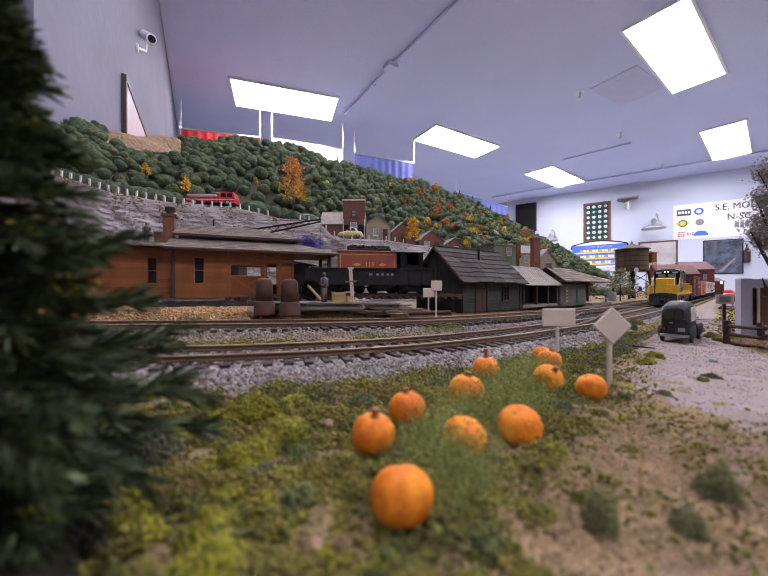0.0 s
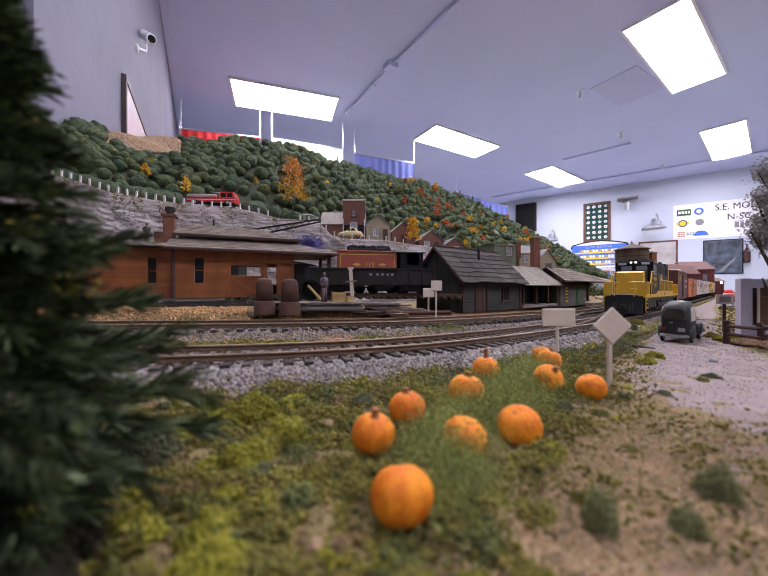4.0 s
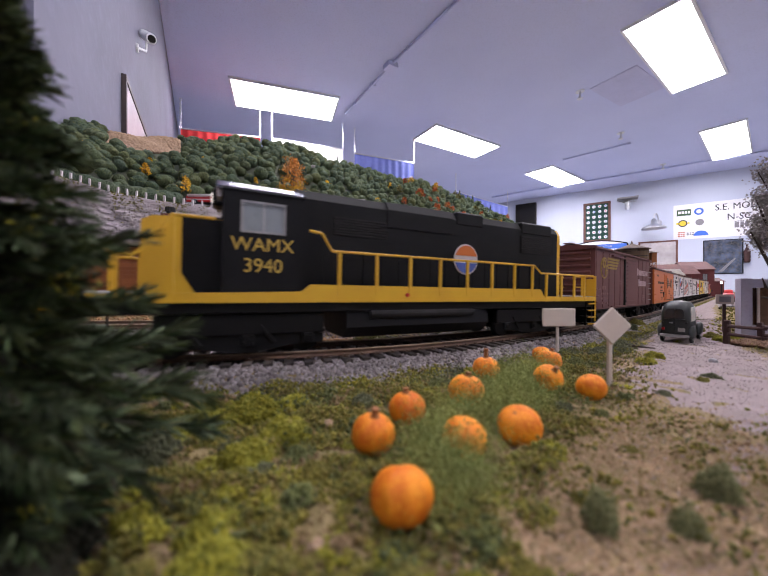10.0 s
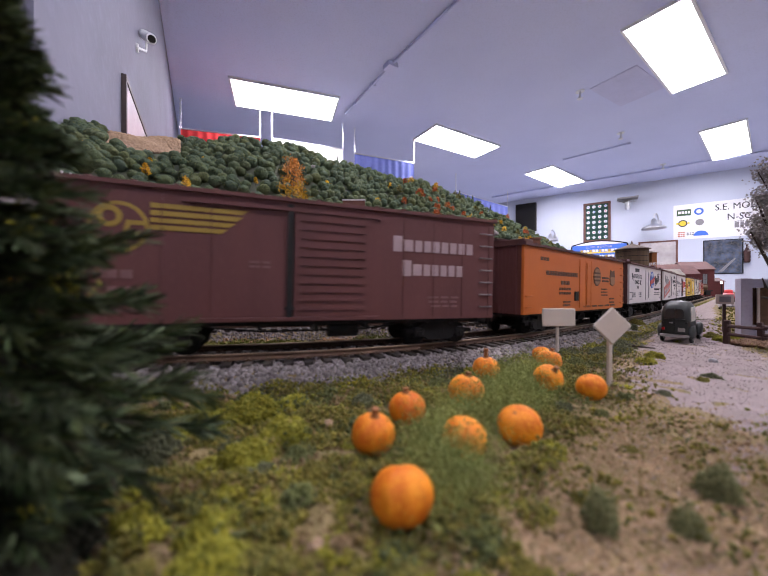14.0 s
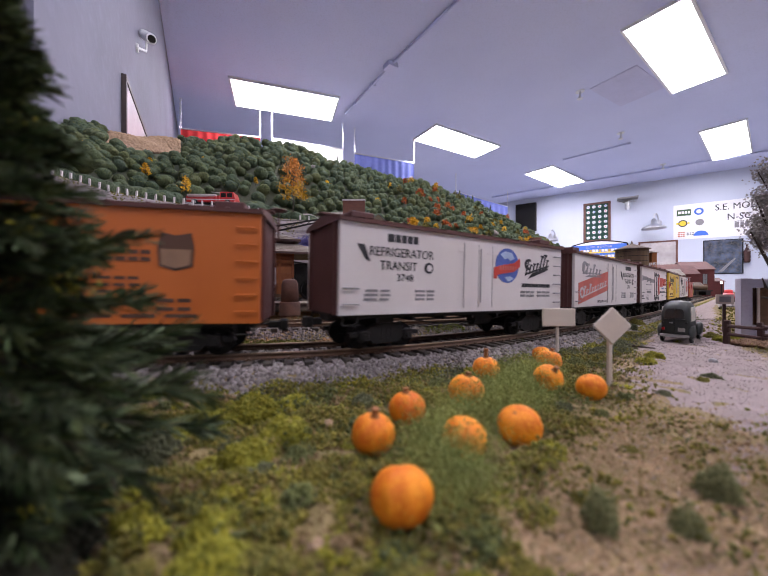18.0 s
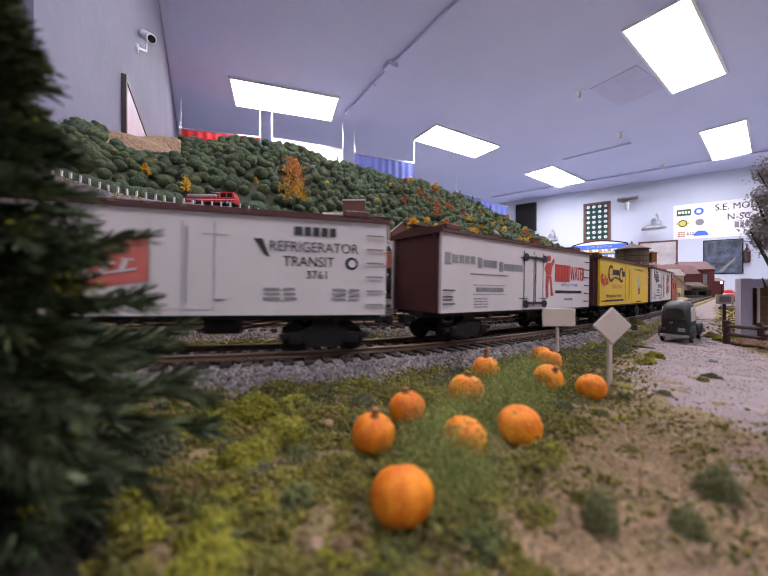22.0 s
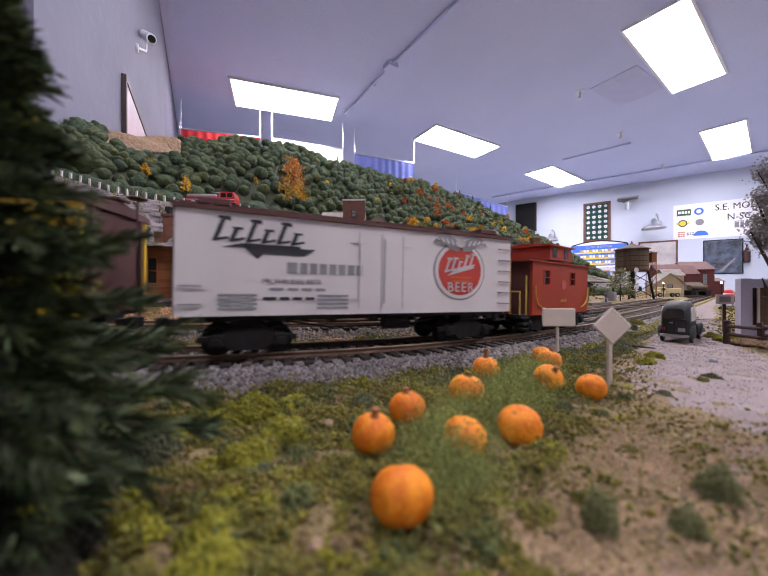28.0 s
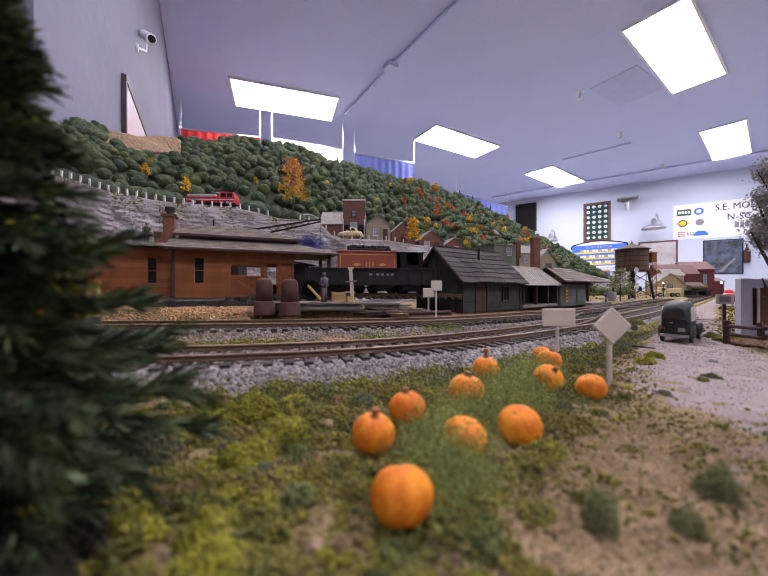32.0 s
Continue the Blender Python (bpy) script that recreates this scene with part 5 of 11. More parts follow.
for o in (-1, 1):
    bm = boxed(min(o * h, o * (h - 0.0014)), max(o * h, o * (h - 0.0014)), -CW + 0.0015, CW - 0.0015, 0.0110, 0.0410)
    part("end_panel", bm, M["brown_end"], cab)
    part("end_door", boxed(min(o * h, o * (h + 0.0007)), max(o * h, o * (h + 0.0007)), -0.0045, 0.0045, 0.0115, 0.0350), M["caboose"], cab)
    part("platform", boxed(min(o * (h + 0.0001), o * (h + 0.0085)), max(o * (h + 0.0001), o * (h + 0.0085)), -0.0155, 0.0155, 0.0098, 0.0114), M["soot"], cab)
    for y in (-0.0145, 0.0145):
        bm = bmesh.new()
        rod(bm, (o * (h + 0.0080), y, 0.0112), (o * (h + 0.0080), y, 0.0240), 0.00045, seg=6)
        rod(bm, (o * (h + 0.0080), y, 0.0240), (o * (h + 0.0080), y * 0.25, 0.0240), 0.00045, seg=6)
        rod(bm, (o * (h + 0.0080), y * 0.25, 0.0240), (o * (h + 0.0080), y * 0.25, 0.0112), 0.00045, seg=6)
        rod(bm, (o * (h + 0.0080), y * 0.62, 0.0240), (o * (h + 0.0080), y * 0.62, 0.0112), 0.00035, seg=6)
        rod(bm, (o * (h + 0.0016), y, 0.0112), (o * (h + 0.0016), y, 0.0330), 0.00045, seg=6)
        part("end_railing", bm, M["ink_gold"], cab, "dull yellow end railing")
        st = bmesh.new()
        for i in range(3):
            box(st, o * (h + 0.005) - 0.003, o * (h + 0.005) + 0.003, y - 0.0022, y + 0.0022, 0.0035 + i * 0.0028, 0.0042 + i * 0.0028)
        part("step", st, M["soot"], cab)
    bm = bmesh.new()
    for y in (-0.0075, -0.0035):
        rod(bm, (o * (h + 0.0062), y, 0.0112), (o * (h + 0.0062), y, 0.0428), 0.00045, seg=6)
    for i in range(9):
        rod(bm, (o * (h + 0.0062), -0.0075, 0.014 + i * 0.0033), (o * (h + 0.0062), -0.0035, 0.014 + i * 0.0033), 0.00035, seg=6)
    part("roof_ladder", bm, M["ink_gold"], cab, "dull yellow roof ladder")
    truck(cab, o * 0.0255, (-0.0085, 0.0085))
    coupler(cab, o * (h + 0.0070), o)
part("floor_frame", boxed(-h, h, -CW + 0.001, CW - 0.001, 0.0098, 0.0110), M["soot"], cab)
prof = [(-0.0185, 0.0410), (-0.0185, 0.0418), (-0.009, 0.0436), (0, 0.0442), (0.009, 0.0436), (0.0185, 0.0418), (0.0185, 0.0410)]
part("roof", prism(bmesh.new(), prof, 0, -h - 0.0060, h + 0.0060), M["caboose"], cab)
cup = bmesh.new()
prism(cup, [(-0.0130, 0.0437), (0.0175, 0.0437), (0.0165, 0.0520), (-0.0120, 0.0520)], 1, -0.0150, 0.0150)
cp = part("cupola", cup, M["caboose"], cab)
part("cupola_roof", prism(bmesh.new(), [(-0.0165, 0.0520), (-0.0165, 0.0527), (0, 0.0543), (0.0165, 0.0527), (0.0165, 0.0520)], 0, -0.0150, 0.0190), M["caboose"], cp)
for x in (-0.0070, 0.0085):
    part("pane", boxed(x - 0.0026, x + 0.0026, -0.0153, -0.0149, 0.0450, 0.0508), M["glass_dark"], cp, "dark cupola window")
for y in (-0.007, 0.007):
    part("pane", boxed(0.0170, 0.0176, y - 0.003, y + 0.003, 0.0450, 0.0505), M["glass"], cp)
part("smoke_jack", rod(rod(bmesh.new(), (-0.024, 0.006, 0.0430), (-0.024, 0.006, 0.0500), 0.0012, seg=10), (-0.024, 0.006, 0.0500), (-0.024, 0.006, 0.0512), 0.0020, 0.0016, seg=10), M["soot"], cab)
shape(cab, "emblem", disc(0.0005, 0.0285, 0.0030, 0.0030, 20), M["ink_pale_red"], -CW - 0.0003, "faint round road emblem")
bars(cab, -0.0030, 0.0040, 0.0195, 1, 0.0013, 0.001, M["ink_gold"], y=-CW - 0.0003, pieces=3)
moving.append((cab, 2.1240 + 0.0355, 0.0255))

# locomotive; u runs from its front, -x is ahead
loco = thing("diesel_locomotive", pose(0, 0, 0), "black and yellow six-axle diesel hood locomotive", "locomotive")
LL = 0.259
U = lambda u: u - LL / 2 + float(np.interp(u, (0, 0.0475, 0.07, 0.259), (-0.0035, 0, 0, 0.0060)))
HW = 0.0098
part("frame", boxed(U(0.004), U(0.255), -0.0165, 0.0165, 0.0150, 0.0195, 0.0004), M["black"], loco)
sill = bmesh.new()
for o in (-1, 1):
    y0, y1 = sorted((o * 0.0178, o * 0.0166))
    prism(sill, [(U(0.004), 0.0188), (U(0.255), 0.0188), (U(0.255), 0.0215), (U(0.206), 0.0215), (U(0.203), 0.0255), (U(0.0770), 0.0255), (U(0.0740), 0.0228), (U(0.0480), 0.0222), (U(0.004), 0.0215)], 1, y0, y1)
part("side_sill", sill, M["yellow"], loco, "yellow side sill")
part("walkway", boxed(U(0.004), U(0.255), -0.0166, 0.0166, 0.0196, 0.0214), M["black"], loco)
hood = bmesh.new()
prof = [(-HW, 0.0214), (-HW, 0.0595), (-HW * 0.78, 0.0632), (HW * 0.78, 0.0632), (HW, 0.0595), (HW, 0.0214)]
prism(hood, prof, 0, U(0.073), U(0.2275))
hood_ob = part("long_hood", hood, M["black"], loco)
part("hood_end", prism(bmesh.new(), [(-HW, 0.0214), (-HW, 0.0590), (-HW * 0.78, 0.0625), (HW * 0.78, 0.0625), (HW, 0.0590), (HW, 0.0214)], 0, U(0.2277), U(0.2300)), M["yellow"], loco, "yellow rear hood end")
for i in range(16):
    x = U(0.084) + i * 0.0088
    for o in (-1, 1):
        part("hood_door", boxed(x, x + 0.0078, o * HW - 0.0003, o * HW + 0.0003, 0.0240, 0.0400), M["black"], hood_ob)
for x0, x1, n in ((0.196, 0.222, 9), (0.088, 0.112, 7)):
    for i in range(n):
        z = 0.0465 + i * 0.0011
        for o in (-1, 1):
            part("louvre", boxed(U(x0), U(x1), o * HW - 0.0006, o * HW + 0.0006, z, z + 0.0006), M["soot"], hood_ob)
for x0, x1 in ((0.196, 0.222), (0.150, 0.168)):
    part("radiator_fan_housing", boxed(U(x0), U(x1), -HW - 0.0004, HW + 0.0004, 0.0570, 0.0640, 0.0008), M["black"], loco)
for u in (0.201, 0.209, 0.217, 0.156, 0.163):
    part("roof_fan", lathe(bmesh.new(), [(0.0034, 0.0640), (0.0034, 0.0648), (0.0030, 0.0650)], 18, Matrix.Translation((U(u), 0, 0))), M["soot"], loco)
part("exhaust_stack", boxed(U(0.128), U(0.134), -0.003, 0.003, 0.0632, 0.0650, 0.0004), M["soot"], loco)
part("dynamic_brake_blister", prism(bmesh.new(), [(-0.0104, 0.0520), (-0.0104, 0.0597), (-0.0082, 0.0636), (0.0082, 0.0636), (0.0104, 0.0597), (0.0104, 0.0520)], 0, U(0.112), U(0.148)), M["black"], loco)
shape(loco, "emblem", disc(U(0.156), 0.0400, 0.0078, 0.0078), M["ink_white"], -HW - 0.0010, "round emblem in orange, white and blue")
shape(loco, "emblem", disc(U(0.156), 0.0400, 0.0071, 0.0071, 24, 15, 165), M["reefer_orange"], -HW - 0.0013)
shape(loco, "emblem", disc(U(0.156), 0.0400, 0.0071, 0.0071, 24, 195, 345), M["ink_blue"], -HW - 0.0013)
# cab
CY = 0.0168
c0, c1 = 0.0475, 0.0735
cab_sides = bmesh.new()
for o in (-1, 1):
    y0, y1 = sorted((o * CY, o * (CY - 0.0012)))
    box(cab_sides, U(c0), U(c1), y0, y1, 0.0214, 0.0435)
    box(cab_sides, U(c0), U(c1), y0, y1, 0.0535, 0.0572)
    box(cab_sides, U(c0), U(c0) + 0.0062, y0, y1, 0.0435, 0.0535)
    box(cab_sides, U(c1) - 0.0062, U(c1), y0, y1, 0.0435, 0.0535)
ends = ((c0, (-0.0118, -0.0018, 0.0018, 0.0118)), (c1 - 0.0012, ()))
for u, w in ends:
    if w:
        box(cab_sides, U(u), U(u) + 0.0012, -CY + 0.0012, CY - 0.0012, 0.0214, 0.0460)
        box(cab_sides, U(u), U(u) + 0.0012, -CY + 0.0012, CY - 0.0012, 0.0535, 0.0572)
        for a, b in ((-CY + 0.0012, w[0]), (w[1], w[2]), (w[3], CY - 0.0012)):
            box(cab_sides, U(u), U(u) + 0.0012, a, b, 0.0460, 0.0535)
    else:
        box(cab_sides, U(u), U(u) + 0.0012, -CY + 0.0012, CY - 0.0012, 0.0214, 0.0572)
cabin = part("cab", cab_sides, M["black"], loco, "black driver's cab")
for o in (-1, 1):
    part("cab_window", boxed(U(c0) + 0.0062, U(c1) - 0.0062, o * (CY - 0.0006) - 0.0001, o * (CY - 0.0006) + 0.0001, 0.0435, 0.0535), M["glass"], cabin, "reflecting side window")
    y0, y1 = sorted((o * (CY + 0.0003), o * (CY - 0.0002)))
    wf = bmesh.new()
    for a, b, q0, q1 in ((c0 + 0.0055, c1 - 0.0055, 0.0430, 0.0437), (c0 + 0.0055, c1 - 0.0055, 0.0533, 0.0540), (c0 + 0.0055, c0 + 0.0063, 0.0437, 0.0533), (c1 - 0.0063, c1 - 0.0055, 0.0437, 0.0533), ((c0 + c1) / 2 - 0.0003, (c0 + c1) / 2 + 0.0003, 0.0437, 0.0533)):
        box(wf, U(a), U(b), y0, y1, q0, q1)
    part("window_frame", wf, M["steel"], cabin)
for a, b in ((-0.0118, -0.0018), (0.0018, 0.0118)):
    part("windscreen", boxed(U(c0) + 0.0005, U(c0) + 0.0007, a, b, 0.0460, 0.0535), M["glass"], cabin, "reflecting windscreen")
part("cab_roof", prism(bmesh.new(), [(-CY - 0.0006, 0.0572), (-CY - 0.0006, 0.0580), (-0.009, 0.0618), (0.009, 0.0618), (CY + 0.0006, 0.0580), (CY + 0.0006, 0.0572)], 0, U(c0) - 0.0020, U(c1) + 0.0012), M["black_gloss"], cabin, "glossy black cab roof")
part("cab_floor", boxed(U(c0), U(c1), -CY + 0.0013, CY - 0.0013, 0.0214, 0.0222), M["soot"], cabin)
hl = part("headlight_housing", boxed(U(c0) - 0.0032, U(c0) + 0.0002, -0.0045, 0.0045, 0.0540, 0.0605, 0.0006), M["black"], cabin)
for y in (-0.0021, 0.0021):
    part("headlight", rod(bmesh.new(), (U(c0) - 0.0036, y, 0.0573), (U(c0) - 0.0031, y, 0.0573), 0.0013, seg=12), M["lit"], hl, "unlit headlight lens with its glint as a faint glow")
for y in (-0.0105, 0.0105):
    part("number_board", boxed(U(c0) - 0.0018, U(c0) - 0.0002, y - 0.0036, y + 0.0036, 0.0548, 0.0586), M["ink_white"], cabin, "white number board")
# low nose
nose = bmesh.new()
prism(nose, [(U(0.0475), 0.0214), (U(0.0475), 0.0474), (U(0.0290), 0.0468), (U(0.0262), 0.0450), (U(0.0258), 0.0214)], 1, -0.0118, 0.0118)
nose_ob = part("short_hood", nose, M["yellow"], loco, "yellow low nose")
part("nose_side", prism(bmesh.new(), [(U(0.0405), 0.0217), (U(0.0475), 0.0217), (U(0.0475), 0.0472), (U(0.0365), 0.0469), (U(0.0365), 0.0285)], 1, -0.0122, -0.0119), M["black"], nose_ob, "black rear half of the nose side")
part("nose_side", prism(bmesh.new(), [(U(0.0405), 0.0217), (U(0.0475), 0.0217), (U(0.0475), 0.0472), (U(0.0365), 0.0469), (U(0.0365), 0.0285)], 1, 0.0119, 0.0122), M["black"], nose_ob, "black rear half of the nose side")
part("nose_top", boxed(U(0.0350), U(0.0474), -0.0116, 0.0116, 0.0474, 0.0480), M["black"], nose_ob)
for a, b in ((0.0045, 0.0280), (0.2305, 0.2545)):
    part("platform", boxed(U(a), U(b), -0.0160, 0.0160, 0.0215, 0.0219), M["ink_grey"], loco, "worn grey end platform")
part("nose_door", boxed(U(0.0252), U(0.0260), -0.0038, 0.0038, 0.0230, 0.0395), M["yellow"], nose_ob)
part("bell", lathe(bmesh.new(), [(0.0018, 0), (0.0012, 0.0014), (0.0005, 0.0022)], 10, Matrix.Translation((U(0.040), -0.006, 0.0456))), M["steel"], nose_ob)
part("plow_pilot", prism(bmesh.new(), [(U(0.0035), 0.0215), (U(0.0005), 0.0120), (U(-0.0035), 0.0030), (U(0.0020), 0.0030), (U(0.0055), 0.0120), (U(0.0055), 0.0215)], 1, -0.0155, 0.0155), M["black"], loco)
part("rear_pilot", boxed(U(0.2535), U(0.2575), -0.0155, 0.0155, 0.0045, 0.0215), M["black"], loco)
coupler(loco, U(0.001), -1)
coupler(loco, U(0.2575), 1)
bm = bmesh.new()
for y in (-0.006, 0.006, -0.008, 0.008):
    rod(bm, (U(0.0005), y, 0.0140), (U(-0.0020), y, 0.0060), 0.0006, seg=6)
part("air_hose", bm, M["tyre"], loco)
# corner steps with yellow edges
for u0, e in ((0.0045, 1), (0.2465, 1)):
    for o in (-1, 1):
        for i in range(4):
            z = 0.0042 + i * 0.0042
            y0, y1 = sorted((o * 0.0178, o * 0.0120))
            stp = part("step", boxed(U(u0), U(u0 + 0.0080), y0, y1, z, z + 0.0008), M["black"], loco)
            ye0, ye1 = sorted((o * 0.0181, o * 0.0176))
            part("step_edge", boxed(U(u0), U(u0 + 0.0080), ye0, ye1, z, z + 0.0007), M["yellow"], stp, "yellow step edge")
        y0, y1 = sorted((o * 0.0170, o * 0.0160))
        part("step_well", box(boxed(U(u0) - 0.0006, U(u0), y0, y1, 0.0035, 0.0190), U(u0 + 0.0080), U(u0 + 0.0086), y0, y1, 0.0035, 0.0190), M["black"], loco)


# handrails
def rail_run(pts, r=0.0005):
    bm = bmesh.new()
    for a, b in zip(pts, pts[1:]):
        rod(bm, a, b, r, seg=6)
    part("handrail", bm, M["yellow"], loco, "yellow handrail")


for o in (-1, 1):
    y = o * 0.0175
    rail_run([(U(0.0765), y, 0.0455), (U(0.0810), y, 0.0450), (U(0.0850), y, 0.0385), (U(0.1980), y, 0.0385), (U(0.2035), y, 0.0345), (U(0.2520), y, 0.0345), (U(0.2545), y, 0.0330), (U(0.2545), y, 0.0060)])
    for u in [0.0880 + i * 0.0158 for i in range(7)] + [0.1965]:
        part("stanchion", boxed(U(u) - 0.0006, U(u) + 0.0006, y - 0.0005, y + 0.0005, 0.0215, 0.0388), M["yellow"], loco)
    for u in (0.2080, 0.2210, 0.2330, 0.2430):
        part("stanchion", boxed(U(u) - 0.0006, U(u) + 0.0006, y - 0.0005, y + 0.0005, 0.0190, 0.0347), M["yellow"], loco)
    rail_run([(U(0.0040), y, 0.0060), (U(0.0040), y, 0.0345), (U(0.0200), y, 0.0345), (U(0.0250), y, 0.0330), (U(0.0300), y, 0.0380), (U(0.0345), y, 0.0465), (U(0.0455), y, 0.0465)])
    for u in (0.0130, 0.0215, 0.0345):
        part("stanchion", boxed(U(u) - 0.0006, U(u) + 0.0006, y - 0.0005, y + 0.0005, 0.0190, 0.0347 if u < 0.03 else 0.0466), M["yellow"], loco)
for u in (0.0035, 0.2555):
    for y in (-0.0165, -0.0085, 0.0085, 0.0165):
        part("stanchion", boxed(U(u) - 0.0005, U(u) + 0.0005, y - 0.0006, y + 0.0006, 0.0190, 0.0348), M["yellow"], loco)
    for a, b in ((-0.0165, -0.0045), (0.0045, 0.0165)):
        rail_run([(U(u), a, 0.0345), (U(u), b, 0.0345)])
        rail_run([(U(u), a, 0.0275), (U(u), b, 0.0275)], 0.0004)
    part("end_plate", boxed(U(u) - 0.0004, U(u) + 0.0004, -0.0160, -0.0112, 0.0205, 0.0330), M["yellow"], loco)
    part("end_plate", boxed(U(u) - 0.0004, U(u) + 0.0004, 0.0112, 0.0160, 0.0205, 0.0330), M["yellow"], loco)
# underneath
part("fuel_tank", prism(bmesh.new(), [(-0.0150, 0.0148), (-0.0160, 0.0085), (-0.0120, 0.0040), (0.0120, 0.0040), (0.0160, 0.0085), (0.0150, 0.0148)], 0, U(0.0920), U(0.1665)), M["black"], loco)
for o in (-1, 1):
    part("air_tank", rod(bmesh.new(), (U(0.102), o * 0.0150, 0.0138), (U(0.156), o * 0.0150, 0.0138), 0.0022, seg=12), M["soot"], loco)
truck(loco, U(0.0560), (-0.0235, 0, 0.0215), 0.0055, True)
truck(loco, U(0.2020), (-0.0215, 0, 0.0235), 0.0055, True)
lettering("WAMX", 0.0066, M["ink_gold"], loco, U(0.0605), -CY - 0.0003, 0.0388, stretch=1.0)
lettering("3940", 0.0070, M["ink_gold"], loco, U(0.0605), -CY - 0.0003, 0.0315, stretch=0.95)
part("fuel_filler", rod(bmesh.new(), (U(0.118), -0.0186, 0.0218), (U(0.118), -0.0176, 0.0218), 0.0009, seg=10), M["red"], loco, "red fuel cut-off button")
moving.append((loco, 0.6596 + LL / 2, 0.073))


# ---- buildings of the layout ----
def boards(parent, x0, x1, y, z0, z1, pitch, openings, material, m=Matrix.Identity(4), thick=0.0009, name="board"):
    """Horizontal siding on a face that looks towards -y; openings are (x0, x1, z0, z1)."""
    n = max(1, round((z1 - z0) / pitch))
    for i in range(n):
        a, b = z0 + (z1 - z0) * i / n, z0 + (z1 - z0) * (i + 1) / n
        runs = [(x0, x1)]
        for p, q, r, s in openings:
            if r < (a + b) / 2 < s:
                runs = [w for u, v in runs for w in ((u, min(v, p)), (max(u, q), v)) if w[1] - w[0] > 1e-5]
        for u, v in runs:
            t = thick * random.uniform(0.8, 1.15)
            part(name, box(bmesh.new(), u, v, y - t, y, a + 0.0001, b - 0.0001), material, parent, m=m)


def window(parent, x0, x1, y, z0, z1, frame_mat, panes=1, rows=2, t=0.0008, glass="glass"):
    bm = bmesh.new()
    for a, b, c, d in ((x0 - t, x1 + t, z1, z1 + t), (x0 - t, x1 + t, z0 - t, z0), (x0 - t, x0, z0, z1), (x1, x1 + t, z0, z1)):
        box(bm, a, b, y - 0.0016, y + 0.0002, c, d)
    w = part("window", bm, frame_mat, parent)
    for i in range(panes):
        for j in range(rows):
            a, b = x0 + (x1 - x0) * i / panes, x0 + (x1 - x0) * (i + 1) / panes
            c, d = z0 + (z1 - z0) * j / rows, z0 + (z1 - z0) * (j + 1) / rows
            part("pane", boxed(a + 0.0003, b - 0.0003, y + 0.0001, y + 0.0003, c + 0.0003, d - 0.0003), M[glass], w)
    for j in range(1, rows):
        z = z0 + (z1 - z0) * j / rows
        part("glazing_bar", boxed(x0, x1, y - 0.0012, y + 0.0001, z - 0.0003, z + 0.0003), frame_mat, w)
    for i in range(1, panes):
        x = x0 + (x1 - x0) * i / panes
        part("glazing_bar", boxed(x - 0.0003, x + 0.0003, y - 0.0011, y + 0.0001, z0, z1), frame_mat, w)
    part("sill", boxed(x0 - t * 1.6, x1 + t * 1.6, y - 0.0024, y, z0 - t * 2, z0 - t - 0.0001), frame_mat, w)
    return w


def slab(bm, quad, t):
    """A flat plate under four corners, t thick, downwards."""
    top = [bm.verts.new(q) for q in quad]
    low = [bm.verts.new((q[0], q[1], q[2] - t)) for q in quad]
    bm.faces.new(top)
    bm.faces.new(low[::-1])
    for i in range(4):
        bm.faces.new((top[i], low[i], low[(i + 1) % 4], top[(i + 1) % 4]))
    bmesh.ops.recalc_face_normals(bm, faces=list({f for v in top + low for f in v.link_faces}))
    return bm


def courses(parent, a, b, c, d, rows, per, t, material, name="shingle_strip", ragged=0.001):
    """Lapped strips on a roof plane: a-b along the eave, d-c along the ridge."""
    a, b, c, d = (Vector(v) for v in (a, b, c, d))
    nrm = (b - a).cross(d - a).normalized()
    for r in range(rows):
        f0, f1 = r / rows, min(1.0, (r + 1.18) / rows)
        cuts = [0.0] + sorted((i + random.uniform(-0.25, 0.25)) / per for i in range(1, per)) + [1.0]
        for i in range(per):
            u0, u1 = cuts[i], cuts[i + 1]
            lift = 0.9 * t
            dz = (a - d).normalized() * random.uniform(0, ragged)
            p0 = a.lerp(d, f0).lerp(b.lerp(c, f0), u0 + 0.001) + nrm * (lift + random.uniform(0, t * 0.5)) + dz
            p1 = a.lerp(d, f0).lerp(b.lerp(c, f0), u1 - 0.001) + nrm * (lift + random.uniform(0, t * 0.5)) + dz
            p2 = a.lerp(d, f1).lerp(b.lerp(c, f1), u1 - 0.001) + nrm * t * 0.1
            p3 = a.lerp(d, f1).lerp(b.lerp(c, f1), u0 + 0.001) + nrm * t * 0.1
            part(name, slab(bmesh.new(), (p0, p1, p2, p3), t), material, parent)


# the brown station
st = thing("station", pose(-0.171, 0.260, 0.0244, 0, 0, 22.9), "brown wooden railway station with a grey shingled roof", "station")
L1, D1, H1 = 0.0953, 0.055, 0.0400
core = bmesh.new()
holes = ((0.0150, 0.0232, 0.0115, 0.0340), (0.0430, 0.0668, 0.0190, 0.0290), (0.0721, 0.0800, 0.0005, 0.0300))
xs = sorted({0, L1, *[h[0] for h in holes], *[h[1] for h in holes]})
for u, v in zip(xs, xs[1:]):
    hit = [h for h in holes if h[0] <= u and v <= h[1]]
    spans = [(0, hit[0][2]), (hit[0][3], H1)] if hit else [(0, H1)]
    for a, b in spans:
        if b > a:
            box(core, u, v, 0, 0.0012, a, b)
box(core, 0, L1, D1 - 0.0012, D1, 0, 0.012)
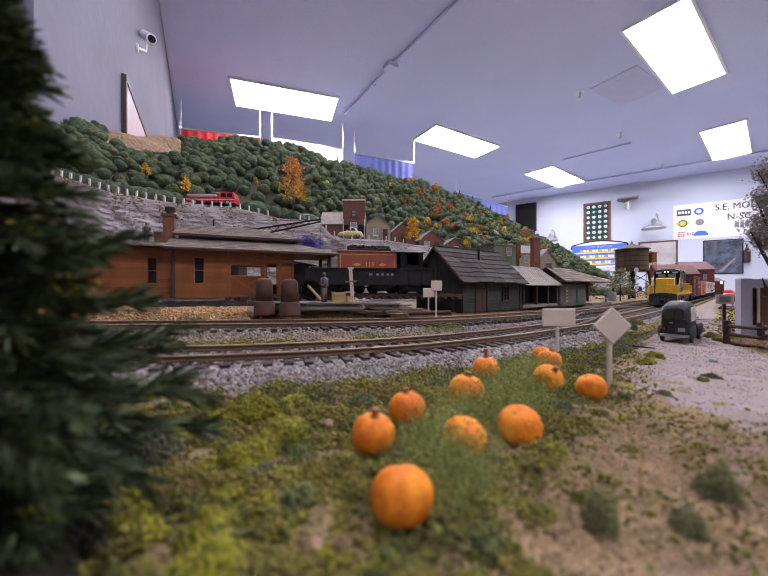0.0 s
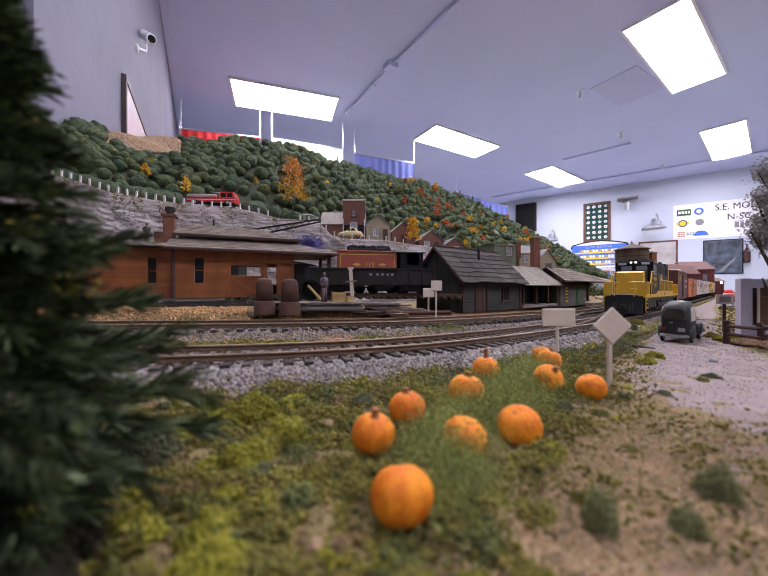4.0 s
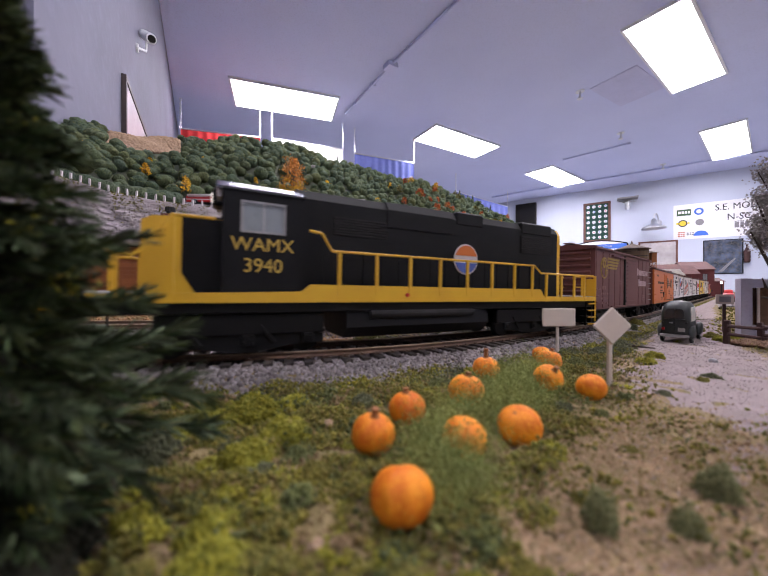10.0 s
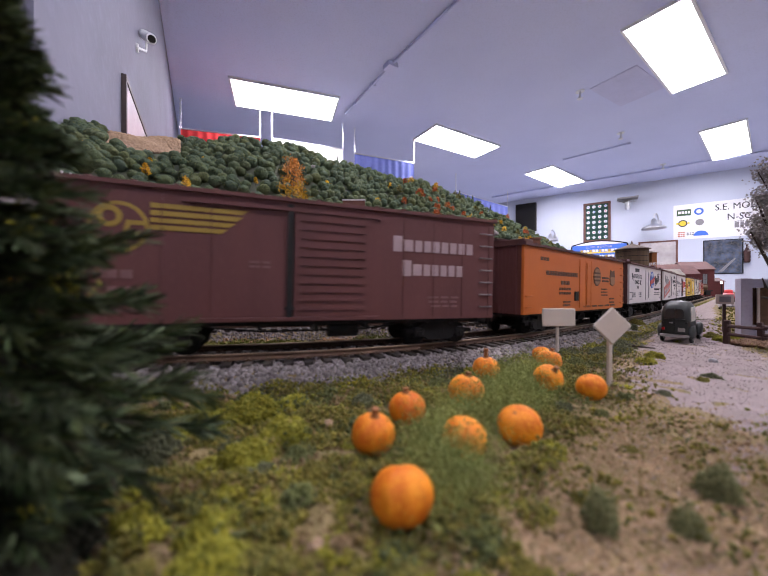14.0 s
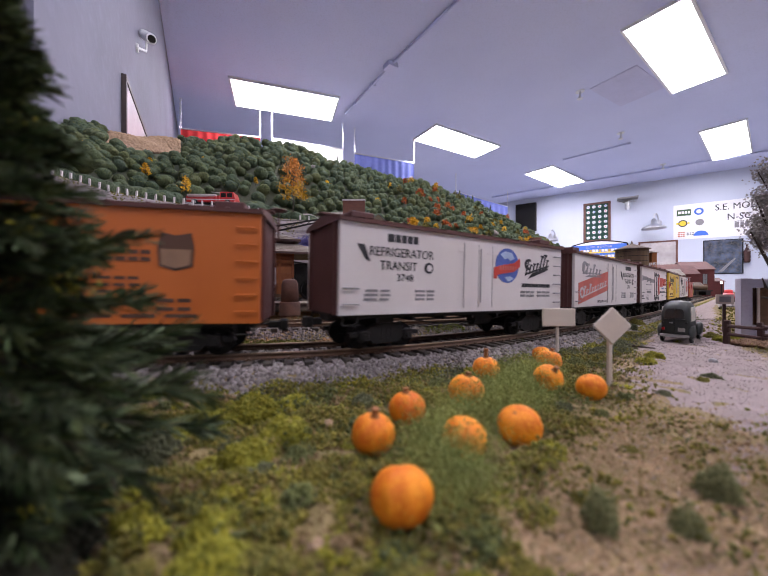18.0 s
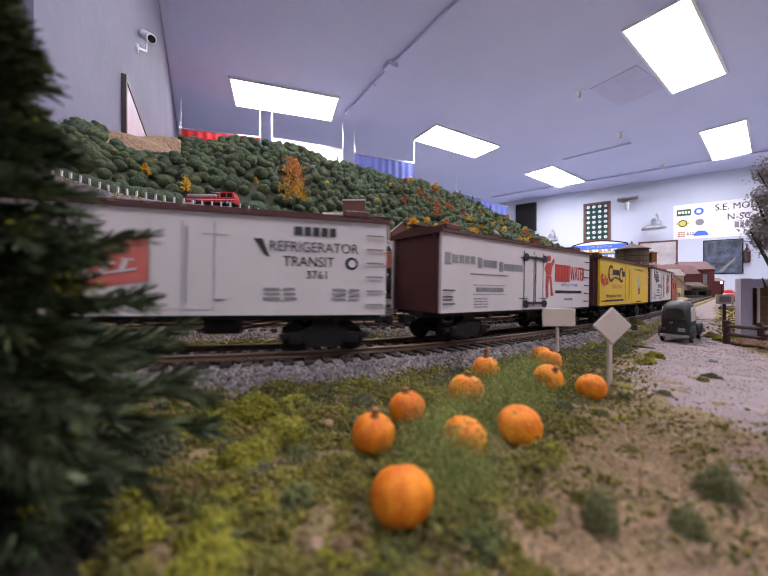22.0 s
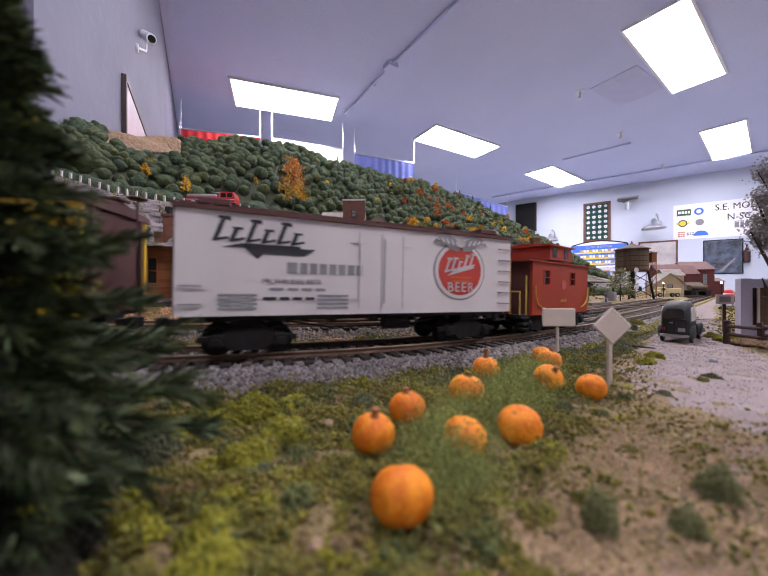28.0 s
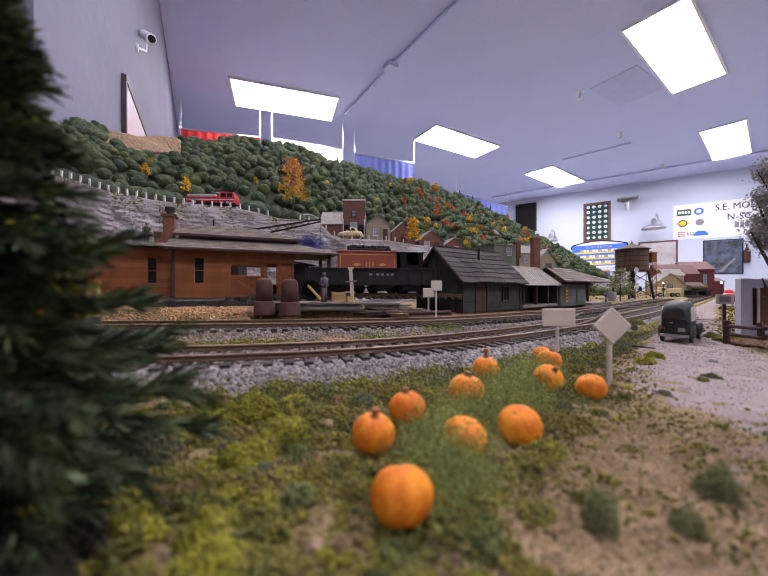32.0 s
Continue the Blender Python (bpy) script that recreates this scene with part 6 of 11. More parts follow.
box(core, 0, L1, D1 - 0.0012, D1, 0.030, H1)
box(core, 0, 0.0012, 0.0013, D1 - 0.0013, 0, H1)
box(core, L1 - 0.0012, L1, 0.0013, 0.020, 0, H1)
part("wall", core, M["wood_brown"], st)
boards(st, 0, L1, 0, 0.0, H1, 0.0031, holes, M["wood_brown"])
for x in (0.0, 0.0400, 0.0695, 0.0815, L1 - 0.0022):
    part("corner_trim", boxed(x, x + 0.0022, -0.0018, -0.0011, 0, H1), M["wood_trim"] if x == 0 else M["wood_brown"], st)
window(st, 0.0156, 0.0226, 0.0004, 0.0122, 0.0334, M["wood_brown"], 1, 2, glass="black")
# freight door, its upper half open
dr = part("freight_door", boxed(0.0430, 0.0668, -0.0014, -0.0009, 0.0008, 0.0188), M["wood_brown"], st)
for a, b in (((0.0436, 0.0016), (0.0662, 0.0180)), ((0.0436, 0.0180), (0.0662, 0.0016))):
    ang = math.atan2(b[1] - a[1], b[0] - a[0])
    ln = math.hypot(b[0] - a[0], b[1] - a[1])
    part("brace", boxed(-ln / 2, ln / 2, -0.0006, 0.0, -0.0008, 0.0008), M["wood_brown"], dr, m=pose((a[0] + b[0]) / 2, -0.0015 - (0.0002 if ang > 0 else 0), (a[1] + b[1]) / 2, 0, -math.degrees(ang), 0))
for z in (0.0012, 0.0184):
    part("rail", boxed(0.0432, 0.0666, -0.0022, -0.0015, z - 0.0007, z + 0.0007), M["wood_brown"], dr)
part("counter", boxed(0.044, 0.066, 0.020, 0.030, 0.0, 0.0200), M["grey_wood"], st)
part("ceiling_board", boxed(0.0012, L1 - 0.0012, 0.0014, D1 - 0.0014, H1 - 0.0012, H1), M["wood_trim"], st)
part("floor_board", boxed(0.0, L1, 0.0, D1, -0.0022, -0.0001), M["grey_wood"], st)
# lower skirt roof, hipped at the right where it shelters the dock
R0, R1, O = -0.004, 0.136, 0.0085
lo_z, up_z = 0.0408, 0.0508
roof_lo = bmesh.new()
slab(roof_lo, ((R0, -O, lo_z), (R1, -O, lo_z), (L1 + 0.004, 0.0145, up_z), (R0, 0.0145, up_z)), 0.0011)
slab(roof_lo, ((R1, -O, lo_z), (R1, D1 + O, lo_z), (L1 + 0.004, D1 - 0.0145, up_z), (L1 + 0.004, 0.0145, up_z)), 0.0011)
slab(roof_lo, ((R1, D1 + O, lo_z), (R0, D1 + O, lo_z), (R0, D1 - 0.0145, up_z), (L1 + 0.004, D1 - 0.0145, up_z)), 0.0011)
lr = part("lower_roof", roof_lo, M["shingle"], st)
courses(lr, (R0, -O, lo_z), (R1, -O, lo_z), (L1 + 0.004, 0.0145, up_z), (R0, 0.0145, up_z), 6, 16, 0.00035, M["shingle"], "shingle", 0.0004)
part("fascia", boxed(R0, R1, -O - 0.0006, -O, lo_z - 0.0018, lo_z - 0.0001), M["wood_trim"], st)
part("clerestory", boxed(0.002, L1 + 0.003, 0.0148, D1 - 0.0148, up_z - 0.002, 0.0550), M["wood_trim"], st)
roof_up = bmesh.new()
e0, e1, r0, r1, yz, rz = -0.002, L1 + 0.008, 0.004, 0.062, 0.0545, 0.0650
slab(roof_up, ((e0, 0.0095, yz), (e1, 0.0095, yz), (r1, D1 / 2, rz), (r0, D1 / 2, rz)), 0.0011)
slab(roof_up, ((e1, 0.0095, yz), (e1, D1 - 0.0095, yz), (r1 + 0.00001, D1 / 2 + 0.00001, rz), (r1, D1 / 2, rz)), 0.0011)
slab(roof_up, ((e1, D1 - 0.0095, yz), (e0, D1 - 0.0095, yz), (r0, D1 / 2, rz), (r1, D1 / 2, rz)), 0.0011)
ur = part("upper_roof", roof_up, M["shingle"], st)
courses(ur, (e0, 0.0095, yz), (e1, 0.0095, yz), (r1, D1 / 2, rz), (r0, D1 / 2, rz), 7, 14, 0.00035, M["shingle"], "shingle", 0.0004)
part("fascia", boxed(e0, e1, 0.0088, 0.0094, yz - 0.0020, yz - 0.0001), M["wood_trim"], st)
# chimney
ch = part("chimney", box(boxed(-0.0105, -0.002, 0.020, 0.029, 0.038, 0.0700, 0.0004), -0.0165, -0.0107, 0.020, 0.029, 0.038, 0.0560), M["brick"], st, "red-brown brick chimney")
part("chimney_cap", boxed(-0.0118, -0.0007, 0.0187, 0.0303, 0.0700, 0.0718), M["brick"], ch)
part("chimney_pot", rod(rod(bmesh.new(), (-0.006, 0.0255, 0.0718), (-0.006, 0.0255, 0.0750), 0.0028, seg=12), (-0.006, 0.0255, 0.0750), (-0.006, 0.0255, 0.0785), 0.0040, seg=12), M["soot"], ch)
# the low wing
wing_holes = ((-0.0175, -0.0105, 0.0110, 0.0330),)
boards(st, -0.066, -0.0010, 0.0032, 0.0, 0.0405, 0.0031, wing_holes, M["wood_brown"])
wc = bmesh.new()
for a, b, c, d in ((-0.066, -0.0175, 0, 0.0405), (-0.0105, -0.001, 0, 0.0405), (-0.0175, -0.0105, 0, 0.011), (-0.0175, -0.0105, 0.033, 0.0405)):
    box(wc, a, b, 0.0033, 0.0045, c, d)
box(wc, -0.066, -0.001, 0.048, 0.0492, 0, 0.0405)
box(wc, -0.066, -0.0648, 0.0046, 0.0479, 0, 0.0405)
part("wing_wall", wc, M["wood_brown"], st)
window(st, -0.0169, -0.0111, 0.0036, 0.0116, 0.0324, M["wood_brown"], 1, 2, glass="black")
wr = bmesh.new()
slab(wr, ((-0.072, -0.006, 0.0420), (-0.0042, -0.006, 0.0420), (-0.0042, 0.026, 0.0480), (-0.072, 0.026, 0.0480)), 0.0011)
slab(wr, ((-0.0042, 0.056, 0.0405), (-0.072, 0.056, 0.0405), (-0.072, 0.0262, 0.0480), (-0.0042, 0.0262, 0.0480)), 0.0011)
part("wing_roof", wr, M["shingle"], st)
part("wing_floor", boxed(-0.066, -0.001, 0.0033, 0.049, -0.0022, -0.0001), M["grey_wood"], st)
# dock posts and a dark lean-to under the canopy
for x, y in ((0.128, 0.004), (0.128, 0.045)):
    part("post", boxed(x, x + 0.0028, y, y + 0.0028, -0.004, lo_z - 0.0005), M["wood_trim"], st)
part("lean_to", boxed(0.0965, 0.1095, 0.004, 0.022, 0.0, 0.0310), M["soot"], st, "dark lean-to shed")
part("lean_to_roof", slab(bmesh.new(), ((0.0960, 0.0, 0.0330), (0.1160, 0.0, 0.0300), (0.1160, 0.024, 0.0310), (0.0960, 0.024, 0.0345)), 0.0008), M["soot"], st)
for i in range(12):
    part("pier", boxed(-0.062 + i * 0.0135, -0.0525 + i * 0.0135, 0.004, 0.012, -0.0085, -0.0024), M["wood_trim"], st)
stp = thing("station_platform", pose(-0.171, 0.260, 0.0244, 0, 0, 22.9), "weathered grey timber platform along the station", "platform")
for i in range(26):
    x = -0.068 + i * 0.0073
    part("plank", boxed(x, x + 0.0070, -0.0155, -0.0003, -0.0042 - 0.0004 * random.random(), -0.0026), M["shingle_dark"], stp)
part("edge_beam", boxed(-0.068, 0.122, -0.0160, -0.0135, -0.0080, -0.0044), M["shingle_dark"], stp)

# loading dock of logs with its load
dk = thing("loading_dock", pose(-0.052, 0.236, 0.0165, 0, 0, 10), "log-edged plank loading dock beside the station", "dock")
for i in range(5):
    y = -0.012 + i * 0.0075
    part("log", rod(bmesh.new(), (-0.034, y, 0.0022), (0.036, y + 0.001, 0.0020), 0.0024, 0.0021, 10), M["grey_wood"], dk)
for i in range(9):
    x = -0.033 + i * 0.0077
    part("plank", boxed(x, x + 0.0072, -0.0150, 0.0220, 0.0046 + 0.0003 * random.random(), 0.0060), M["shingle"], dk)


def crate(x, y, z, lx, ly, lz, turn, label="pale wooden slatted crate", mt="tan_wood"):
    t = thing("crate", pose(x, y, z, 0, 0, turn), label, "crate", "crates by the dock")
    n = 4
    part("box_core", boxed(-lx / 2 + 0.0006, lx / 2 - 0.0006, -ly / 2 + 0.0006, ly / 2 - 0.0006, 0.0001, lz - 0.0004), M[mt], t)
    for i in range(n):
        a, b = lz * i / n, lz * (i + 0.82) / n
        part("slat", boxed(-lx / 2, lx / 2, -ly / 2, -ly / 2 + 0.0005, a, b), M[mt], t)
        part("slat", boxed(-lx / 2, -lx / 2 + 0.0005, -ly / 2 + 0.0006, ly / 2, a, b), M[mt], t)
    for o in (-1, 1):
        part("batten", boxed(o * lx / 2 * 0.82 - 0.0006, o * lx / 2 * 0.82 + 0.0006, -ly / 2 - 0.0005, -ly / 2 - 0.0001, 0, lz), M[mt], t)
    return t


crate(-0.0335, 0.238, 0.0226, 0.0100, 0.0080, 0.0072, 12, "pale wooden slatted crate on the dock")
crate(-0.0255, 0.236, 0.0226, 0.0045, 0.0045, 0.0045, 30, "small pale wooden crate on the dock")
crate(0.0025, 0.249, 0.0122, 0.0105, 0.0080, 0.0050, 14, "flat pale wooden crate on the ground")
crate(-0.0055, 0.256, 0.0140, 0.0120, 0.0080, 0.0040, -8, "flat pale wooden crate on the ground")


def iron_tank(x, y, z, s):
    t = thing("iron_tank", pose(x, y, z), "rust-brown cast iron tank with a domed top", "tank", "tanks beside the station")
    part("base_ring", lathe(bmesh.new(), [(0.0066 * s, 0), (0.0066 * s, 0.0010), (0.0064 * s, 0.0085), (0.0058 * s, 0.0092)], 24), M["rust"], t, smooth=True)
    part("shaft", lathe(bmesh.new(), [(0.0056 * s, 0.0090), (0.0050 * s, 0.0205), (0.0044 * s, 0.0228), (0.0030 * s, 0.0238), (0.0008, 0.0241)], 24), M["rust"], t, smooth=True)
    part("lug", rod(bmesh.new(), (0.002, 0, 0.0236), (0.002, 0, 0.0249), 0.0006, seg=8), M["rust"], t)


iron_tank(-0.0779, 0.210, 0.0152, 1.0)
iron_tank(-0.0613, 0.210, 0.0146, 1.02)


def figurine(x, y, z, h, turn, colors, label):
    """A painted toy figure as one plain mesh."""
    bm = bmesh.new()
    s = h / 1.75
    for o in (-1, 1):
        rod(bm, (o * 0.13 * s, 0, 0), (o * 0.09 * s, 0, 0.85 * s), 0.085 * s, 0.11 * s, 10)
        rod(bm, (o * 0.25 * s, 0, 1.38 * s), (o * 0.33 * s, 0.03 * s, 1.08 * s), 0.065 * s, 0.055 * s, 8)
        rod(bm, (o * 0.33 * s, 0.03 * s, 1.08 * s), (o * 0.18 * s, -0.10 * s, 0.95 * s), 0.055 * s, 0.05 * s, 8)
    lathe(bm, [(0.16 * s, 0.82 * s), (0.19 * s, 1.0 * s), (0.22 * s, 1.32 * s), (0.14 * s, 1.45 * s), (0.06 * s, 1.5 * s)], 12)
    lathe(bm, [(0.03 * s, 1.48 * s), (0.095 * s, 1.56 * s), (0.10 * s, 1.66 * s), (0.05 * s, 1.75 * s)], 12)
    ob = part("figurine", bm, colors, m=pose(x, y, z, 0, 0, turn), smooth=True)
    return tagged(ob, label, "figurine")


M["fig_green"] = mat("figure_paint_green", (0.07, 0.085, 0.055), (0.10, 0.05, 0.045), 0.7, 90, 900, 0.1)
M["fig_brown"] = mat("figure_paint_brown", (0.16, 0.075, 0.05), (0.06, 0.06, 0.09), 0.7, 90, 900, 0.1)
M["fig_blue"] = mat("figure_paint_blue", (0.08, 0.10, 0.20), (0.13, 0.09, 0.08), 0.7, 90, 900, 0.1)
figurine(-0.2000, 0.2715, 0.0716, 0.0160, 10, M["fig_green"], "toy figure in a green shirt on the station roof")
figurine(-0.0426, 0.230, 0.0226, 0.0212, 60, M["fig_brown"], "toy figure in brown and blue on the dock")
figurine(0.3480, 0.5050, 0.0085, 0.0200, 30, M["fig_blue"], "toy figure in blue by the far platform")
for cx_, cy_, cw_, ct_ in ((0.0122, 0.2480, 0.0140, -6), (0.0035, 0.2560, 0.0150, 4)):
    crate(cx_, cy_, float(ground_z(cx_, cy_)[0]), cw_, 0.0080, 0.0062, ct_, "pale yellow wooden crate lying beside the track")
# hand truck post
tp = thing("signal_post", pose(-0.0225, 0.236, 0.0170, 0, -4, 0), "white-topped wooden lever post", "post")
part("shaft", boxed(-0.0012, 0.0012, -0.0010, 0.0010, 0.0, 0.0295, 0.0002), M["cream"], tp)
part("cross_arm", boxed(-0.0042, 0.0042, -0.0016, -0.0011, 0.0200, 0.0212), M["grey_wood"], tp)
part("cap", boxed(-0.0018, 0.0022, -0.0012, 0.0012, 0.0295, 0.0310), M["cream"], tp)
brl = thing("barrel", pose(-0.0600, 0.262, 0.0226, 0, 0, 0), "dark wooden wheel-sided cart by the shed", "cart")
part("wheel", lathe(bmesh.new(), [(0.0085, -0.001), (0.0085, 0.001), (0.007, 0.001), (0.007, -0.001)], 24, pose(0, 0, 0.0087, 90, 0, 10)), M["black"], brl)
part("shaft", rod(bmesh.new(), (-0.001, -0.003, 0.012), (0.010, -0.006, 0.001), 0.0011, seg=8), M["tan_wood"], brl)
# lumber piles
for j_, (lx_l, ly_l) in enumerate(((0.030, 0.262), (0.031, 0.2665), (0.0305, 0.2642))):
    lg = thing("log", pose(lx_l, ly_l, float(ground_z(lx_l, ly_l)[0]) + 0.0016 + 0.0026 * (j_ == 2), 0, 0, 8 + 3 * j_), "long bare brown log lying behind the track", "log", "logs behind the track")
    part("trunk", rod(bmesh.new(), (-0.030, 0, 0), (0.026, 0, 0), 0.0018, 0.0014, 9), M["rust"], lg)
dp_ = thing("door_panel", pose(-0.0045, 0.2400, 0.0150, -24, 10, -24), "broken brown ribbed door panel lying on planks", "panel")
part("board", boxed(-0.0085, 0.0085, -0.0060, 0.0060, -0.0004, 0.0004), M["wood_trim"], dp_)
for i in range(8):
    part("rib", boxed(-0.0085, 0.0085, -0.0056 + i * 0.0015, -0.0050 + i * 0.0015, 0.0004, 0.0009), M["wood_trim"], dp_)
lum = thing("lumber_pile", pose(-0.004, 0.238, 0.0128, 0, 0, -18), "pile of weathered planks on the ground", "lumber")
for i in range(9):
    part("plank", boxed(-0.020, 0.020, -0.0016, 0.0016, -0.0005, 0.0005), M["grey_wood"] if i % 3 else M["rust"], lum, m=pose(random.uniform(-0.014, 0.006), random.uniform(-0.005, 0.008), 0.001 + 0.0009 * i, random.uniform(-3, 3), 0, random.uniform(-22, 22)))
lum2 = thing("lumber_pile", pose(0.014, 0.272, 0.0105, 0, 0, 12), "stack of long brown planks behind the track", "lumber")
for i in range(8):
    part("plank", boxed(-0.024, 0.024, -0.0016, 0.0016, 0, 0.0014), M["rust"] if i % 2 else M["grey_wood"], lum2, m=pose(random.uniform(-0.006, 0.006), (i % 3) * 0.004, 0.0002 + 0.0016 * (i // 3), 0, 0, random.uniform(-2, 2)))
stn = thing("boulder", pose(-0.0865, 0.214, 0.0140), "rough pale stone beside the platform", "stone")
v_, f_ = ICO2
linked("stone", np_mesh("stone", v_ * (1 + RNG.uniform(-0.2, 0.2, (len(v_), 1))) * np.array([0.0048, 0.004, 0.0044]) + np.array([0, 0, 0.003]), f_), M["clay"], stn)


def plate_sign(x, y, z, post, w, h, turn, rot=0.0, label="blank cream sign plate on a post", bev=0.0006):
    t = thing("sign", pose(x, y, z, 0, 0, turn), label, "sign", "blank signs by the track")
    part("post", boxed(-0.0006, 0.0006, -0.0006, 0.0006, -0.004, post + h * 0.35, 0.0001), M["cream"], t)
    bm = boxed(-w / 2, w / 2, -0.0017, -0.0008, -h / 2, h / 2, min(bev, 0.0004))
    part("plate", bm, M["cream"], t, m=pose(0, 0, post + h / 2 if not rot else post + h * 0.6, 0, rot, 0))


plate_sign(0.0861, 0.160, 0.0012, 0.0125, 0.0158, 0.0090, -4)
plate_sign(0.0745, 0.1065, 0.0000, 0.0150, 0.0089, 0.0089, -2, 45)
plate_sign(0.0420, 0.260, 0.0100, 0.0205, 0.0092, 0.0082, 8)
plate_sign(0.0370, 0.268, 0.0130, 0.0120, 0.0095, 0.0075, 0)


# the dark station and its sheds; local x runs along its front
def along(l, back=0.0):
    return (0.0764 + 0.809 * l - 0.588 * back, 0.316 + 0.588 * l + 0.809 * back)


ds = thing("freight_house", pose(0.0764, 0.316, 0.0077, 0, 0, 36), "dark weathered freight house with a lapped shingle roof", "building")
L2, D2, E2, K2 = 0.102, 0.066, 0.0370, 0.0690
dholes = ((0.022, 0.038, 0.001, 0.0290), (0.066, 0.078, 0.0110, 0.0270))
core = bmesh.new()
prism(core, [(0.001, 0), (D2 - 0.001, 0), (D2 - 0.001, E2), (D2 / 2, K2 - 0.002), (0.001, E2)], 0, 0.001, L2 - 0.001)
part("wall", core, M["wood_dark"], ds)
boards(ds, 0, L2, 0.001, 0, E2, 0.0030, dholes, M["wood_dark"])
for i in range(22):
    x0, x1 = D2 * i / 22, D2 * (i + 1) / 22
    mid = (x0 + x1) / 2
    top = E2 + (K2 - E2 - 0.001) * (1 - abs(mid - D2 / 2) / (D2 / 2))
    part("board", boxed(-0.0006 * random.uniform(0.7, 1.2), 0.001, x0 + 0.0001, x1 - 0.0001, 0, top), M["wood_dark"], ds)
for x in (0.0, L2 - 0.002, 0.0195, 0.0385):
    part("corner_trim", boxed(x, x + 0.002, -0.0012, -0.0001, 0, E2 if x in (0.0, L2 - 0.002) else 0.0310), M["wood_trim"], ds)
ddoor = part("door", boxed(0.0225, 0.0375, -0.0004, 0.0006, 0.0005, 0.0290), M["wood_trim"], ds)
for i in range(4):
    for j in range(2):
        part("door_panel", boxed(0.0236 + j * 0.0070, 0.0296 + j * 0.0070, -0.0009, -0.0005, 0.003 + i * 0.0065, 0.0080 + i * 0.0065), M["wood_trim"], ddoor)
window(ds, 0.0668, 0.0772, 0.0002, 0.0118, 0.0262, M["wood_trim"], 2, 2, glass="black")
ov = 0.006
rs = bmesh.new()
sl = (K2 - E2) / (D2 / 2)
slab(rs, ((-ov, -ov, E2 - ov * sl), (L2 + ov, -ov, E2 - ov * sl), (L2 + ov, D2 / 2, K2), (-ov, D2 / 2, K2)), 0.0010)
slab(rs, ((L2 + ov, D2 + ov, E2 - ov * sl), (-ov, D2 + ov, E2 - ov * sl), (-ov, D2 / 2 + 0.0001, K2), (L2 + ov, D2 / 2 + 0.0001, K2)), 0.0010)
dr2 = part("roof", rs, M["shingle_dark"], ds)
courses(dr2, (-ov, -ov, E2 - ov * sl), (L2 + ov, -ov, E2 - ov * sl), (L2 + ov, D2 / 2, K2), (-ov, D2 / 2, K2), 7, 5, 0.0009, M["shingle_dark"], "shingle_strip", 0.0022)
part("ridge_cap", boxed(-ov, L2 + ov, D2 / 2 - 0.0014, D2 / 2 + 0.0014, K2 + 0.0001, K2 + 0.0012), M["shingle_dark"], ds)
for o in (0, 1):
    a, b = ((-ov, E2 - ov * sl), (D2 / 2, K2)) if o == 0 else ((D2 + ov, E2 - ov * sl), (D2 / 2, K2))
    part("barge_board", prism(bmesh.new(), [(a[0], a[1] - 0.003), (b[0], b[1] - 0.003), (b[0], b[1] - 0.0002), (a[0], a[1] - 0.0002)], 0, -ov - 0.0008, -ov - 0.0001), M["wood_trim"], ds)
pipe = part("stove_pipe", rod(rod(bmesh.new(), (0.052, 0.020, 0.054), (0.052, 0.020, 0.068), 0.0014, seg=10), (0.052, 0.020, 0.068), (0.052, 0.020, 0.0705), 0.0026, 0.0006, seg=10), M["soot"], ds)
# open porch with a pale tin roof
po = thing("loading_shed", pose(*along(0.109), 0.0077, 0, 0, 36), "open-fronted loading shed with a pale tin roof", "shed")
part("back_wall", boxed(0.0, 0.086, 0.040, 0.042, 0, 0.040), M["wood_dark"], po)
part("side_wall", boxed(0.084, 0.086, 0.002, 0.0398, 0, 0.032), M["wood_dark"], po)
part("floor_deck", boxed(0.0, 0.083, 0.001, 0.0395, 0.001, 0.0045), M["grey_wood"], po)
for x in (0.001, 0.030, 0.058, 0.081):
    part("post", boxed(x, x + 0.002, 0.0005, 0.0025, 0.0046, 0.0290), M["wood_trim"], po)
tr = slab(bmesh.new(), ((-0.002, -0.004, 0.0290), (0.088, -0.004, 0.0290), (0.088, 0.030, 0.0540), (-0.002, 0.030, 0.0540)), 0.0008)
tro = part("tin_roof", tr, M["tin_roof"], po)
nv = (Vector((0.0, -0.025, 0.034))).normalized()
for i in range(18):
    x = -0.001 + i * 0.00515
    part("roof_seam", slab(bmesh.new(), ((x, -0.004, 0.0294), (x + 0.0007, -0.004, 0.0294), (x + 0.0007, 0.030, 0.0544), (x, 0.030, 0.0544)), 0.0006), M["tin_roof"], tro)
part("gable_prop", boxed(0.0, 0.086, 0.0302, 0.042, 0.040, 0.0525), M["wood_dark"], po)
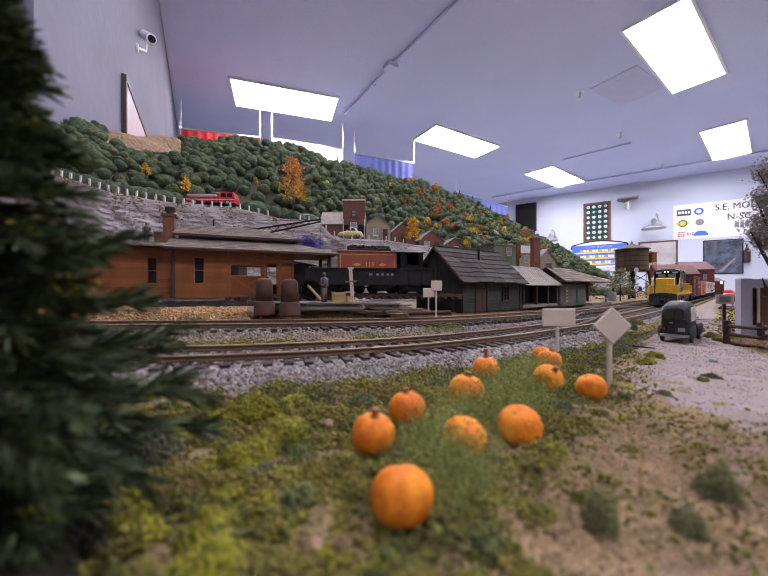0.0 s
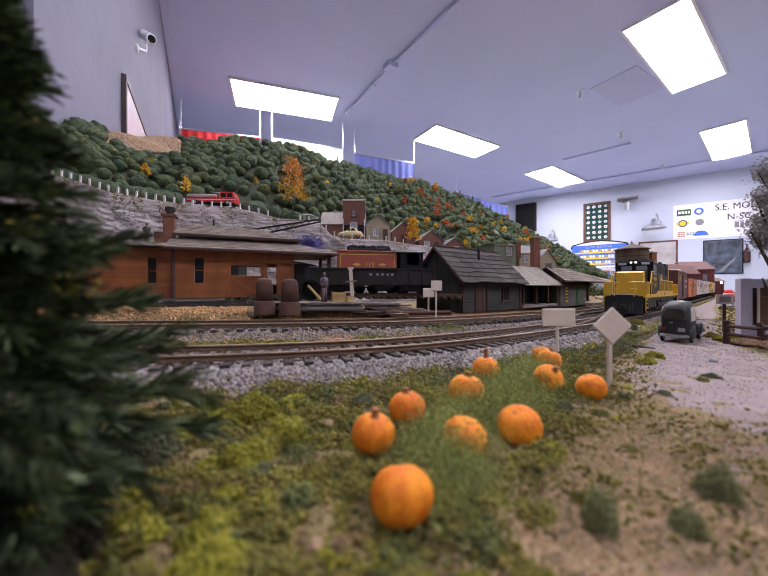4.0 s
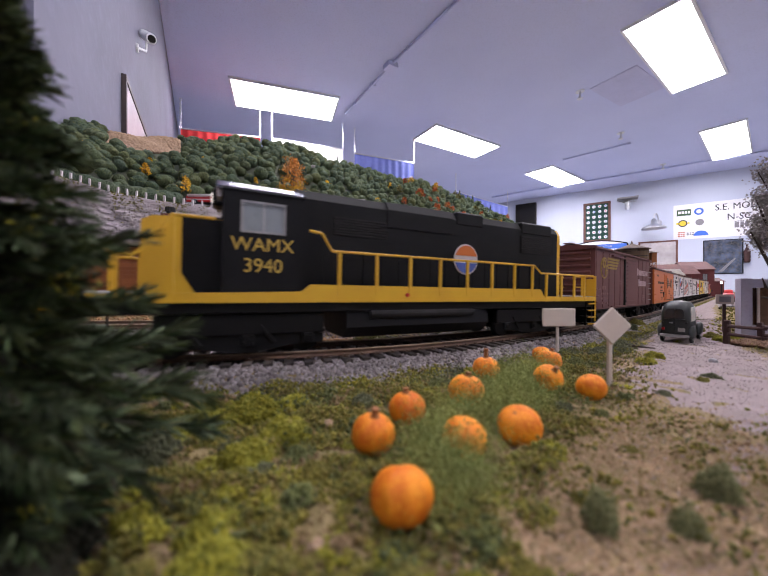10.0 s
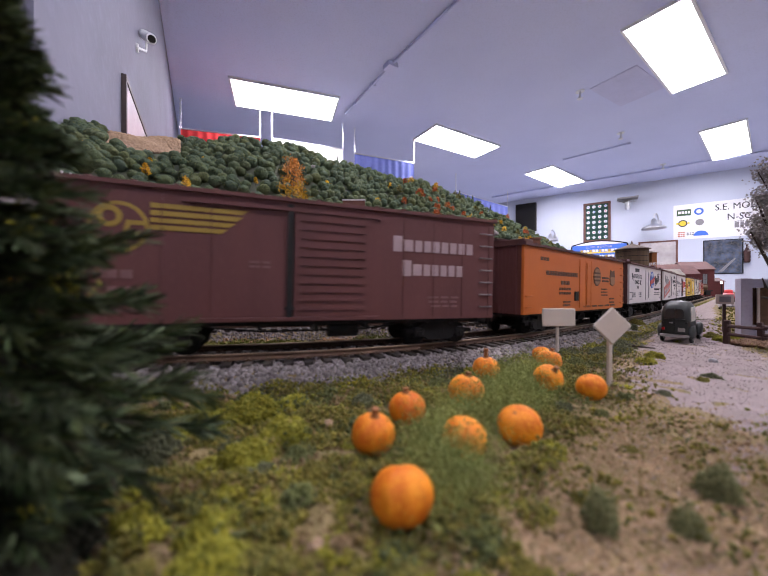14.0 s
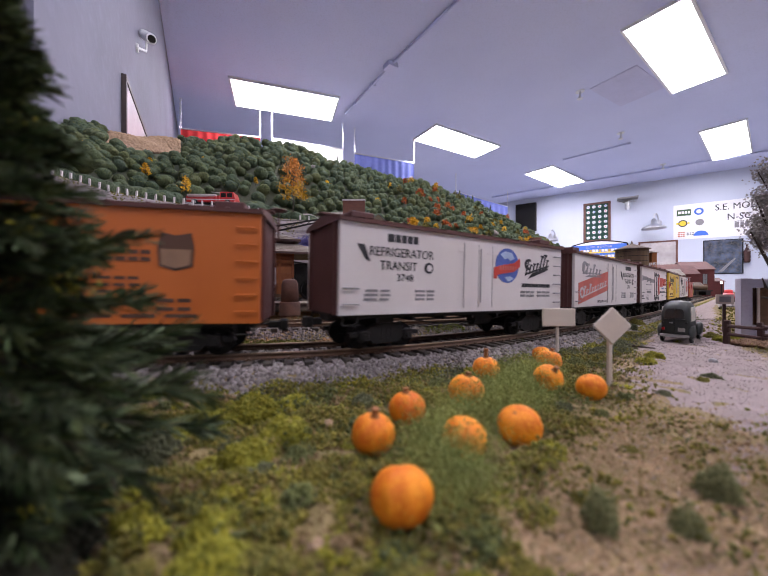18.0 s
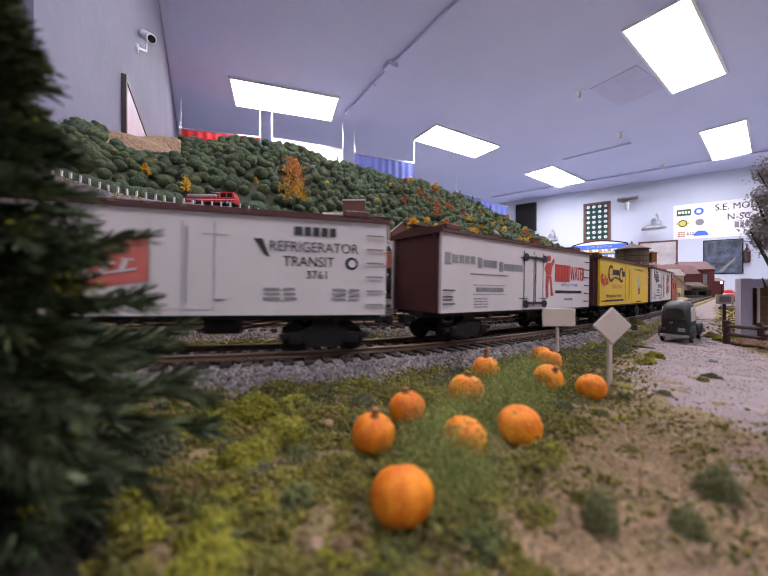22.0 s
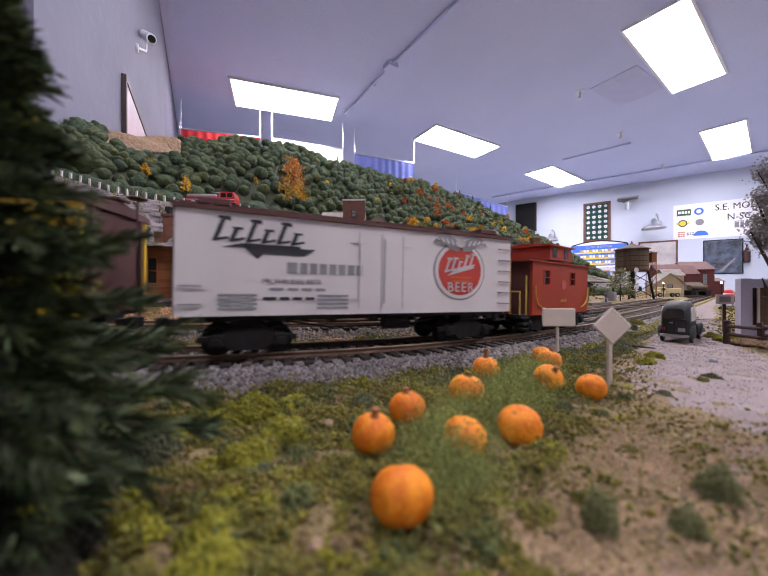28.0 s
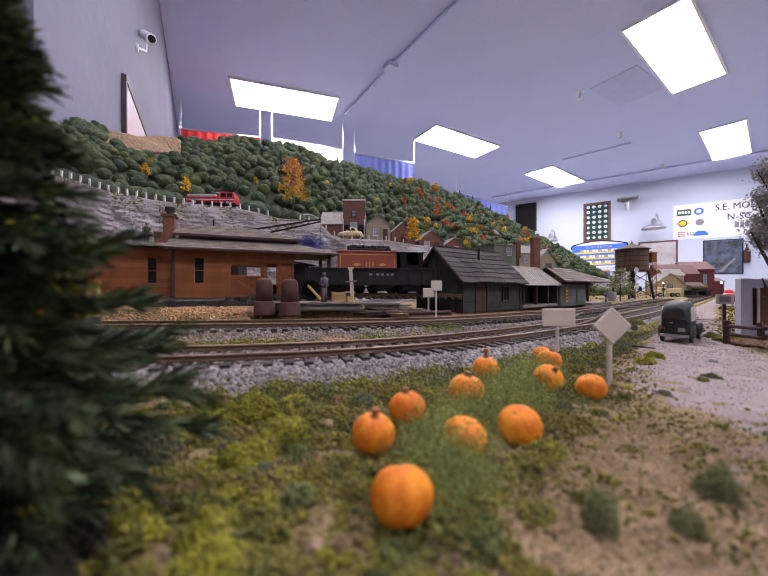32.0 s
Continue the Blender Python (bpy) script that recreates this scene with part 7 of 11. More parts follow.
# small depot with canopy
M["depot"] = mat("grey_depot_paint", (0.115, 0.105, 0.10), (0.08, 0.074, 0.07), 0.75, 90, 1000, 0.3, obrand=0.15)
M["depot_green"] = mat("green_door_paint", (0.05, 0.12, 0.055), (0.04, 0.09, 0.045), 0.6, 90, 1000, 0.1)
dp = thing("depot", pose(*along(0.199), 0.0077, 0, 0, 36), "small grey depot with a hipped roof and green door", "building")
part("wall", boxed(0, 0.076, 0.001, 0.045, 0, 0.0345), M["depot"], dp)
boards(dp, 0, 0.076, 0.001, 0, 0.0345, 0.0034, ((0.046, 0.062, 0, 0.0250),), M["depot"])
gd = part("door", boxed(0.0465, 0.0615, -0.0002, 0.0008, 0.0005, 0.0250), M["depot_green"], dp, "green panelled door")
part("door_panel", boxed(0.0480, 0.0600, -0.0008, -0.0003, 0.0030, 0.0120), M["depot_green"], gd)
part("door_panel", boxed(0.0480, 0.0600, -0.0008, -0.0003, 0.0140, 0.0235), M["depot_green"], gd)
sgn = part("notice_board", boxed(0.0125, 0.0180, -0.0014, -0.0002, 0.0060, 0.0260), M["ink_gold"], dp, "yellow notice board")
for i in range(4):
    part("print_bar", boxed(0.0132, 0.0173, -0.0018, -0.0015, 0.0085 + i * 0.0044, 0.0110 + i * 0.0044), M["ink"], sgn)
rf = bmesh.new()
slab(rf, ((-0.008, -0.010, 0.0345), (0.148, -0.010, 0.0345), (0.070, 0.023, 0.0545), (0.006, 0.023, 0.0545)), 0.0010)
slab(rf, ((0.148, -0.010, 0.0345), (0.148, 0.055, 0.0345), (0.0701, 0.0231, 0.0545), (0.070, 0.023, 0.0545)), 0.0010)
slab(rf, ((0.148, 0.055, 0.0345), (-0.008, 0.055, 0.0345), (0.006, 0.0231, 0.0545), (0.070, 0.0231, 0.0545)), 0.0010)
rfo = part("roof", rf, M["shingle"], dp)
courses(rfo, (-0.008, -0.010, 0.0345), (0.148, -0.010, 0.0345), (0.070, 0.023, 0.0545), (0.006, 0.023, 0.0545), 6, 9, 0.0005, M["shingle"], "shingle", 0.0006)
for i in range(9):
    part("eave_bracket", boxed(0.004 + i * 0.0088, 0.0055 + i * 0.0088, -0.0065, -0.0002, 0.0300, 0.0333), M["wood_trim"], dp)
for x in (0.100, 0.136):
    cp_ = part("canopy_post", boxed(x, x + 0.003, 0.020, 0.023, 0, 0.0400), M["wood_trim"], dp)
    for o in (-1, 1):
        part("bracket", rod(bmesh.new(), (x + 0.0015, 0.0215, 0.022), (x + 0.0015 + o * 0.012, 0.0215, 0.0335), 0.0009, seg=6), M["wood_trim"], cp_)
part("platform", boxed(0.078, 0.150, -0.008, 0.050, -0.0010, 0.0030), M["grey_wood"], dp)
part("roof_vent", boxed(0.012, 0.020, 0.018, 0.026, 0.0530, 0.0600), M["grey_wood"], dp)


# rolling stock standing on the siding behind the stations
sd = thing("siding_track", pose(0, 0, 0), "siding track with dark ties behind the stations", "railway track", "tracks")
gon_m = pose(0.000, 0.3070, 0.0272, 0, 0, 8)
for o in (-GAUGE, GAUGE):
    part("rail", boxed(-0.14, 0.075, o - 0.0005, o + 0.0005, -0.0025, 0), M["rail"], sd, m=gon_m)
for i in range(30):
    part("tie", boxed(-0.138 + i * 0.0071, -0.1348 + i * 0.0071, -0.0155, 0.0155, -0.0046, -0.0026), M["tie"], sd, m=gon_m)
gon = thing("gondola_car", pose(0.000, 0.3070, 0.0272, 0, 0, 8) @ pose(-0.002, 0, 0), "black steel gondola wagon on the siding", "train car")
for o in (-1, 1):
    y0, y1 = sorted((o * 0.0175, o * 0.0163))
    part("side_panel", boxed(-0.070, 0.048, y0, y1, 0.0085, 0.0225), M["soot"], gon)
    for i in range(11):
        x = -0.068 + i * 0.0114
        y0, y1 = sorted((o * 0.0176, o * 0.0186))
        part("side_rib", boxed(x, x + 0.0014, y0, y1, 0.0088, 0.0222), M["soot"], gon)
    y0, y1 = sorted((o * 0.0176, o * 0.0190))
    part("top_rail", boxed(-0.0705, 0.0485, y0, y1, 0.0222, 0.0234), M["soot"], gon)
for x in (-0.070, 0.0470):
    part("end_panel", boxed(x, x + 0.001, -0.0162, 0.0162, 0.0085, 0.0225), M["soot"], gon)
part("floor", boxed(-0.069, 0.047, -0.0162, 0.0162, 0.0080, 0.0095), M["soot"], gon)
bars(gon, -0.014, 0.008, 0.0185, 1, 0.0018, 0.001, M["ink_grey"], y=-0.0181, pieces=5, gap_part=0.5)
wheel_count = len(wheelsets)
truck(gon, -0.050)
truck(gon, 0.030)
part("coal_load", boxed(-0.068, 0.046, -0.0160, 0.0160, 0.0096, 0.0200, 0.002), M["soot"], gon)
del wheelsets[wheel_count:]

sdm = pose(0.000, 0.3560, 0.0272, 0, 0, 10)
sd2 = thing("siding_track", pose(0, 0, 0), "siding track behind the gondola", "railway track", "tracks")
for o in (-GAUGE, GAUGE):
    part("rail", boxed(-0.14, 0.10, o - 0.0005, o + 0.0005, -0.0025, 0), M["rail"], sd2, m=sdm)
for i in range(33):
    part("tie", boxed(-0.138 + i * 0.0071, -0.1348 + i * 0.0071, -0.0155, 0.0155, -0.0046, -0.0026), M["tie"], sd2, m=sdm)
M["tender_red"] = mat("tender_red", (0.30, 0.065, 0.035), (0.25, 0.05, 0.03), 0.6, 60, 900, 0.1)
tn = thing("tender", sdm @ pose(-0.020, 0, 0), "dull red steam engine tender with gold striping", "train car")
part("tank", boxed(-0.031, 0.031, -0.0155, 0.0155, 0.0140, 0.0430, 0.0008), M["tender_red"], tn)
part("tank_flare", boxed(-0.0318, 0.0318, -0.0163, 0.0163, 0.0430, 0.0446, 0.0004), M["tender_red"], tn)
part("coal_bed", boxed(-0.0205, 0.026, -0.012, 0.012, 0.0446, 0.0480, 0.001), M["soot"], tn)
tagged(strewn("coal", RNG.uniform((-0.019, -0.011, 0.0475), (0.0245, 0.011, 0.0500), (260, 3)), 0.0017, ICO1, M["soot"], parent=tn), kind="stuff")
part("frame", boxed(-0.034, 0.034, -0.0145, 0.0145, 0.0105, 0.0139), M["soot"], tn)
lettering("119", 0.0072, M["ink_gold"], tn, 0.002, -0.0157, 0.0300)
for x0, x1 in ((-0.016, -0.007), (0.011, 0.020)):
    part("scroll", prism(bmesh.new(), [(x0, 0.0300), ((x0 + x1) / 2, 0.0283), (x1, 0.0300), ((x0 + x1) / 2, 0.0317)], 1, -0.0159, -0.0156), M["ink_gold"], tn)
for a, b, c, d in ((-0.0285, 0.0285, 0.0195, 0.0201), (-0.0285, 0.0285, 0.0402, 0.0408), (-0.0285, -0.0279, 0.0202, 0.0401), (0.0279, 0.0285, 0.0202, 0.0401)):
    part("gold_stripe", boxed(a, b, -0.0158, -0.0156, c, d), M["ink_gold"], tn)
truck(tn, -0.018)
truck(tn, 0.018)
del wheelsets[wheel_count:]
sl_ = thing("steam_locomotive", sdm @ pose(0.034, 0, 0), "black steam locomotive standing behind its tender", "locomotive")
part("cab_wall", box(box(boxed(-0.019, 0.006, -0.0165, -0.0155, 0.0120, 0.0300), -0.019, -0.012, -0.0165, -0.0155, 0.0300, 0.0430), 0.001, 0.006, -0.0165, -0.0155, 0.0300, 0.0430), M["black"], sl_)
part("cab_wall", boxed(-0.019, 0.006, 0.0155, 0.0165, 0.0120, 0.0430), M["black"], sl_)
part("cab_front", boxed(0.005, 0.006, -0.0154, 0.0154, 0.0120, 0.0430), M["black"], sl_)
part("cab_roof", prism(bmesh.new(), [(-0.0185, 0.0430), (-0.0185, 0.0437), (-0.008, 0.0470), (0.008, 0.0470), (0.0185, 0.0437), (0.0185, 0.0430)], 0, -0.024, 0.008), M["black"], sl_)
part("boiler", rod(bmesh.new(), (0.0061, 0, 0.0270), (0.078, 0, 0.0270), 0.0108, 0.0100, 24), M["black"], sl_, smooth=False)
part("running_board", boxed(0.0062, 0.075, -0.0150, 0.0150, 0.0170, 0.0180), M["black"], sl_)
for x in (0.018, 0.036, 0.054):
    for o in (-1, 1):
        part("driving_wheel", lathe(bmesh.new(), [(0.0082, -0.0012), (0.0082, 0.0012), (0.0066, 0.0012), (0.0066, -0.0012)], 24, pose(x, o * 0.0090, 0.0082, 90, 0, 0)), M["rust"], sl_)
part("smoke_stack", rod(bmesh.new(), (0.070, 0, 0.036), (0.070, 0, 0.0450), 0.0028, 0.0034, 14), M["black"], sl_)
for x in (0.030, 0.048):
    part("dome", lathe(bmesh.new(), [(0.0050, 0.036), (0.0050, 0.0400), (0.0036, 0.0425), (0.0010, 0.0435)], 16, Matrix.Translation((x, 0, 0))), M["black"], sl_)
part("frame", boxed(-0.020, 0.076, -0.006, 0.006, 0.0070, 0.0120), M["black"], sl_)

# crane behind the station roof
cr = thing("crane", pose(-0.172, 0.420, 0.0235), "dark latticed crane boom behind the station", "crane")
part("cab", boxed(-0.045, -0.012, -0.013, 0.013, 0.006, 0.076, 0.001), M["soot"], cr)
part("base", boxed(-0.055, 0.0, -0.015, 0.015, 0, 0.006), M["soot"], cr)
p0, p1 = Vector((-0.022, -0.016, 0.0730)), Vector((0.0936, -0.020, 0.0931))
for oy in (-0.003, 0.003):
    for oz in (-0.0025, 0.0025):
        part("boom_chord", rod(bmesh.new(), p0 + Vector((0, oy, oz * 2)), p1 + Vector((0, oy * 0.5, oz * 0.6)), 0.0006, seg=6), M["soot"], cr)
for i in range(12):
    a, b = p0.lerp(p1, i / 12), p0.lerp(p1, (i + 1) / 12)
    k0, k1 = 1 - 0.5 * i / 12, 1 - 0.5 * (i + 1) / 12
    sgn_ = 1 if i % 2 else -1
    part("lattice_bar", rod(bmesh.new(), a + Vector((0, -0.003 * k0, sgn_ * 0.0045 * k0)), b + Vector((0, -0.003 * k1, -sgn_ * 0.0045 * k1)), 0.00045, seg=5), M["soot"], cr)
part("hoist_line", rod(bmesh.new(), p1, p1 + Vector((0, 0, -0.050)), 0.0003, seg=5), M["soot"], cr)
part("hook_block", boxed(p1.x - 0.0015, p1.x + 0.0015, p1.y - 0.0012, p1.y + 0.0012, p1.z - 0.054, p1.z - 0.050), M["soot"], cr)
part("stay_line", rod(bmesh.new(), p1, (-0.050, 0, 0.0980), 0.0003, seg=5), M["soot"], cr)
part("stay_mast", rod(bmesh.new(), (-0.050, 0, 0.0), (-0.050, 0, 0.0985), 0.0010, seg=6), M["soot"], cr)


# ---- the small town on the terrace ----
def house(name, x, y, z, w, d, eave, ridge, turn, wall_mat, roof_mat, label, gable=True, wins=((0.25, 0.45),), doorx=None, frame_mat="ink_white"):
    """A gabled house whose front looks towards -y; gable: the gable end is its front."""
    t = thing(name, pose(x, y, z, 0, 0, turn), label, "house", "houses of the small town")
    o = 0.0035
    rb = bmesh.new()
    if gable:
        prism(bm_ := bmesh.new(), [(-w / 2, -0.012), (w / 2, -0.012), (w / 2, eave), (0, ridge), (-w / 2, eave)], 1, 0, d)
        sl = (ridge - eave) / (w / 2)
        for s in (-1, 1):
            a, b = (s * (w / 2 + o), -o, eave - o * sl), (s * (w / 2 + o), d + o, eave - o * sl)
            slab(rb, (a, b, (s * 0.0001, d + o, ridge + 0.0012), (s * 0.0001, -o, ridge + 0.0012)), 0.0012)
    else:
        prism(bm_ := bmesh.new(), [(0, -0.012), (d, -0.012), (d, eave), (d / 2, ridge), (0, eave)], 0, -w / 2, w / 2)
        sl = (ridge - eave) / (d / 2)
        slab(rb, ((-w / 2 - o, -o, eave - o * sl), (w / 2 + o, -o, eave - o * sl), (w / 2 + o, d / 2, ridge + 0.0012), (-w / 2 - o, d / 2, ridge + 0.0012)), 0.0012)
        slab(rb, ((w / 2 + o, d + o, eave - o * sl), (-w / 2 - o, d + o, eave - o * sl), (-w / 2 - o, d / 2 + 0.0002, ridge + 0.0012), (w / 2 + o, d / 2 + 0.0002, ridge + 0.0012)), 0.0012)
    part("wall", bm_, wall_mat, t)
    part("roof", rb, roof_mat, t)
    for u0, u1 in wins:
        window(t, -w / 2 + u0 * w, -w / 2 + u1 * w, -0.0004, eave * 0.35, eave * 0.80, M[frame_mat], 2, 2, glass="glass")
    if doorx:
        part("door", boxed(-w / 2 + doorx * w, -w / 2 + (doorx + 0.2) * w, -0.0009, -0.0001, 0.0005, eave * 0.78), M["wood_trim"], t)
    return t


M["tan_house"] = mat("tan_clapboard", (0.27, 0.22, 0.15), (0.21, 0.17, 0.115), 0.8, 40, 400, 0.3, stretch=(0.2, 0.2, 3))
M["grey_roof"] = mat("grey_house_roof", (0.19, 0.18, 0.18), (0.14, 0.13, 0.13), 0.85, 60, 700, 0.5)
M["town_brick"] = mat("town_brick", (0.16, 0.066, 0.046), (0.115, 0.050, 0.038), 0.85, 60, 900, 0.5, stretch=(1, 1, 3))
# brick store with a false front
bs = thing("brick_store", pose(-0.058, 0.620, 0.1300), "narrow two-storey red brick store with a pale cornice", "store", "houses of the small town")
part("front_wall", boxed(-0.0212, 0.0212, 0, 0.004, -0.012, 0.0705), M["town_brick"], bs)
part("cornice", boxed(-0.0222, 0.0222, -0.0015, 0.0045, 0.0706, 0.0735, 0.0003), M["ink_white"], bs)
part("rear_wall", boxed(-0.0205, 0.0205, 0.0041, 0.045, -0.012, 0.0550), M["town_brick"], bs)
window(bs, -0.0035, 0.0035, -0.0002, 0.0400, 0.0520, M["wood_trim"], 1, 2)
window(bs, -0.0060, 0.0055, -0.0002, 0.0120, 0.0280, M["ink_white"], 1, 2)
part("shop_front", boxed(-0.0190, -0.0080, -0.0012, -0.0001, 0.0020, 0.0240), M["black"], bs)
part("shop_front", boxed(0.0080, 0.0190, -0.0012, -0.0001, 0.0020, 0.0240), M["black"], bs)
for x in (-0.0212, 0.0195):
    part("pilaster", boxed(x, x + 0.0020, -0.0018, -0.0001, -0.005, 0.0350), M["ink_white"], bs)
house("house", -0.100, 0.625, 0.1300, 0.042, 0.050, 0.030, 0.0540, 0, M["town_brick"], M["tin_roof"], "brick lean-to store wing with a pale roof", gable=False, wins=())
house("house", -0.011, 0.625, 0.1240, 0.048, 0.050, 0.030, 0.0520, 10, M["tan_house"], M["grey_roof"], "tan clapboard house with a grey gable roof", wins=((0.30, 0.48),), doorx=0.68)
house("house", 0.042, 0.685, 0.1240, 0.052, 0.050, 0.028, 0.0490, 14, M["town_brick"], M["grey_roof"], "red brick house with a grey gable roof", wins=(), doorx=0.4)
house("house", 0.110, 0.745, 0.1240, 0.060, 0.050, 0.020, 0.0420, 14, M["town_brick"], M["grey_roof"], "red brick cottage with a dark gable roof", wins=((0.2, 0.4),), doorx=0.6)
house("house", 0.181, 0.830, 0.1270, 0.056, 0.050, 0.016, 0.0350, 14, M["town_brick"], M["grey_roof"], "low red brick cottage with a grey roof", wins=((0.5, 0.7),))
M["green_house"] = mat("green_clapboard", (0.13, 0.15, 0.11), (0.10, 0.115, 0.085), 0.8, 60, 700, 0.3)
house("house", 0.275, 0.730, 0.0950, 0.060, 0.050, 0.036, 0.0390, 20, M["green_house"], M["tin_roof"], "flat grey-green house with a pale roof", gable=False, wins=((0.55, 0.75),))
house("house", 0.345, 0.760, 0.0800, 0.070, 0.060, 0.036, 0.0560, 25, M["tan_house"], M["grey_roof"], "tan house with a broad grey roof", gable=False, wins=((0.2, 0.35), (0.6, 0.75)))
house("house", 0.430, 0.850, 0.0700, 0.060, 0.060, 0.036, 0.0650, 20, M["tan_house"], M["grey_roof"], "grey gabled house at the end of the hill", wins=((0.4, 0.6),))
for cx_, cy_, cz_ in ((0.112, 0.765, 0.155), (0.300, 0.720, 0.120), (0.432, 0.870, 0.125)):
    cs = thing("house_chimney", pose(cx_, cy_, cz_), "short red brick chimney on a cottage roof", "chimney")
    part("chimney_shaft", boxed(-0.004, 0.004, -0.004, 0.004, -0.02, 0.016), M["brick"], cs)
    part("cap", boxed(-0.005, 0.005, -0.005, 0.005, 0.016, 0.0180), M["grey_wood"], cs)
bc = thing("factory_chimney", pose(0.2160, 0.460, 0.0), "tall red brick chimney behind the sheds", "chimney")
part("chimney_shaft", boxed(-0.0050, 0.0050, -0.005, 0.005, 0.004, 0.1015, 0.0003), M["brick"], bc)
part("cap", boxed(-0.0060, 0.0060, -0.006, 0.006, 0.1015, 0.1040), M["brick"], bc)
shd = thing("boiler_house", pose(0.2160, 0.475, 0.006, 0, 0, 36), "dark brick boiler house at the chimney's foot", "building")
part("wall", boxed(-0.030, 0.030, 0.006, 0.040, 0, 0.045), M["brick"], shd)
part("roof", slab(bmesh.new(), ((-0.033, 0.003, 0.046), (0.033, 0.003, 0.046), (0.033, 0.043, 0.056), (-0.033, 0.043, 0.056)), 0.0012), M["grey_roof"], shd)


# ---- trees ----
def crown_tree(name, x, y, z, h, r, material, label, n=900, leaf=0.0016, trunk=0.0012, low=0.25, bark="bark", squeeze=1.0, top=None):
    """A small tree: tapered trunk, limbs and a ragged crown of leaves in clumps."""
    t = thing(name, pose(x, y, z), label, "tree")
    bm = bmesh.new()
    rod(bm, (0, 0, -0.003), (0, 0, h * 0.8), trunk, trunk * 0.3, 7)
    tips = []
    for i in range(16):
        f = low + (0.95 - low) * i / 15
        a = i * 2.4
        reach = r * (1.05 - f * 0.75) * random.uniform(0.7, 1.1)
        tip = Vector((math.cos(a) * reach, math.sin(a) * reach, h * f + reach * 0.35))
        rod(bm, (0, 0, h * f * 0.85), tip, trunk * 0.4, trunk * 0.12, 5)
        tips.append(tip)
    part("trunk", bm, M[bark], t)
    tips.append(Vector((0, 0, h * 0.97)))
    pick = RNG.integers(0, len(tips), n)
    c = np.array([tips[i][:] for i in pick])
    c = c + RNG.normal(size=(n, 3)) * r * 0.20 * np.array([1, 1, 0.75 * squeeze])
    high = c[:, 2] + RNG.normal(size=n) * h * 0.08 > h * (0.58 if top else 9)
    for sel, mt in ((~high, material), (high, top)):
        if sel.any():
            tagged(strewn("crown", c[sel], RNG.uniform(0.5, 1.2, int(sel.sum())) * leaf, LEAF, mt, 0.15, parent=t), kind="stuff")
    return t


M["orange_leaf"] = ramp_mat("orange_foliage", [(0.72, 0.28, 0.05), (0.78, 0.36, 0.08), (0.64, 0.21, 0.03), (0.76, 0.32, 0.06)], 0.9, 2000, 0.6)


crown_tree("autumn_tree", -0.1690, 0.600, 0.170, 0.098, 0.026, M["gold_leaf"], "tall autumn tree, gold below and orange above, on the hillside", 1250, 0.0026, 0.0012, top=M["orange_leaf"])
crown_tree("yellow_tree", 0.0600, 0.660, 0.117, 0.058, 0.013, M["gold_leaf"], "slim yellow autumn tree between the houses", 1200, 0.0026, 0.0009)
for k, t, h in ((-0.60, 0.03, 0.034), (-0.72, 0.10, 0.024), (-0.71, 0.30, 0.016), (-0.91, 0.32, 0.014), (-0.55, 0.40, 0.014), (-0.39, 0.14, 0.014)):
    x, y, z = (float(v) for v in hill_point(np.array(k), np.array(t)))
    crown_tree("yellow_tree", x, y - 0.014, z, h, h * 0.28, M["gold_leaf"], "small yellow autumn sapling among the hillside trees", 220, 0.0020, 0.0006)
for k, t, h in ((-0.175, 0.40, 0.020), (0.062, 0.43, 0.024), (0.10, 0.60, 0.020), (0.13, 0.22, 0.026), (0.21, 0.55, 0.022), (0.245, 0.50, 0.022), (0.165, 0.66, 0.022), (0.25, 0.02, 0.03), (0.37, 0.42, 0.03), (0.42, 0.30, 0.03),
                (0.44, 0.65, 0.028), (0.36, 0.68, 0.026), (0.30, 0.74, 0.022), (0.50, 0.36, 0.03), (0.02, 0.66, 0.02), (-0.02, 0.30, 0.022), (0.46, 0.12, 0.03), (0.28, 0.28, 0.024)):
    x, y, z = (float(v) for v in hill_point(np.array(k), np.array(t)))
    y -= 0.010
    crown_tree("autumn_tree", x, y, z, h, h * 0.42, M["autumn"] if random.random() < 0.6 else M["gold_leaf"], "small bright autumn tree among the hillside trees", 160, 0.0030, 0.0008)


for _ in range(46):
    k, t, h = random.uniform(0.02, 0.55), random.uniform(0.05, 0.95), random.uniform(0.016, 0.030)
    x, y, z = (float(v) for v in hill_point(np.array(k), np.array(t)))
    crown_tree("autumn_tree", x, y - 0.012, z + 0.006, h, h * 0.5, random.choice((M["autumn"], M["gold_leaf"], M["weed"])), "small bright autumn tree among the hillside trees", 130, 0.0034, 0.0008)


def spruce(x, y, z, h, label="tiny dark spruce on the ridge"):
    t = thing("spruce", pose(x, y, z), label, "tree", "spruces on the ridge")
    part("trunk", rod(bmesh.new(), (0, 0, -0.004), (0, 0, h * 0.95), h * 0.025, h * 0.006, 6), M["bark"], t)
    n = 240
    f = RNG.uniform(0.08, 1.0, n)
    a = RNG.uniform(0, 6.28, n)
    rr = h * 0.24 * (1.03 - f) * RNG.uniform(0.3, 1.0, n)
    tagged(strewn("crown", np.stack([rr * np.cos(a), rr * np.sin(a), f * h], 1), h * 0.055, LEAF, M["puff"], 0.2, parent=t), kind="stuff")


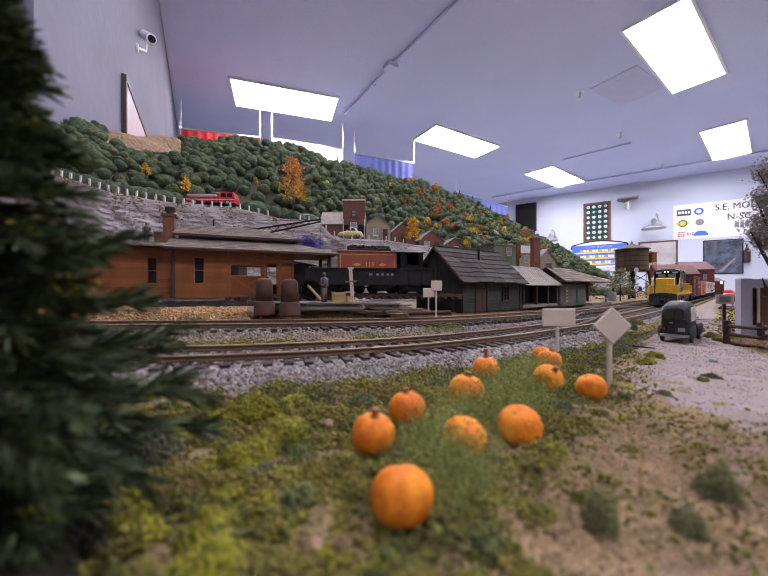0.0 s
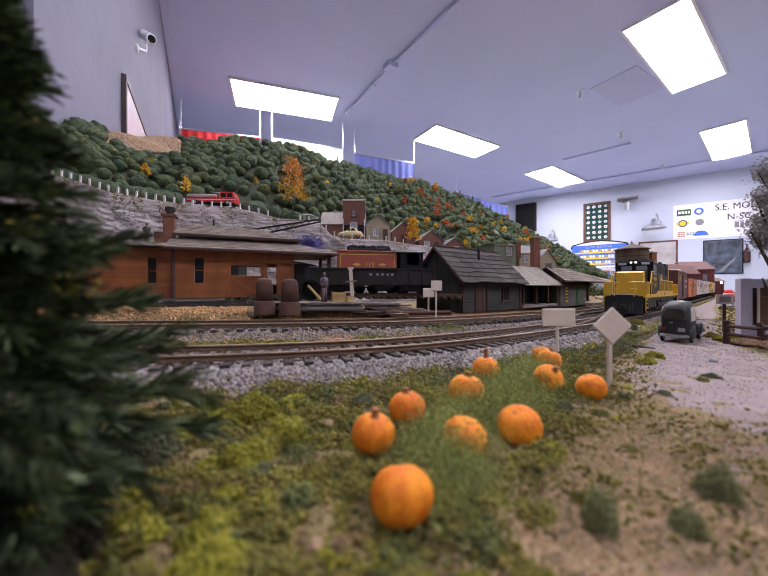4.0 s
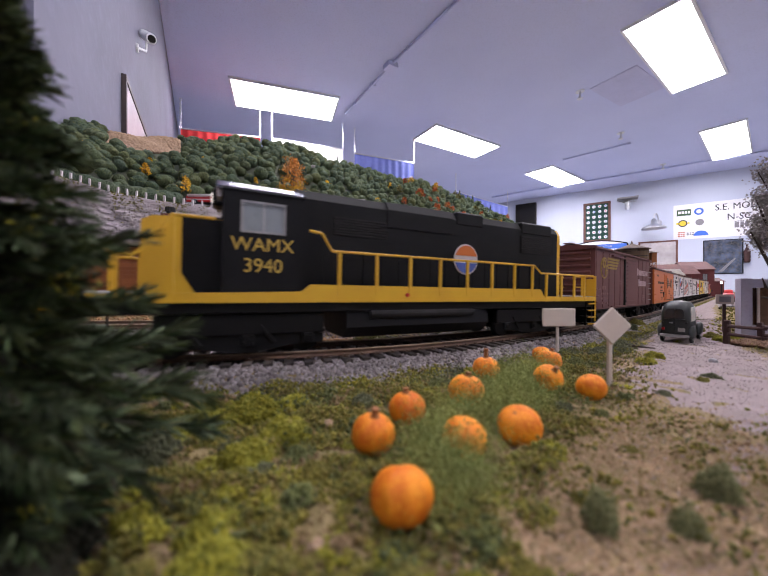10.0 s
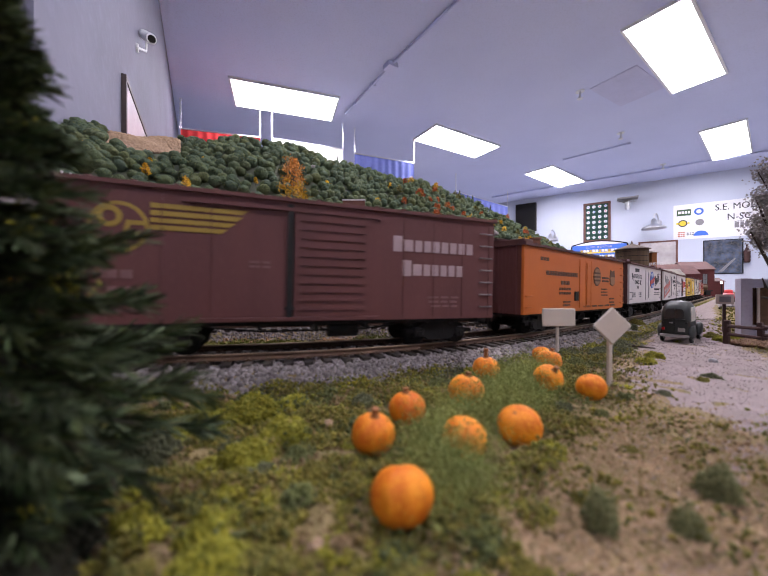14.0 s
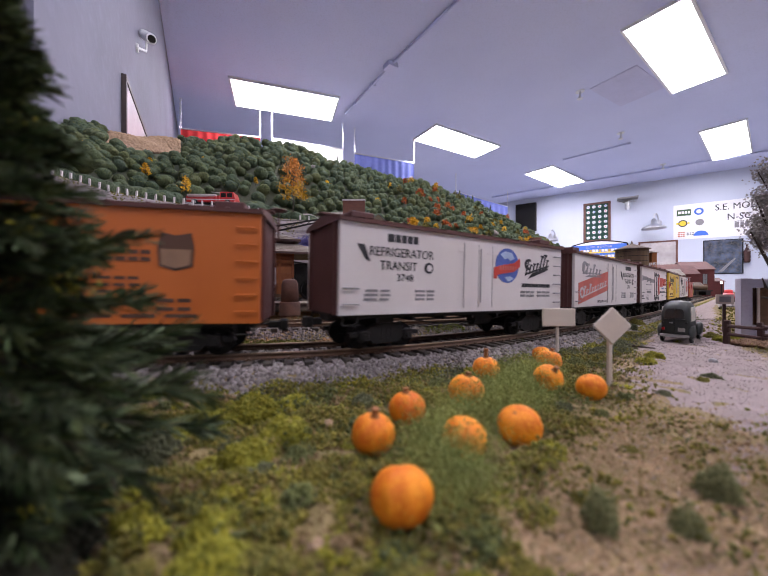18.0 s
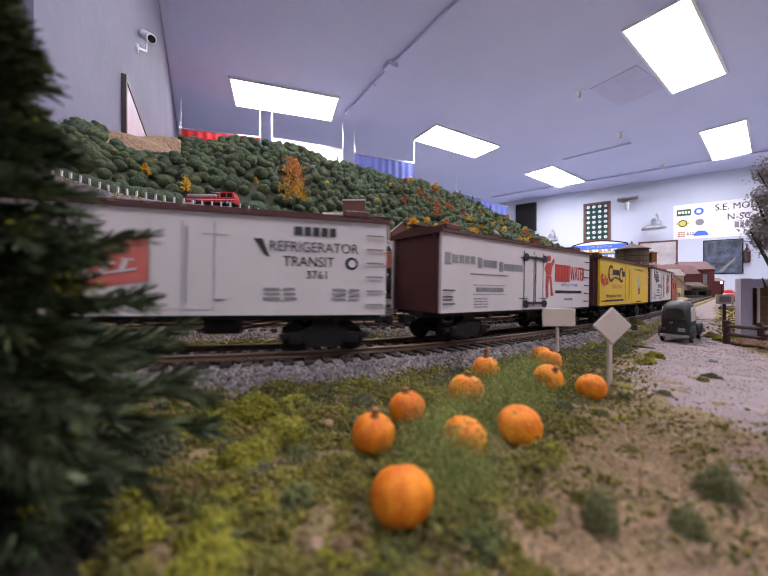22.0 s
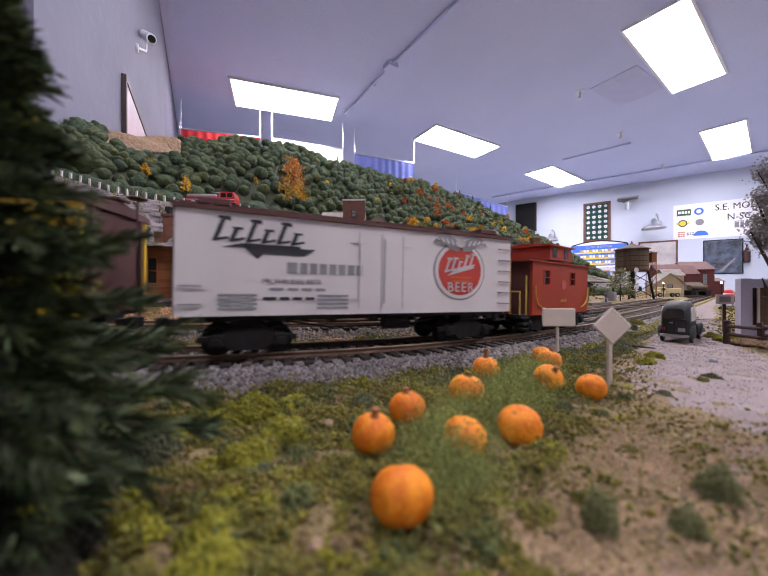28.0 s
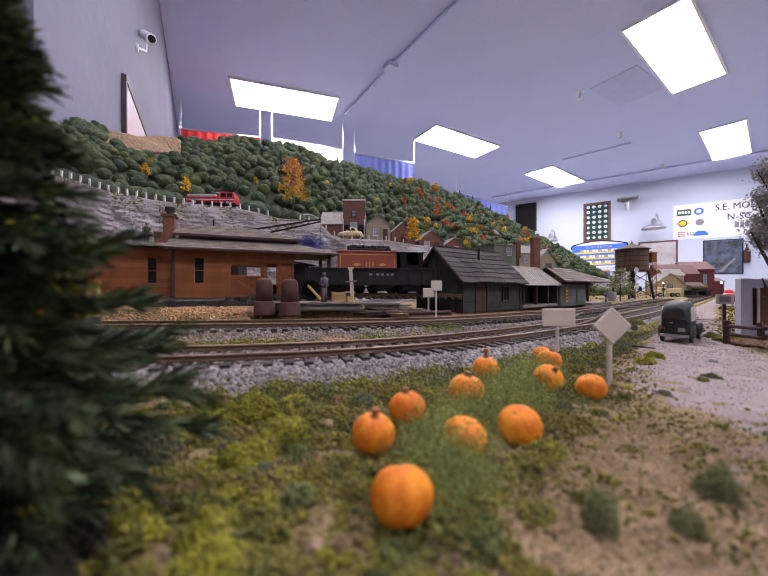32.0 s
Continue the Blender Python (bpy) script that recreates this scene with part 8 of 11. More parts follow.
for k, t, h in ((-0.94, 1.02, 0.034), (-1.00, 1.02, 0.030), (-0.145, 1.0, 0.034), (-0.04, 1.0, 0.030), (0.0, 1.0, 0.026), (0.235, 1.0, 0.04), (0.26, 1.0, 0.034), (0.275, 1.0, 0.04), (0.30, 1.0, 0.034), (0.33, 1.0, 0.036)):
    x, y, z = (float(v) for v in hill_point(np.array(k), np.array(t)))
    spruce(x, y, z, h)

# bare rubble slope by the summit and pale outcrops
n = 4600
kk, tt = RNG.uniform(-0.855, -0.635, n), RNG.uniform(0.50, 1.06, n)
x, y, z = hill_point(kk, tt)
tagged(strewn("rubble", np.stack([x, y, z + 0.002], 1), RNG.uniform(0.0015, 0.0045, n), ICO1, M["clay"], 0.25), "tan rubble slope near the top of the hill", "rubble", kind="stuff")
for k, t, s in ((-0.22, 0.66, 0.016), (0.335, 0.36, 0.018), (-0.95, 0.72, 0.009), (-0.23, -0.25, 0.02)):
    x, y, z = (float(v) for v in hill_point(np.array(k), np.array(max(t, 0.02))))
    ob = thing("boulder", pose(x, y - 0.012, z), "pale grey rock outcrop on the hillside", "rock")
    v_, f_ = ICO2
    linked("stone", np_mesh("stone", v_ * (1 + RNG.uniform(-0.18, 0.18, (len(v_), 1))) * np.array([s * 1.3, s * 0.8, s * 0.7]), f_), M["rock"], ob)

# low growth on the ledge, at the rock's foot and over the terrace
n = 16000
kk = RNG.uniform(-1.15, 0.6, n)
tt = np.abs(RNG.normal(0, 0.26, n)) * np.where(RNG.random(n) < 0.45, -0.45, 1)
sel = np.sin(kk * 37) + np.sin(kk * 91 + 2) + RNG.normal(0, 0.7, n) > -0.1
kk, tt = kk[sel], tt[sel]
n = len(kk)
x, y, z = ledge_point(kk, tt)
tagged(strewn("moss", np.stack([x, y, z], 1), RNG.uniform(0.0008, 0.0026, n), LEAF, M["weed"], 0.35), "olive and yellow moss along the rock ledge", "moss", kind="stuff")
n = 420
kk = RNG.uniform(0.34, 0.75, n)
fy_ = np.interp(kk, RAY, FOOT_Y)
yy = RNG.uniform(0.78, 1.0, n) * np.interp(kk, EDGE_K, EDGE_Y)
gz = ground_z(kk * yy, yy)
tagged(strewn("shrubs", np.stack([kk * yy, yy, gz + 0.010], 1), RNG.uniform(0.008, 0.018, n), ICO2, M["puff"], 0.2), "green and ochre shrubs at the end of the hill", "shrubs", kind="stuff")

# white posts along the road edge
post_bm = boxed(-0.0011, 0.0011, -0.0011, 0.0011, -0.003, 0.0085, 0.0002)
post_me = bpy.data.meshes.new("guard_post")
post_bm.to_mesh(post_me)
post_bm.free()
post_me.materials.append(M["ink_white"])
for k in list(np.linspace(-1.03, -0.36, 24)) + list(np.linspace(-0.26, 0.06, 13)):
    x, y, z = (float(v) for v in ledge_point(np.array(float(k)), np.array(0.02)))
    ob = new("guard_post", post_me)
    ob.matrix_basis = pose(x, y, z, random.uniform(-4, 4), random.uniform(-5, 5), 0)
    tagged(ob, "small white roadside guard post on the ledge", "post", "guard posts along the road")
bl = thing("blue_bush", pose(-0.1240, 0.535, 0.1060), "violet-blue clump of dyed foam", "bush")
M["violet"] = ramp_mat("violet_foam", [(0.08, 0.07, 0.28), (0.13, 0.12, 0.38), (0.10, 0.09, 0.30)], 0.95)
tagged(strewn("foam", RNG.normal(size=(4000, 3)) * np.array([0.011, 0.005, 0.006]), 0.0011, LEAF, M["violet"], 0.3, parent=bl), kind="stuff")


# ---- vehicles ----
def loft(bm, stations, seg=14, power=0.55):
    """A rounded body through cross-sections (x, half width, low z, high z)."""
    rings = []
    for x, w, z0, z1 in stations:
        ring = []
        for i in range(seg):
            a = 2 * math.pi * (i + 0.5) / seg
            c, s = math.cos(a), math.sin(a)
            ring.append(bm.verts.new((x, w * math.copysign(abs(c) ** power, c), (z0 + z1) / 2 + (z1 - z0) / 2 * math.copysign(abs(s) ** power, s))))
        rings.append(ring)
    for a, b in zip(rings, rings[1:]):
        for i in range(seg):
            bm.faces.new((a[i], a[(i + 1) % seg], b[(i + 1) % seg], b[i]))
    bm.faces.new(rings[0])
    bm.faces.new(rings[-1][::-1])
    bmesh.ops.recalc_face_normals(bm, faces=bm.faces[:])
    return bm


def road_wheel(car, x, y, r, w=0.0018, hub="steel"):
    wh = part("wheel", lathe(bmesh.new(), [(r * 0.55, -w / 2), (r * 0.92, -w / 2), (r, -w * 0.3), (r, w * 0.3), (r * 0.92, w / 2), (r * 0.55, w / 2)], 18, pose(x, y, r, 90, 0, 0)), M["tyre"], car)
    part("hub", lathe(bmesh.new(), [(r * 0.54, -w * 0.52), (r * 0.3, -w * 0.62), (0.0001, -w * 0.66), (0.0001, w * 0.66), (r * 0.54, w * 0.52)], 14, pose(x, y, r, 90, 0, 0)), M[hub], wh)


# old panel van seen from behind; +x is its front
van = thing("van", pose(0.1705, 0.1890, 0.0002, 0, 0, 39) @ Matrix.Diagonal((0.92, 0.74, 1, 1)), "dark green 1940s panel van parked on the gravel road", "van")
part("body", loft(bmesh.new(), [(-0.0004, 0.0070, 0.0045, 0.0185), (0.0002, 0.0082, 0.0035, 0.0215), (0.004, 0.0088, 0.0032, 0.0242), (0.012, 0.0088, 0.0032, 0.0250), (0.022, 0.0086, 0.0032, 0.0246),
                                (0.0265, 0.0082, 0.0032, 0.0225), (0.0295, 0.0070, 0.0035, 0.0160), (0.036, 0.0055, 0.0040, 0.0150), (0.0425, 0.0045, 0.0045, 0.0135), (0.0440, 0.0036, 0.0050, 0.0120)], 18), M["van_green"], van, smooth=True)
for o in (-1, 1):
    part("rear_window", prism(bmesh.new(), [(o * 0.0006, 0.0148), (o * 0.0056, 0.0148), (o * 0.0054, 0.0190), (o * 0.0042, 0.0202), (o * 0.0006, 0.0204)], 0, -0.0010, 0.0004), M["glass_dark"], van, "dark rear window pane")
    part("door_hinge", boxed(-0.0014, -0.0004, o * 0.0070 - 0.0006, o * 0.0070 + 0.0006, 0.0120, 0.0126), M["black"], van)
part("door_handle", rod(bmesh.new(), (-0.0016, 0.0008, 0.0122), (-0.0016, 0.0030, 0.0122), 0.0003, seg=6), M["steel"], van)
part("window_ledge", boxed(-0.0014, -0.0002, -0.0062, 0.0062, 0.0138, 0.0144), M["van_green"], van)
part("rear_door_seam", boxed(-0.0012, -0.0002, -0.0001, 0.0001, 0.0050, 0.0140), M["black"], van)
M["van_pane"] = mat("pale_van_pane", (0.58, 0.54, 0.47), (0.48, 0.44, 0.39), 0.35, 60, 700, 0.05)
for o in (-1, 1):
    part("side_window", prism(bmesh.new(), [(0.0045, 0.0130), (0.0190, 0.0130), (0.0190, 0.0212), (0.0065, 0.0212), (0.0048, 0.0190)], 1, o * 0.0087 - 0.0003, o * 0.0087 + 0.0003), M["van_pane"], van, "pale side window")
    for x in (0.0062, 0.0345):
        fend = bmesh.new()
        loft(fend, [(x - 0.0060, 0.0004, 0.004, 0.0060), (x - 0.0045, 0.0018, 0.0032, 0.0098), (x, 0.0022, 0.0042, 0.0112), (x + 0.0045, 0.0018, 0.0036, 0.0092), (x + 0.0062, 0.0006, 0.0034, 0.0056)], 12)
        bmesh.ops.translate(fend, verts=fend.verts[:], vec=(0, o * 0.0092, 0))
        part("mudguard", fend, M["van_green"], van, smooth=True)
        road_wheel(van, x, o * 0.0088, 0.0040)
part("rear_bumper", loft(bmesh.new(), [(-0.0026, 0.0085, 0.0040, 0.0054), (-0.0018, 0.0090, 0.0038, 0.0056), (-0.0012, 0.0090, 0.0040, 0.0054)], 12, 0.4), M["steel"], van, "dull steel bumper")
part("number_plate", boxed(-0.0016, -0.0009, -0.0062, -0.0022, 0.0072, 0.0094), M["steel"], van)
part("tail_lamp", rod(bmesh.new(), (-0.0016, 0.0066, 0.0085), (-0.0004, 0.0066, 0.0085), 0.0009, seg=10), M["red"], van)


def small_car(name, m, paint, label, L=0.046, H=0.0175, W=0.0085, kind="beetle"):
    c = thing(name, m, label, "car")
    part("body", loft(bmesh.new(), [(-L / 2, W * 0.55, 0.004, 0.0075), (-L * 0.42, W * 0.85, 0.003, H * 0.62), (-L * 0.2, W, 0.003, H * 0.68), (L * 0.2, W, 0.003, H * 0.66), (L * 0.42, W * 0.8, 0.003, H * 0.56), (L / 2, W * 0.5, 0.004, H * 0.42)], 16), M[paint], c, smooth=True)
    part("roof", loft(bmesh.new(), [(-L * 0.30, W * 0.60, H * 0.55, H * 0.70), (-L * 0.20, W * 0.80, H * 0.50, H * 0.93), (-L * 0.05, W * 0.82, H * 0.50, H), (L * 0.08, W * 0.80, H * 0.50, H * 0.95), (L * 0.18, W * 0.66, H * 0.50, H * 0.70)], 16), M[paint], c, smooth=True)
    for o in (-1, 1):
        for a, b in ((-0.19, -0.03), (-0.01, 0.11)):
            part("side_window", prism(bmesh.new(), [(a * L, H * 0.68), (b * L, H * 0.68), (b * L - 0.0004, H * 0.88), (a * L + 0.0012, H * 0.88)], 1, o * W * 0.80 - 0.0004, o * W * 0.80 + 0.0004), M["black"], c)
        for x in (-0.30, 0.30):
            fend = loft(bmesh.new(), [(x * L - 0.0062, 0.0005, 0.003, 0.005), (x * L - 0.004, 0.0018, 0.004, 0.0090), (x * L, 0.0022, 0.0045, 0.0100), (x * L + 0.004, 0.0018, 0.004, 0.0090), (x * L + 0.0062, 0.0005, 0.003, 0.005)], 12)
            bmesh.ops.translate(fend, verts=fend.verts[:], vec=(0, o * W * 0.98, 0))
            part("mudguard", fend, M[paint], c, smooth=True)
            road_wheel(c, x * L, o * W * 0.98, 0.0036)
        part("headlight", rod(bmesh.new(), (L * 0.47, o * W * 0.55, H * 0.40), (L * 0.49, o * W * 0.55, H * 0.40), 0.0011, seg=10), M["steel"], c)
    for e in (-1, 1):
        part("bumper", boxed(e * L * 0.515 - 0.0006, e * L * 0.515 + 0.0006, -W * 0.9, W * 0.9, 0.0042, 0.0056, 0.0003), M["steel"], c)
    return c


small_car("car", pose(-0.0610, 0.590, 0.1232, 0, 0, 180), "cream_car", "pale yellow rounded car parked in front of the store", 0.046, 0.0200)
small_car("car", pose(0.8980, 0.8400, 0.0030, 0, 0, 222), "red", "bright red vintage car on the gravel road", 0.046, 0.0260, 0.0105)
small_car("car", pose(0.5220, 0.4890, 0.0010, 0, 0, 222), "ink_white", "white vintage car coming along the gravel road", 0.044, 0.0165, 0.0085)

# fire engine on the ledge
ft = thing("fire_truck", pose(-0.2880, 0.545, 0.1705, 0, 0, 3), "red fire engine with white hose bed on the ledge", "fire truck")
part("chassis", boxed(-0.039, 0.038, -0.008, 0.008, 0.0028, 0.0050), M["black"], ft)
part("body", boxed(-0.040, 0.0085, -0.0105, 0.0105, 0.0048, 0.0150, 0.0008), M["red"], ft)
part("hose_bed", boxed(-0.039, 0.0075, -0.0095, 0.0095, 0.0151, 0.0185, 0.0005), M["ink_white"], ft, "white covered hose bed")
part("pump_panel", boxed(0.0090, 0.0140, -0.0102, 0.0102, 0.0048, 0.0160, 0.0005), M["red"], ft)
part("cab", prism(bmesh.new(), [(0.0145, 0.0045), (0.0380, 0.0045), (0.0390, 0.0120), (0.0360, 0.0220), (0.0150, 0.0220)], 1, -0.0105, 0.0105), M["red"], ft)
for a, b in ((0.0165, 0.0245), (0.0265, 0.0345)):
    part("cab_window", boxed(a, b, -0.0109, -0.0104, 0.0130, 0.0200), M["black"], ft)
part("deck_gun", rod(rod(bmesh.new(), (0.0110, 0, 0.0160), (0.0110, 0, 0.0230), 0.0010, seg=8), (0.0110, 0, 0.0230), (-0.004, 0, 0.0245), 0.0008, seg=8), M["steel"], ft)
part("beacon", rod(bmesh.new(), (0.0280, 0, 0.0220), (0.0280, 0, 0.0240), 0.0013, seg=10), M["red"], ft)
part("white_stripe", boxed(-0.0395, 0.0390, -0.0110, -0.0106, 0.0086, 0.0098), M["ink_white"], ft)
part("ladder_rack", box(boxed(-0.036, 0.006, -0.0122, -0.0112, 0.0128, 0.0134), -0.036, 0.006, -0.0122, -0.0112, 0.0155, 0.0161), M["steel"], ft)
for x in (-0.026, 0.0270):
    for y in (-0.0095, 0.0095):
        road_wheel(ft, x, y, 0.0050, 0.0028)

# ---- right of the line: fence, mound, tree, mauve wall ----
fn = thing("fence", pose(0, 0, 0), "dark weathered split-rail fence", "fence")
posts_ = ((0.1965, 0.1850), (0.2110, 0.1800), (0.2290, 0.1760), (0.2500, 0.1730))
for i, (x, y) in enumerate(posts_):
    part("post", boxed(-0.0014, 0.0014, -0.0012, 0.0012, -0.002, 0.0135 - 0.001 * (i == 1), 0.0003), M["wood_trim"], fn, m=pose(x, y, 0.0008, random.uniform(-3, 3), random.uniform(-3, 3), 20))
for (xa, ya), (xb, yb) in zip(posts_, posts_[1:]):
    for za, zb in ((0.0110, 0.0098), (0.0065, 0.0045)):
        part("rail", rod(bmesh.new(), (xa - 0.001, ya - 0.0012, za), (xb + 0.0012, yb - 0.0012, zb), 0.0010, 0.0009, 7), M["wood_trim"], fn)
sb = thing("sign", pose(0.2480, 0.2350, 0.0010, 0, 0, -30), "small leaning crossing board with bars of print", "sign")
part("post", boxed(-0.0008, 0.0008, -0.0007, 0.0007, -0.002, 0.0240), M["wood_trim"], sb)
part("plate", boxed(-0.0048, 0.0048, -0.0016, -0.0008, 0.0200, 0.0270), M["cream"], sb)
part("print_bar", boxed(-0.0030, 0.0030, -0.0020, -0.0017, 0.0215, 0.0255), M["ink_grey"], sb)
mauve = mat("mauve_foam_board", (0.47, 0.44, 0.52), (0.41, 0.38, 0.46), 0.7, 40, 600, 0.1)
mv = thing("display_wall", pose(0.2370, 0.2140, 0.0, 0, 0, -40), "mauve upright board framing a brown panel", "board")
part("edge_post", boxed(0, 0.0052, 0, 0.020, 0.0, 0.0390), mauve, mv)
part("panel", boxed(0.0054, 0.075, 0.008, 0.012, 0.008, 0.0330), M["soil"], mv, "brown inset panel")
part("top_board", boxed(0.0054, 0.075, 0.004, 0.016, 0.0332, 0.0385), mauve, mv)
part("base_board", boxed(0.0054, 0.075, 0.004, 0.016, 0.0, 0.0078), mauve, mv)
part("post_strip", boxed(0.0080, 0.0092, 0.0045, 0.0075, 0.0080, 0.0330), M["cream"], mv)


def old_tree(x, y, z, label):
    t = thing("tree", pose(x, y, z), label, "tree")
    bm = bmesh.new()
    pts = [Vector((0.004, 0, -0.002)), Vector((0.001, 0, 0.022)), Vector((-0.001, 0, 0.040)), Vector((0.006, 0, 0.062)), Vector((0.012, 0.004, 0.090))]
    rr = (0.0034, 0.0026, 0.0022, 0.0017, 0.0010)
    for a, b, r0, r1 in zip(pts, pts[1:], rr, rr[1:]):
        rod(bm, a, b, r0, r1, 9)
    tips = []
    for (a, b, r) in (((0.0, 0, 0.030), (-0.0105, -0.004, 0.033), 0.0011), ((0, 0, 0.026), (-0.0135, -0.004, 0.0275), 0.0010), ((-0.001, 0, 0.042), (-0.0125, 0.002, 0.066), 0.0012), ((0.003, 0, 0.05), (-0.012, 0, 0.086), 0.0010),
                      ((0.004, 0, 0.052), (0.024, 0, 0.078), 0.0012), ((0.008, 0, 0.07), (-0.004, 0.006, 0.104), 0.0008), ((0.010, 0, 0.08), (0.026, 0, 0.106), 0.0007), ((0.002, 0, 0.046), (-0.006, -0.010, 0.074), 0.0009),
                      ((0.004, 0, 0.05), (0.010, 0.016, 0.075), 0.0010), ((-0.0105, -0.004, 0.033), (-0.0150, -0.006, 0.0385), 0.0007)):
        rod(bm, a, b, r, r * 0.3, 6)
        if b[2] > 0.06:
            tips += [q + Vector((0.006 if q.x < 0 else 0.0, 0, 0)) for q in (Vector(a).lerp(Vector(b), f) for f in (0.75, 1.0))]
    part("trunk", bm, M["bark"], t)
    k = 7000
    c = np.array([tips[i][:] for i in RNG.integers(0, len(tips), k)]) + RNG.normal(size=(k, 3)) * np.array([0.0030, 0.0030, 0.0030])
    tagged(strewn("crown", c, RNG.uniform(0.4, 1.0, k) * 0.0008, OCT, M["grey_leaf"], 0.2, parent=t), kind="stuff")
    return t


M["grey_leaf"] = ramp_mat("dusty_foliage", [(0.34, 0.305, 0.30), (0.44, 0.40, 0.39), (0.26, 0.24, 0.22), (0.38, 0.34, 0.30)], 0.95, 2500, 0.5)
old_tree(0.2310, 0.1900, 0.0, "bare-limbed tree with dusty grey-green foliage by the fence")
n = 9000
x, y = RNG.uniform(0.196, 0.30, n), RNG.uniform(0.135, 0.205, n)
mound = np.exp(-((x - 0.245) / 0.04) ** 2 - ((y - 0.165) / 0.022) ** 2)
sel = (mound > 0.12) & (y < 0.60 * x + 0.075)
tagged(strewn("soil", np.stack([x, y, 0.0008 + mound * 0.0055], 1)[sel], RNG.uniform(0.0006, 0.0016, sel.sum()), OCT, M["soil"], 0.3), "loose red-brown soil heaped by the fence", "soil", kind="stuff")

# ---- the gravel road ----
rs_ = np.arange(-0.10, 2.2, 0.006)
rw = np.linspace(-1, 1, 25)
ROAD_S = [-0.10, 0.07, 0.09, 0.125, 0.18, 0.25, 0.45, 0.75, 2.2]
ROAD_L = np.array([-0.140, -0.112, -0.094, -0.066, -0.053, -0.045, -0.036, -0.031, -0.031])
ROAD_R = np.array([-0.360, -0.280, -0.250, -0.180, -0.120, -0.088, -0.066, -0.056, -0.056])


def road_mid(s):
    """The road runs beside the line, on the camera's side."""
    return np.interp(s, ROAD_S, (ROAD_L + ROAD_R) / 2)


def road_half(s):
    return np.interp(s, ROAD_S, (ROAD_L - ROAD_R) / 2)


RS, RW = np.meshgrid(rs_, rw, indexing="ij")
wob = 1 + 0.10 * np.sin(RS * 90 + RW * 2) + 0.06 * np.sin(RS * 233)
ox, oy, _ = line_arrays(RS.ravel(), (road_mid(RS) + road_half(RS) * RW * wob).ravel())
oz = ground_z(ox, oy) * 0.4 + 0.0006 - 0.0016 * np.abs(RW.ravel()) ** 6 + RNG.uniform(-0.0001, 0.0001, len(ox))
ri = np.arange(RS.size).reshape(RS.shape)
road = linked("road", np_mesh("road", np.stack([ox, oy, oz], 1), np.stack([ri[:-1, :-1], ri[1:, :-1], ri[1:, 1:], ri[:-1, 1:]], -1).reshape(-1, 4)), M["gravel"], smooth=True)
tagged(road, "pale grey-brown fine gravel road", "road", kind="structure")
n = 26000
s = RNG.uniform(0.02, 0.45, n)
w = RNG.uniform(-1.15, 1.15, n)
x, y, _ = line_arrays(s, road_mid(s) + road_half(s) * w)
tagged(strewn("gravel", np.stack([x, y, ground_z(x, y) * 0.4 + 0.0007], 1), RNG.uniform(0.00008, 0.00022, n), ICO1, M["grit"], 0.25), "loose gravel on the road", "gravel", kind="stuff")


# ---- ground cover in the foreground ----
def spread(n, x0, x1, y0, y1, ok=None, rng=RNG, keep=0.10):
    x, y = rng.uniform(x0, x1, n), rng.uniform(y0, y1, n)
    s, off = place_on(x, y)
    fade = np.clip((y - 0.05) / 0.05, 0, 1) + rng.normal(0, 0.12, n)
    on_road = (np.abs(off - road_mid(s)) < road_half(s) * (0.90 + 0.12 * rng.normal(size=n))) & (fade > 0.55)
    bare = x - np.interp(y, [0.02, 0.0366, 0.0522, 0.082, 0.12], [0.007, 0.015, 0.026, 0.050, 0.088]) + rng.normal(0, 0.0035, n)
    sel = (off < -0.030) & ~on_road & ((bare < 0) | (rng.random(n) < keep))
    if ok is not None:
        sel &= ok(x, y)
    return x[sel], y[sel]


def clumpy(x, y, f=1.0):
    return np.sin(x * 190 * f + 1.7 * np.sin(y * 120 * f)) + np.sin(y * 230 * f + 1.1 * np.sin(x * 150 * f) + 0.8)


for nm, cnt, size, mt, base, lab, cut, fq in (
        ("straw_litter", 60000, (0.00022, 0.0006), "straw", LEAF, "brown straw and sawdust litter on the ground", -9, 1),
        ("straw_litter", 16000, (0.00012, 0.00045), "straw", ICO1, "brown crumbs of litter on the ground", -9, 1),
        ("turf_foam", 120000, (0.00018, 0.00055), "weed", OCT, "olive and yellow turf on the ground", -0.55, 1.15),
        ("turf_foam", 26000, (0.0002, 0.0005), "weed_green", OCT, "green turf on the ground", 0.6, 1.3)):
    x, y = spread(cnt, -0.12, 0.20, 0.022, 0.17, lambda a, b, c=cut, f=fq: clumpy(a, b, f) > c, keep=0.22 if "turf" in nm else 0.45)
    tuft = 0.0026 * np.clip(clumpy(x, y, fq) + 0.3, 0, 1.3) * RNG.random(len(x)) if "turf" in nm else 0.0
    tagged(strewn(nm, np.stack([x, y, ground_z(x, y) + 0.0002 + tuft], 1), RNG.uniform(*size, len(x)), base, M[mt], 0.3), lab, "ground cover", kind="stuff")
M["dust"] = ramp_mat("tan_dust", [(0.34, 0.21, 0.115), (0.42, 0.285, 0.17), (0.26, 0.155, 0.08), (0.38, 0.265, 0.165), (0.23, 0.17, 0.055)], 0.95, 2500, 0.5)
n = 110000
x, y = RNG.uniform(0.004, 0.17, n), RNG.uniform(0.022, 0.125, n)
s_, off_ = place_on(x, y)
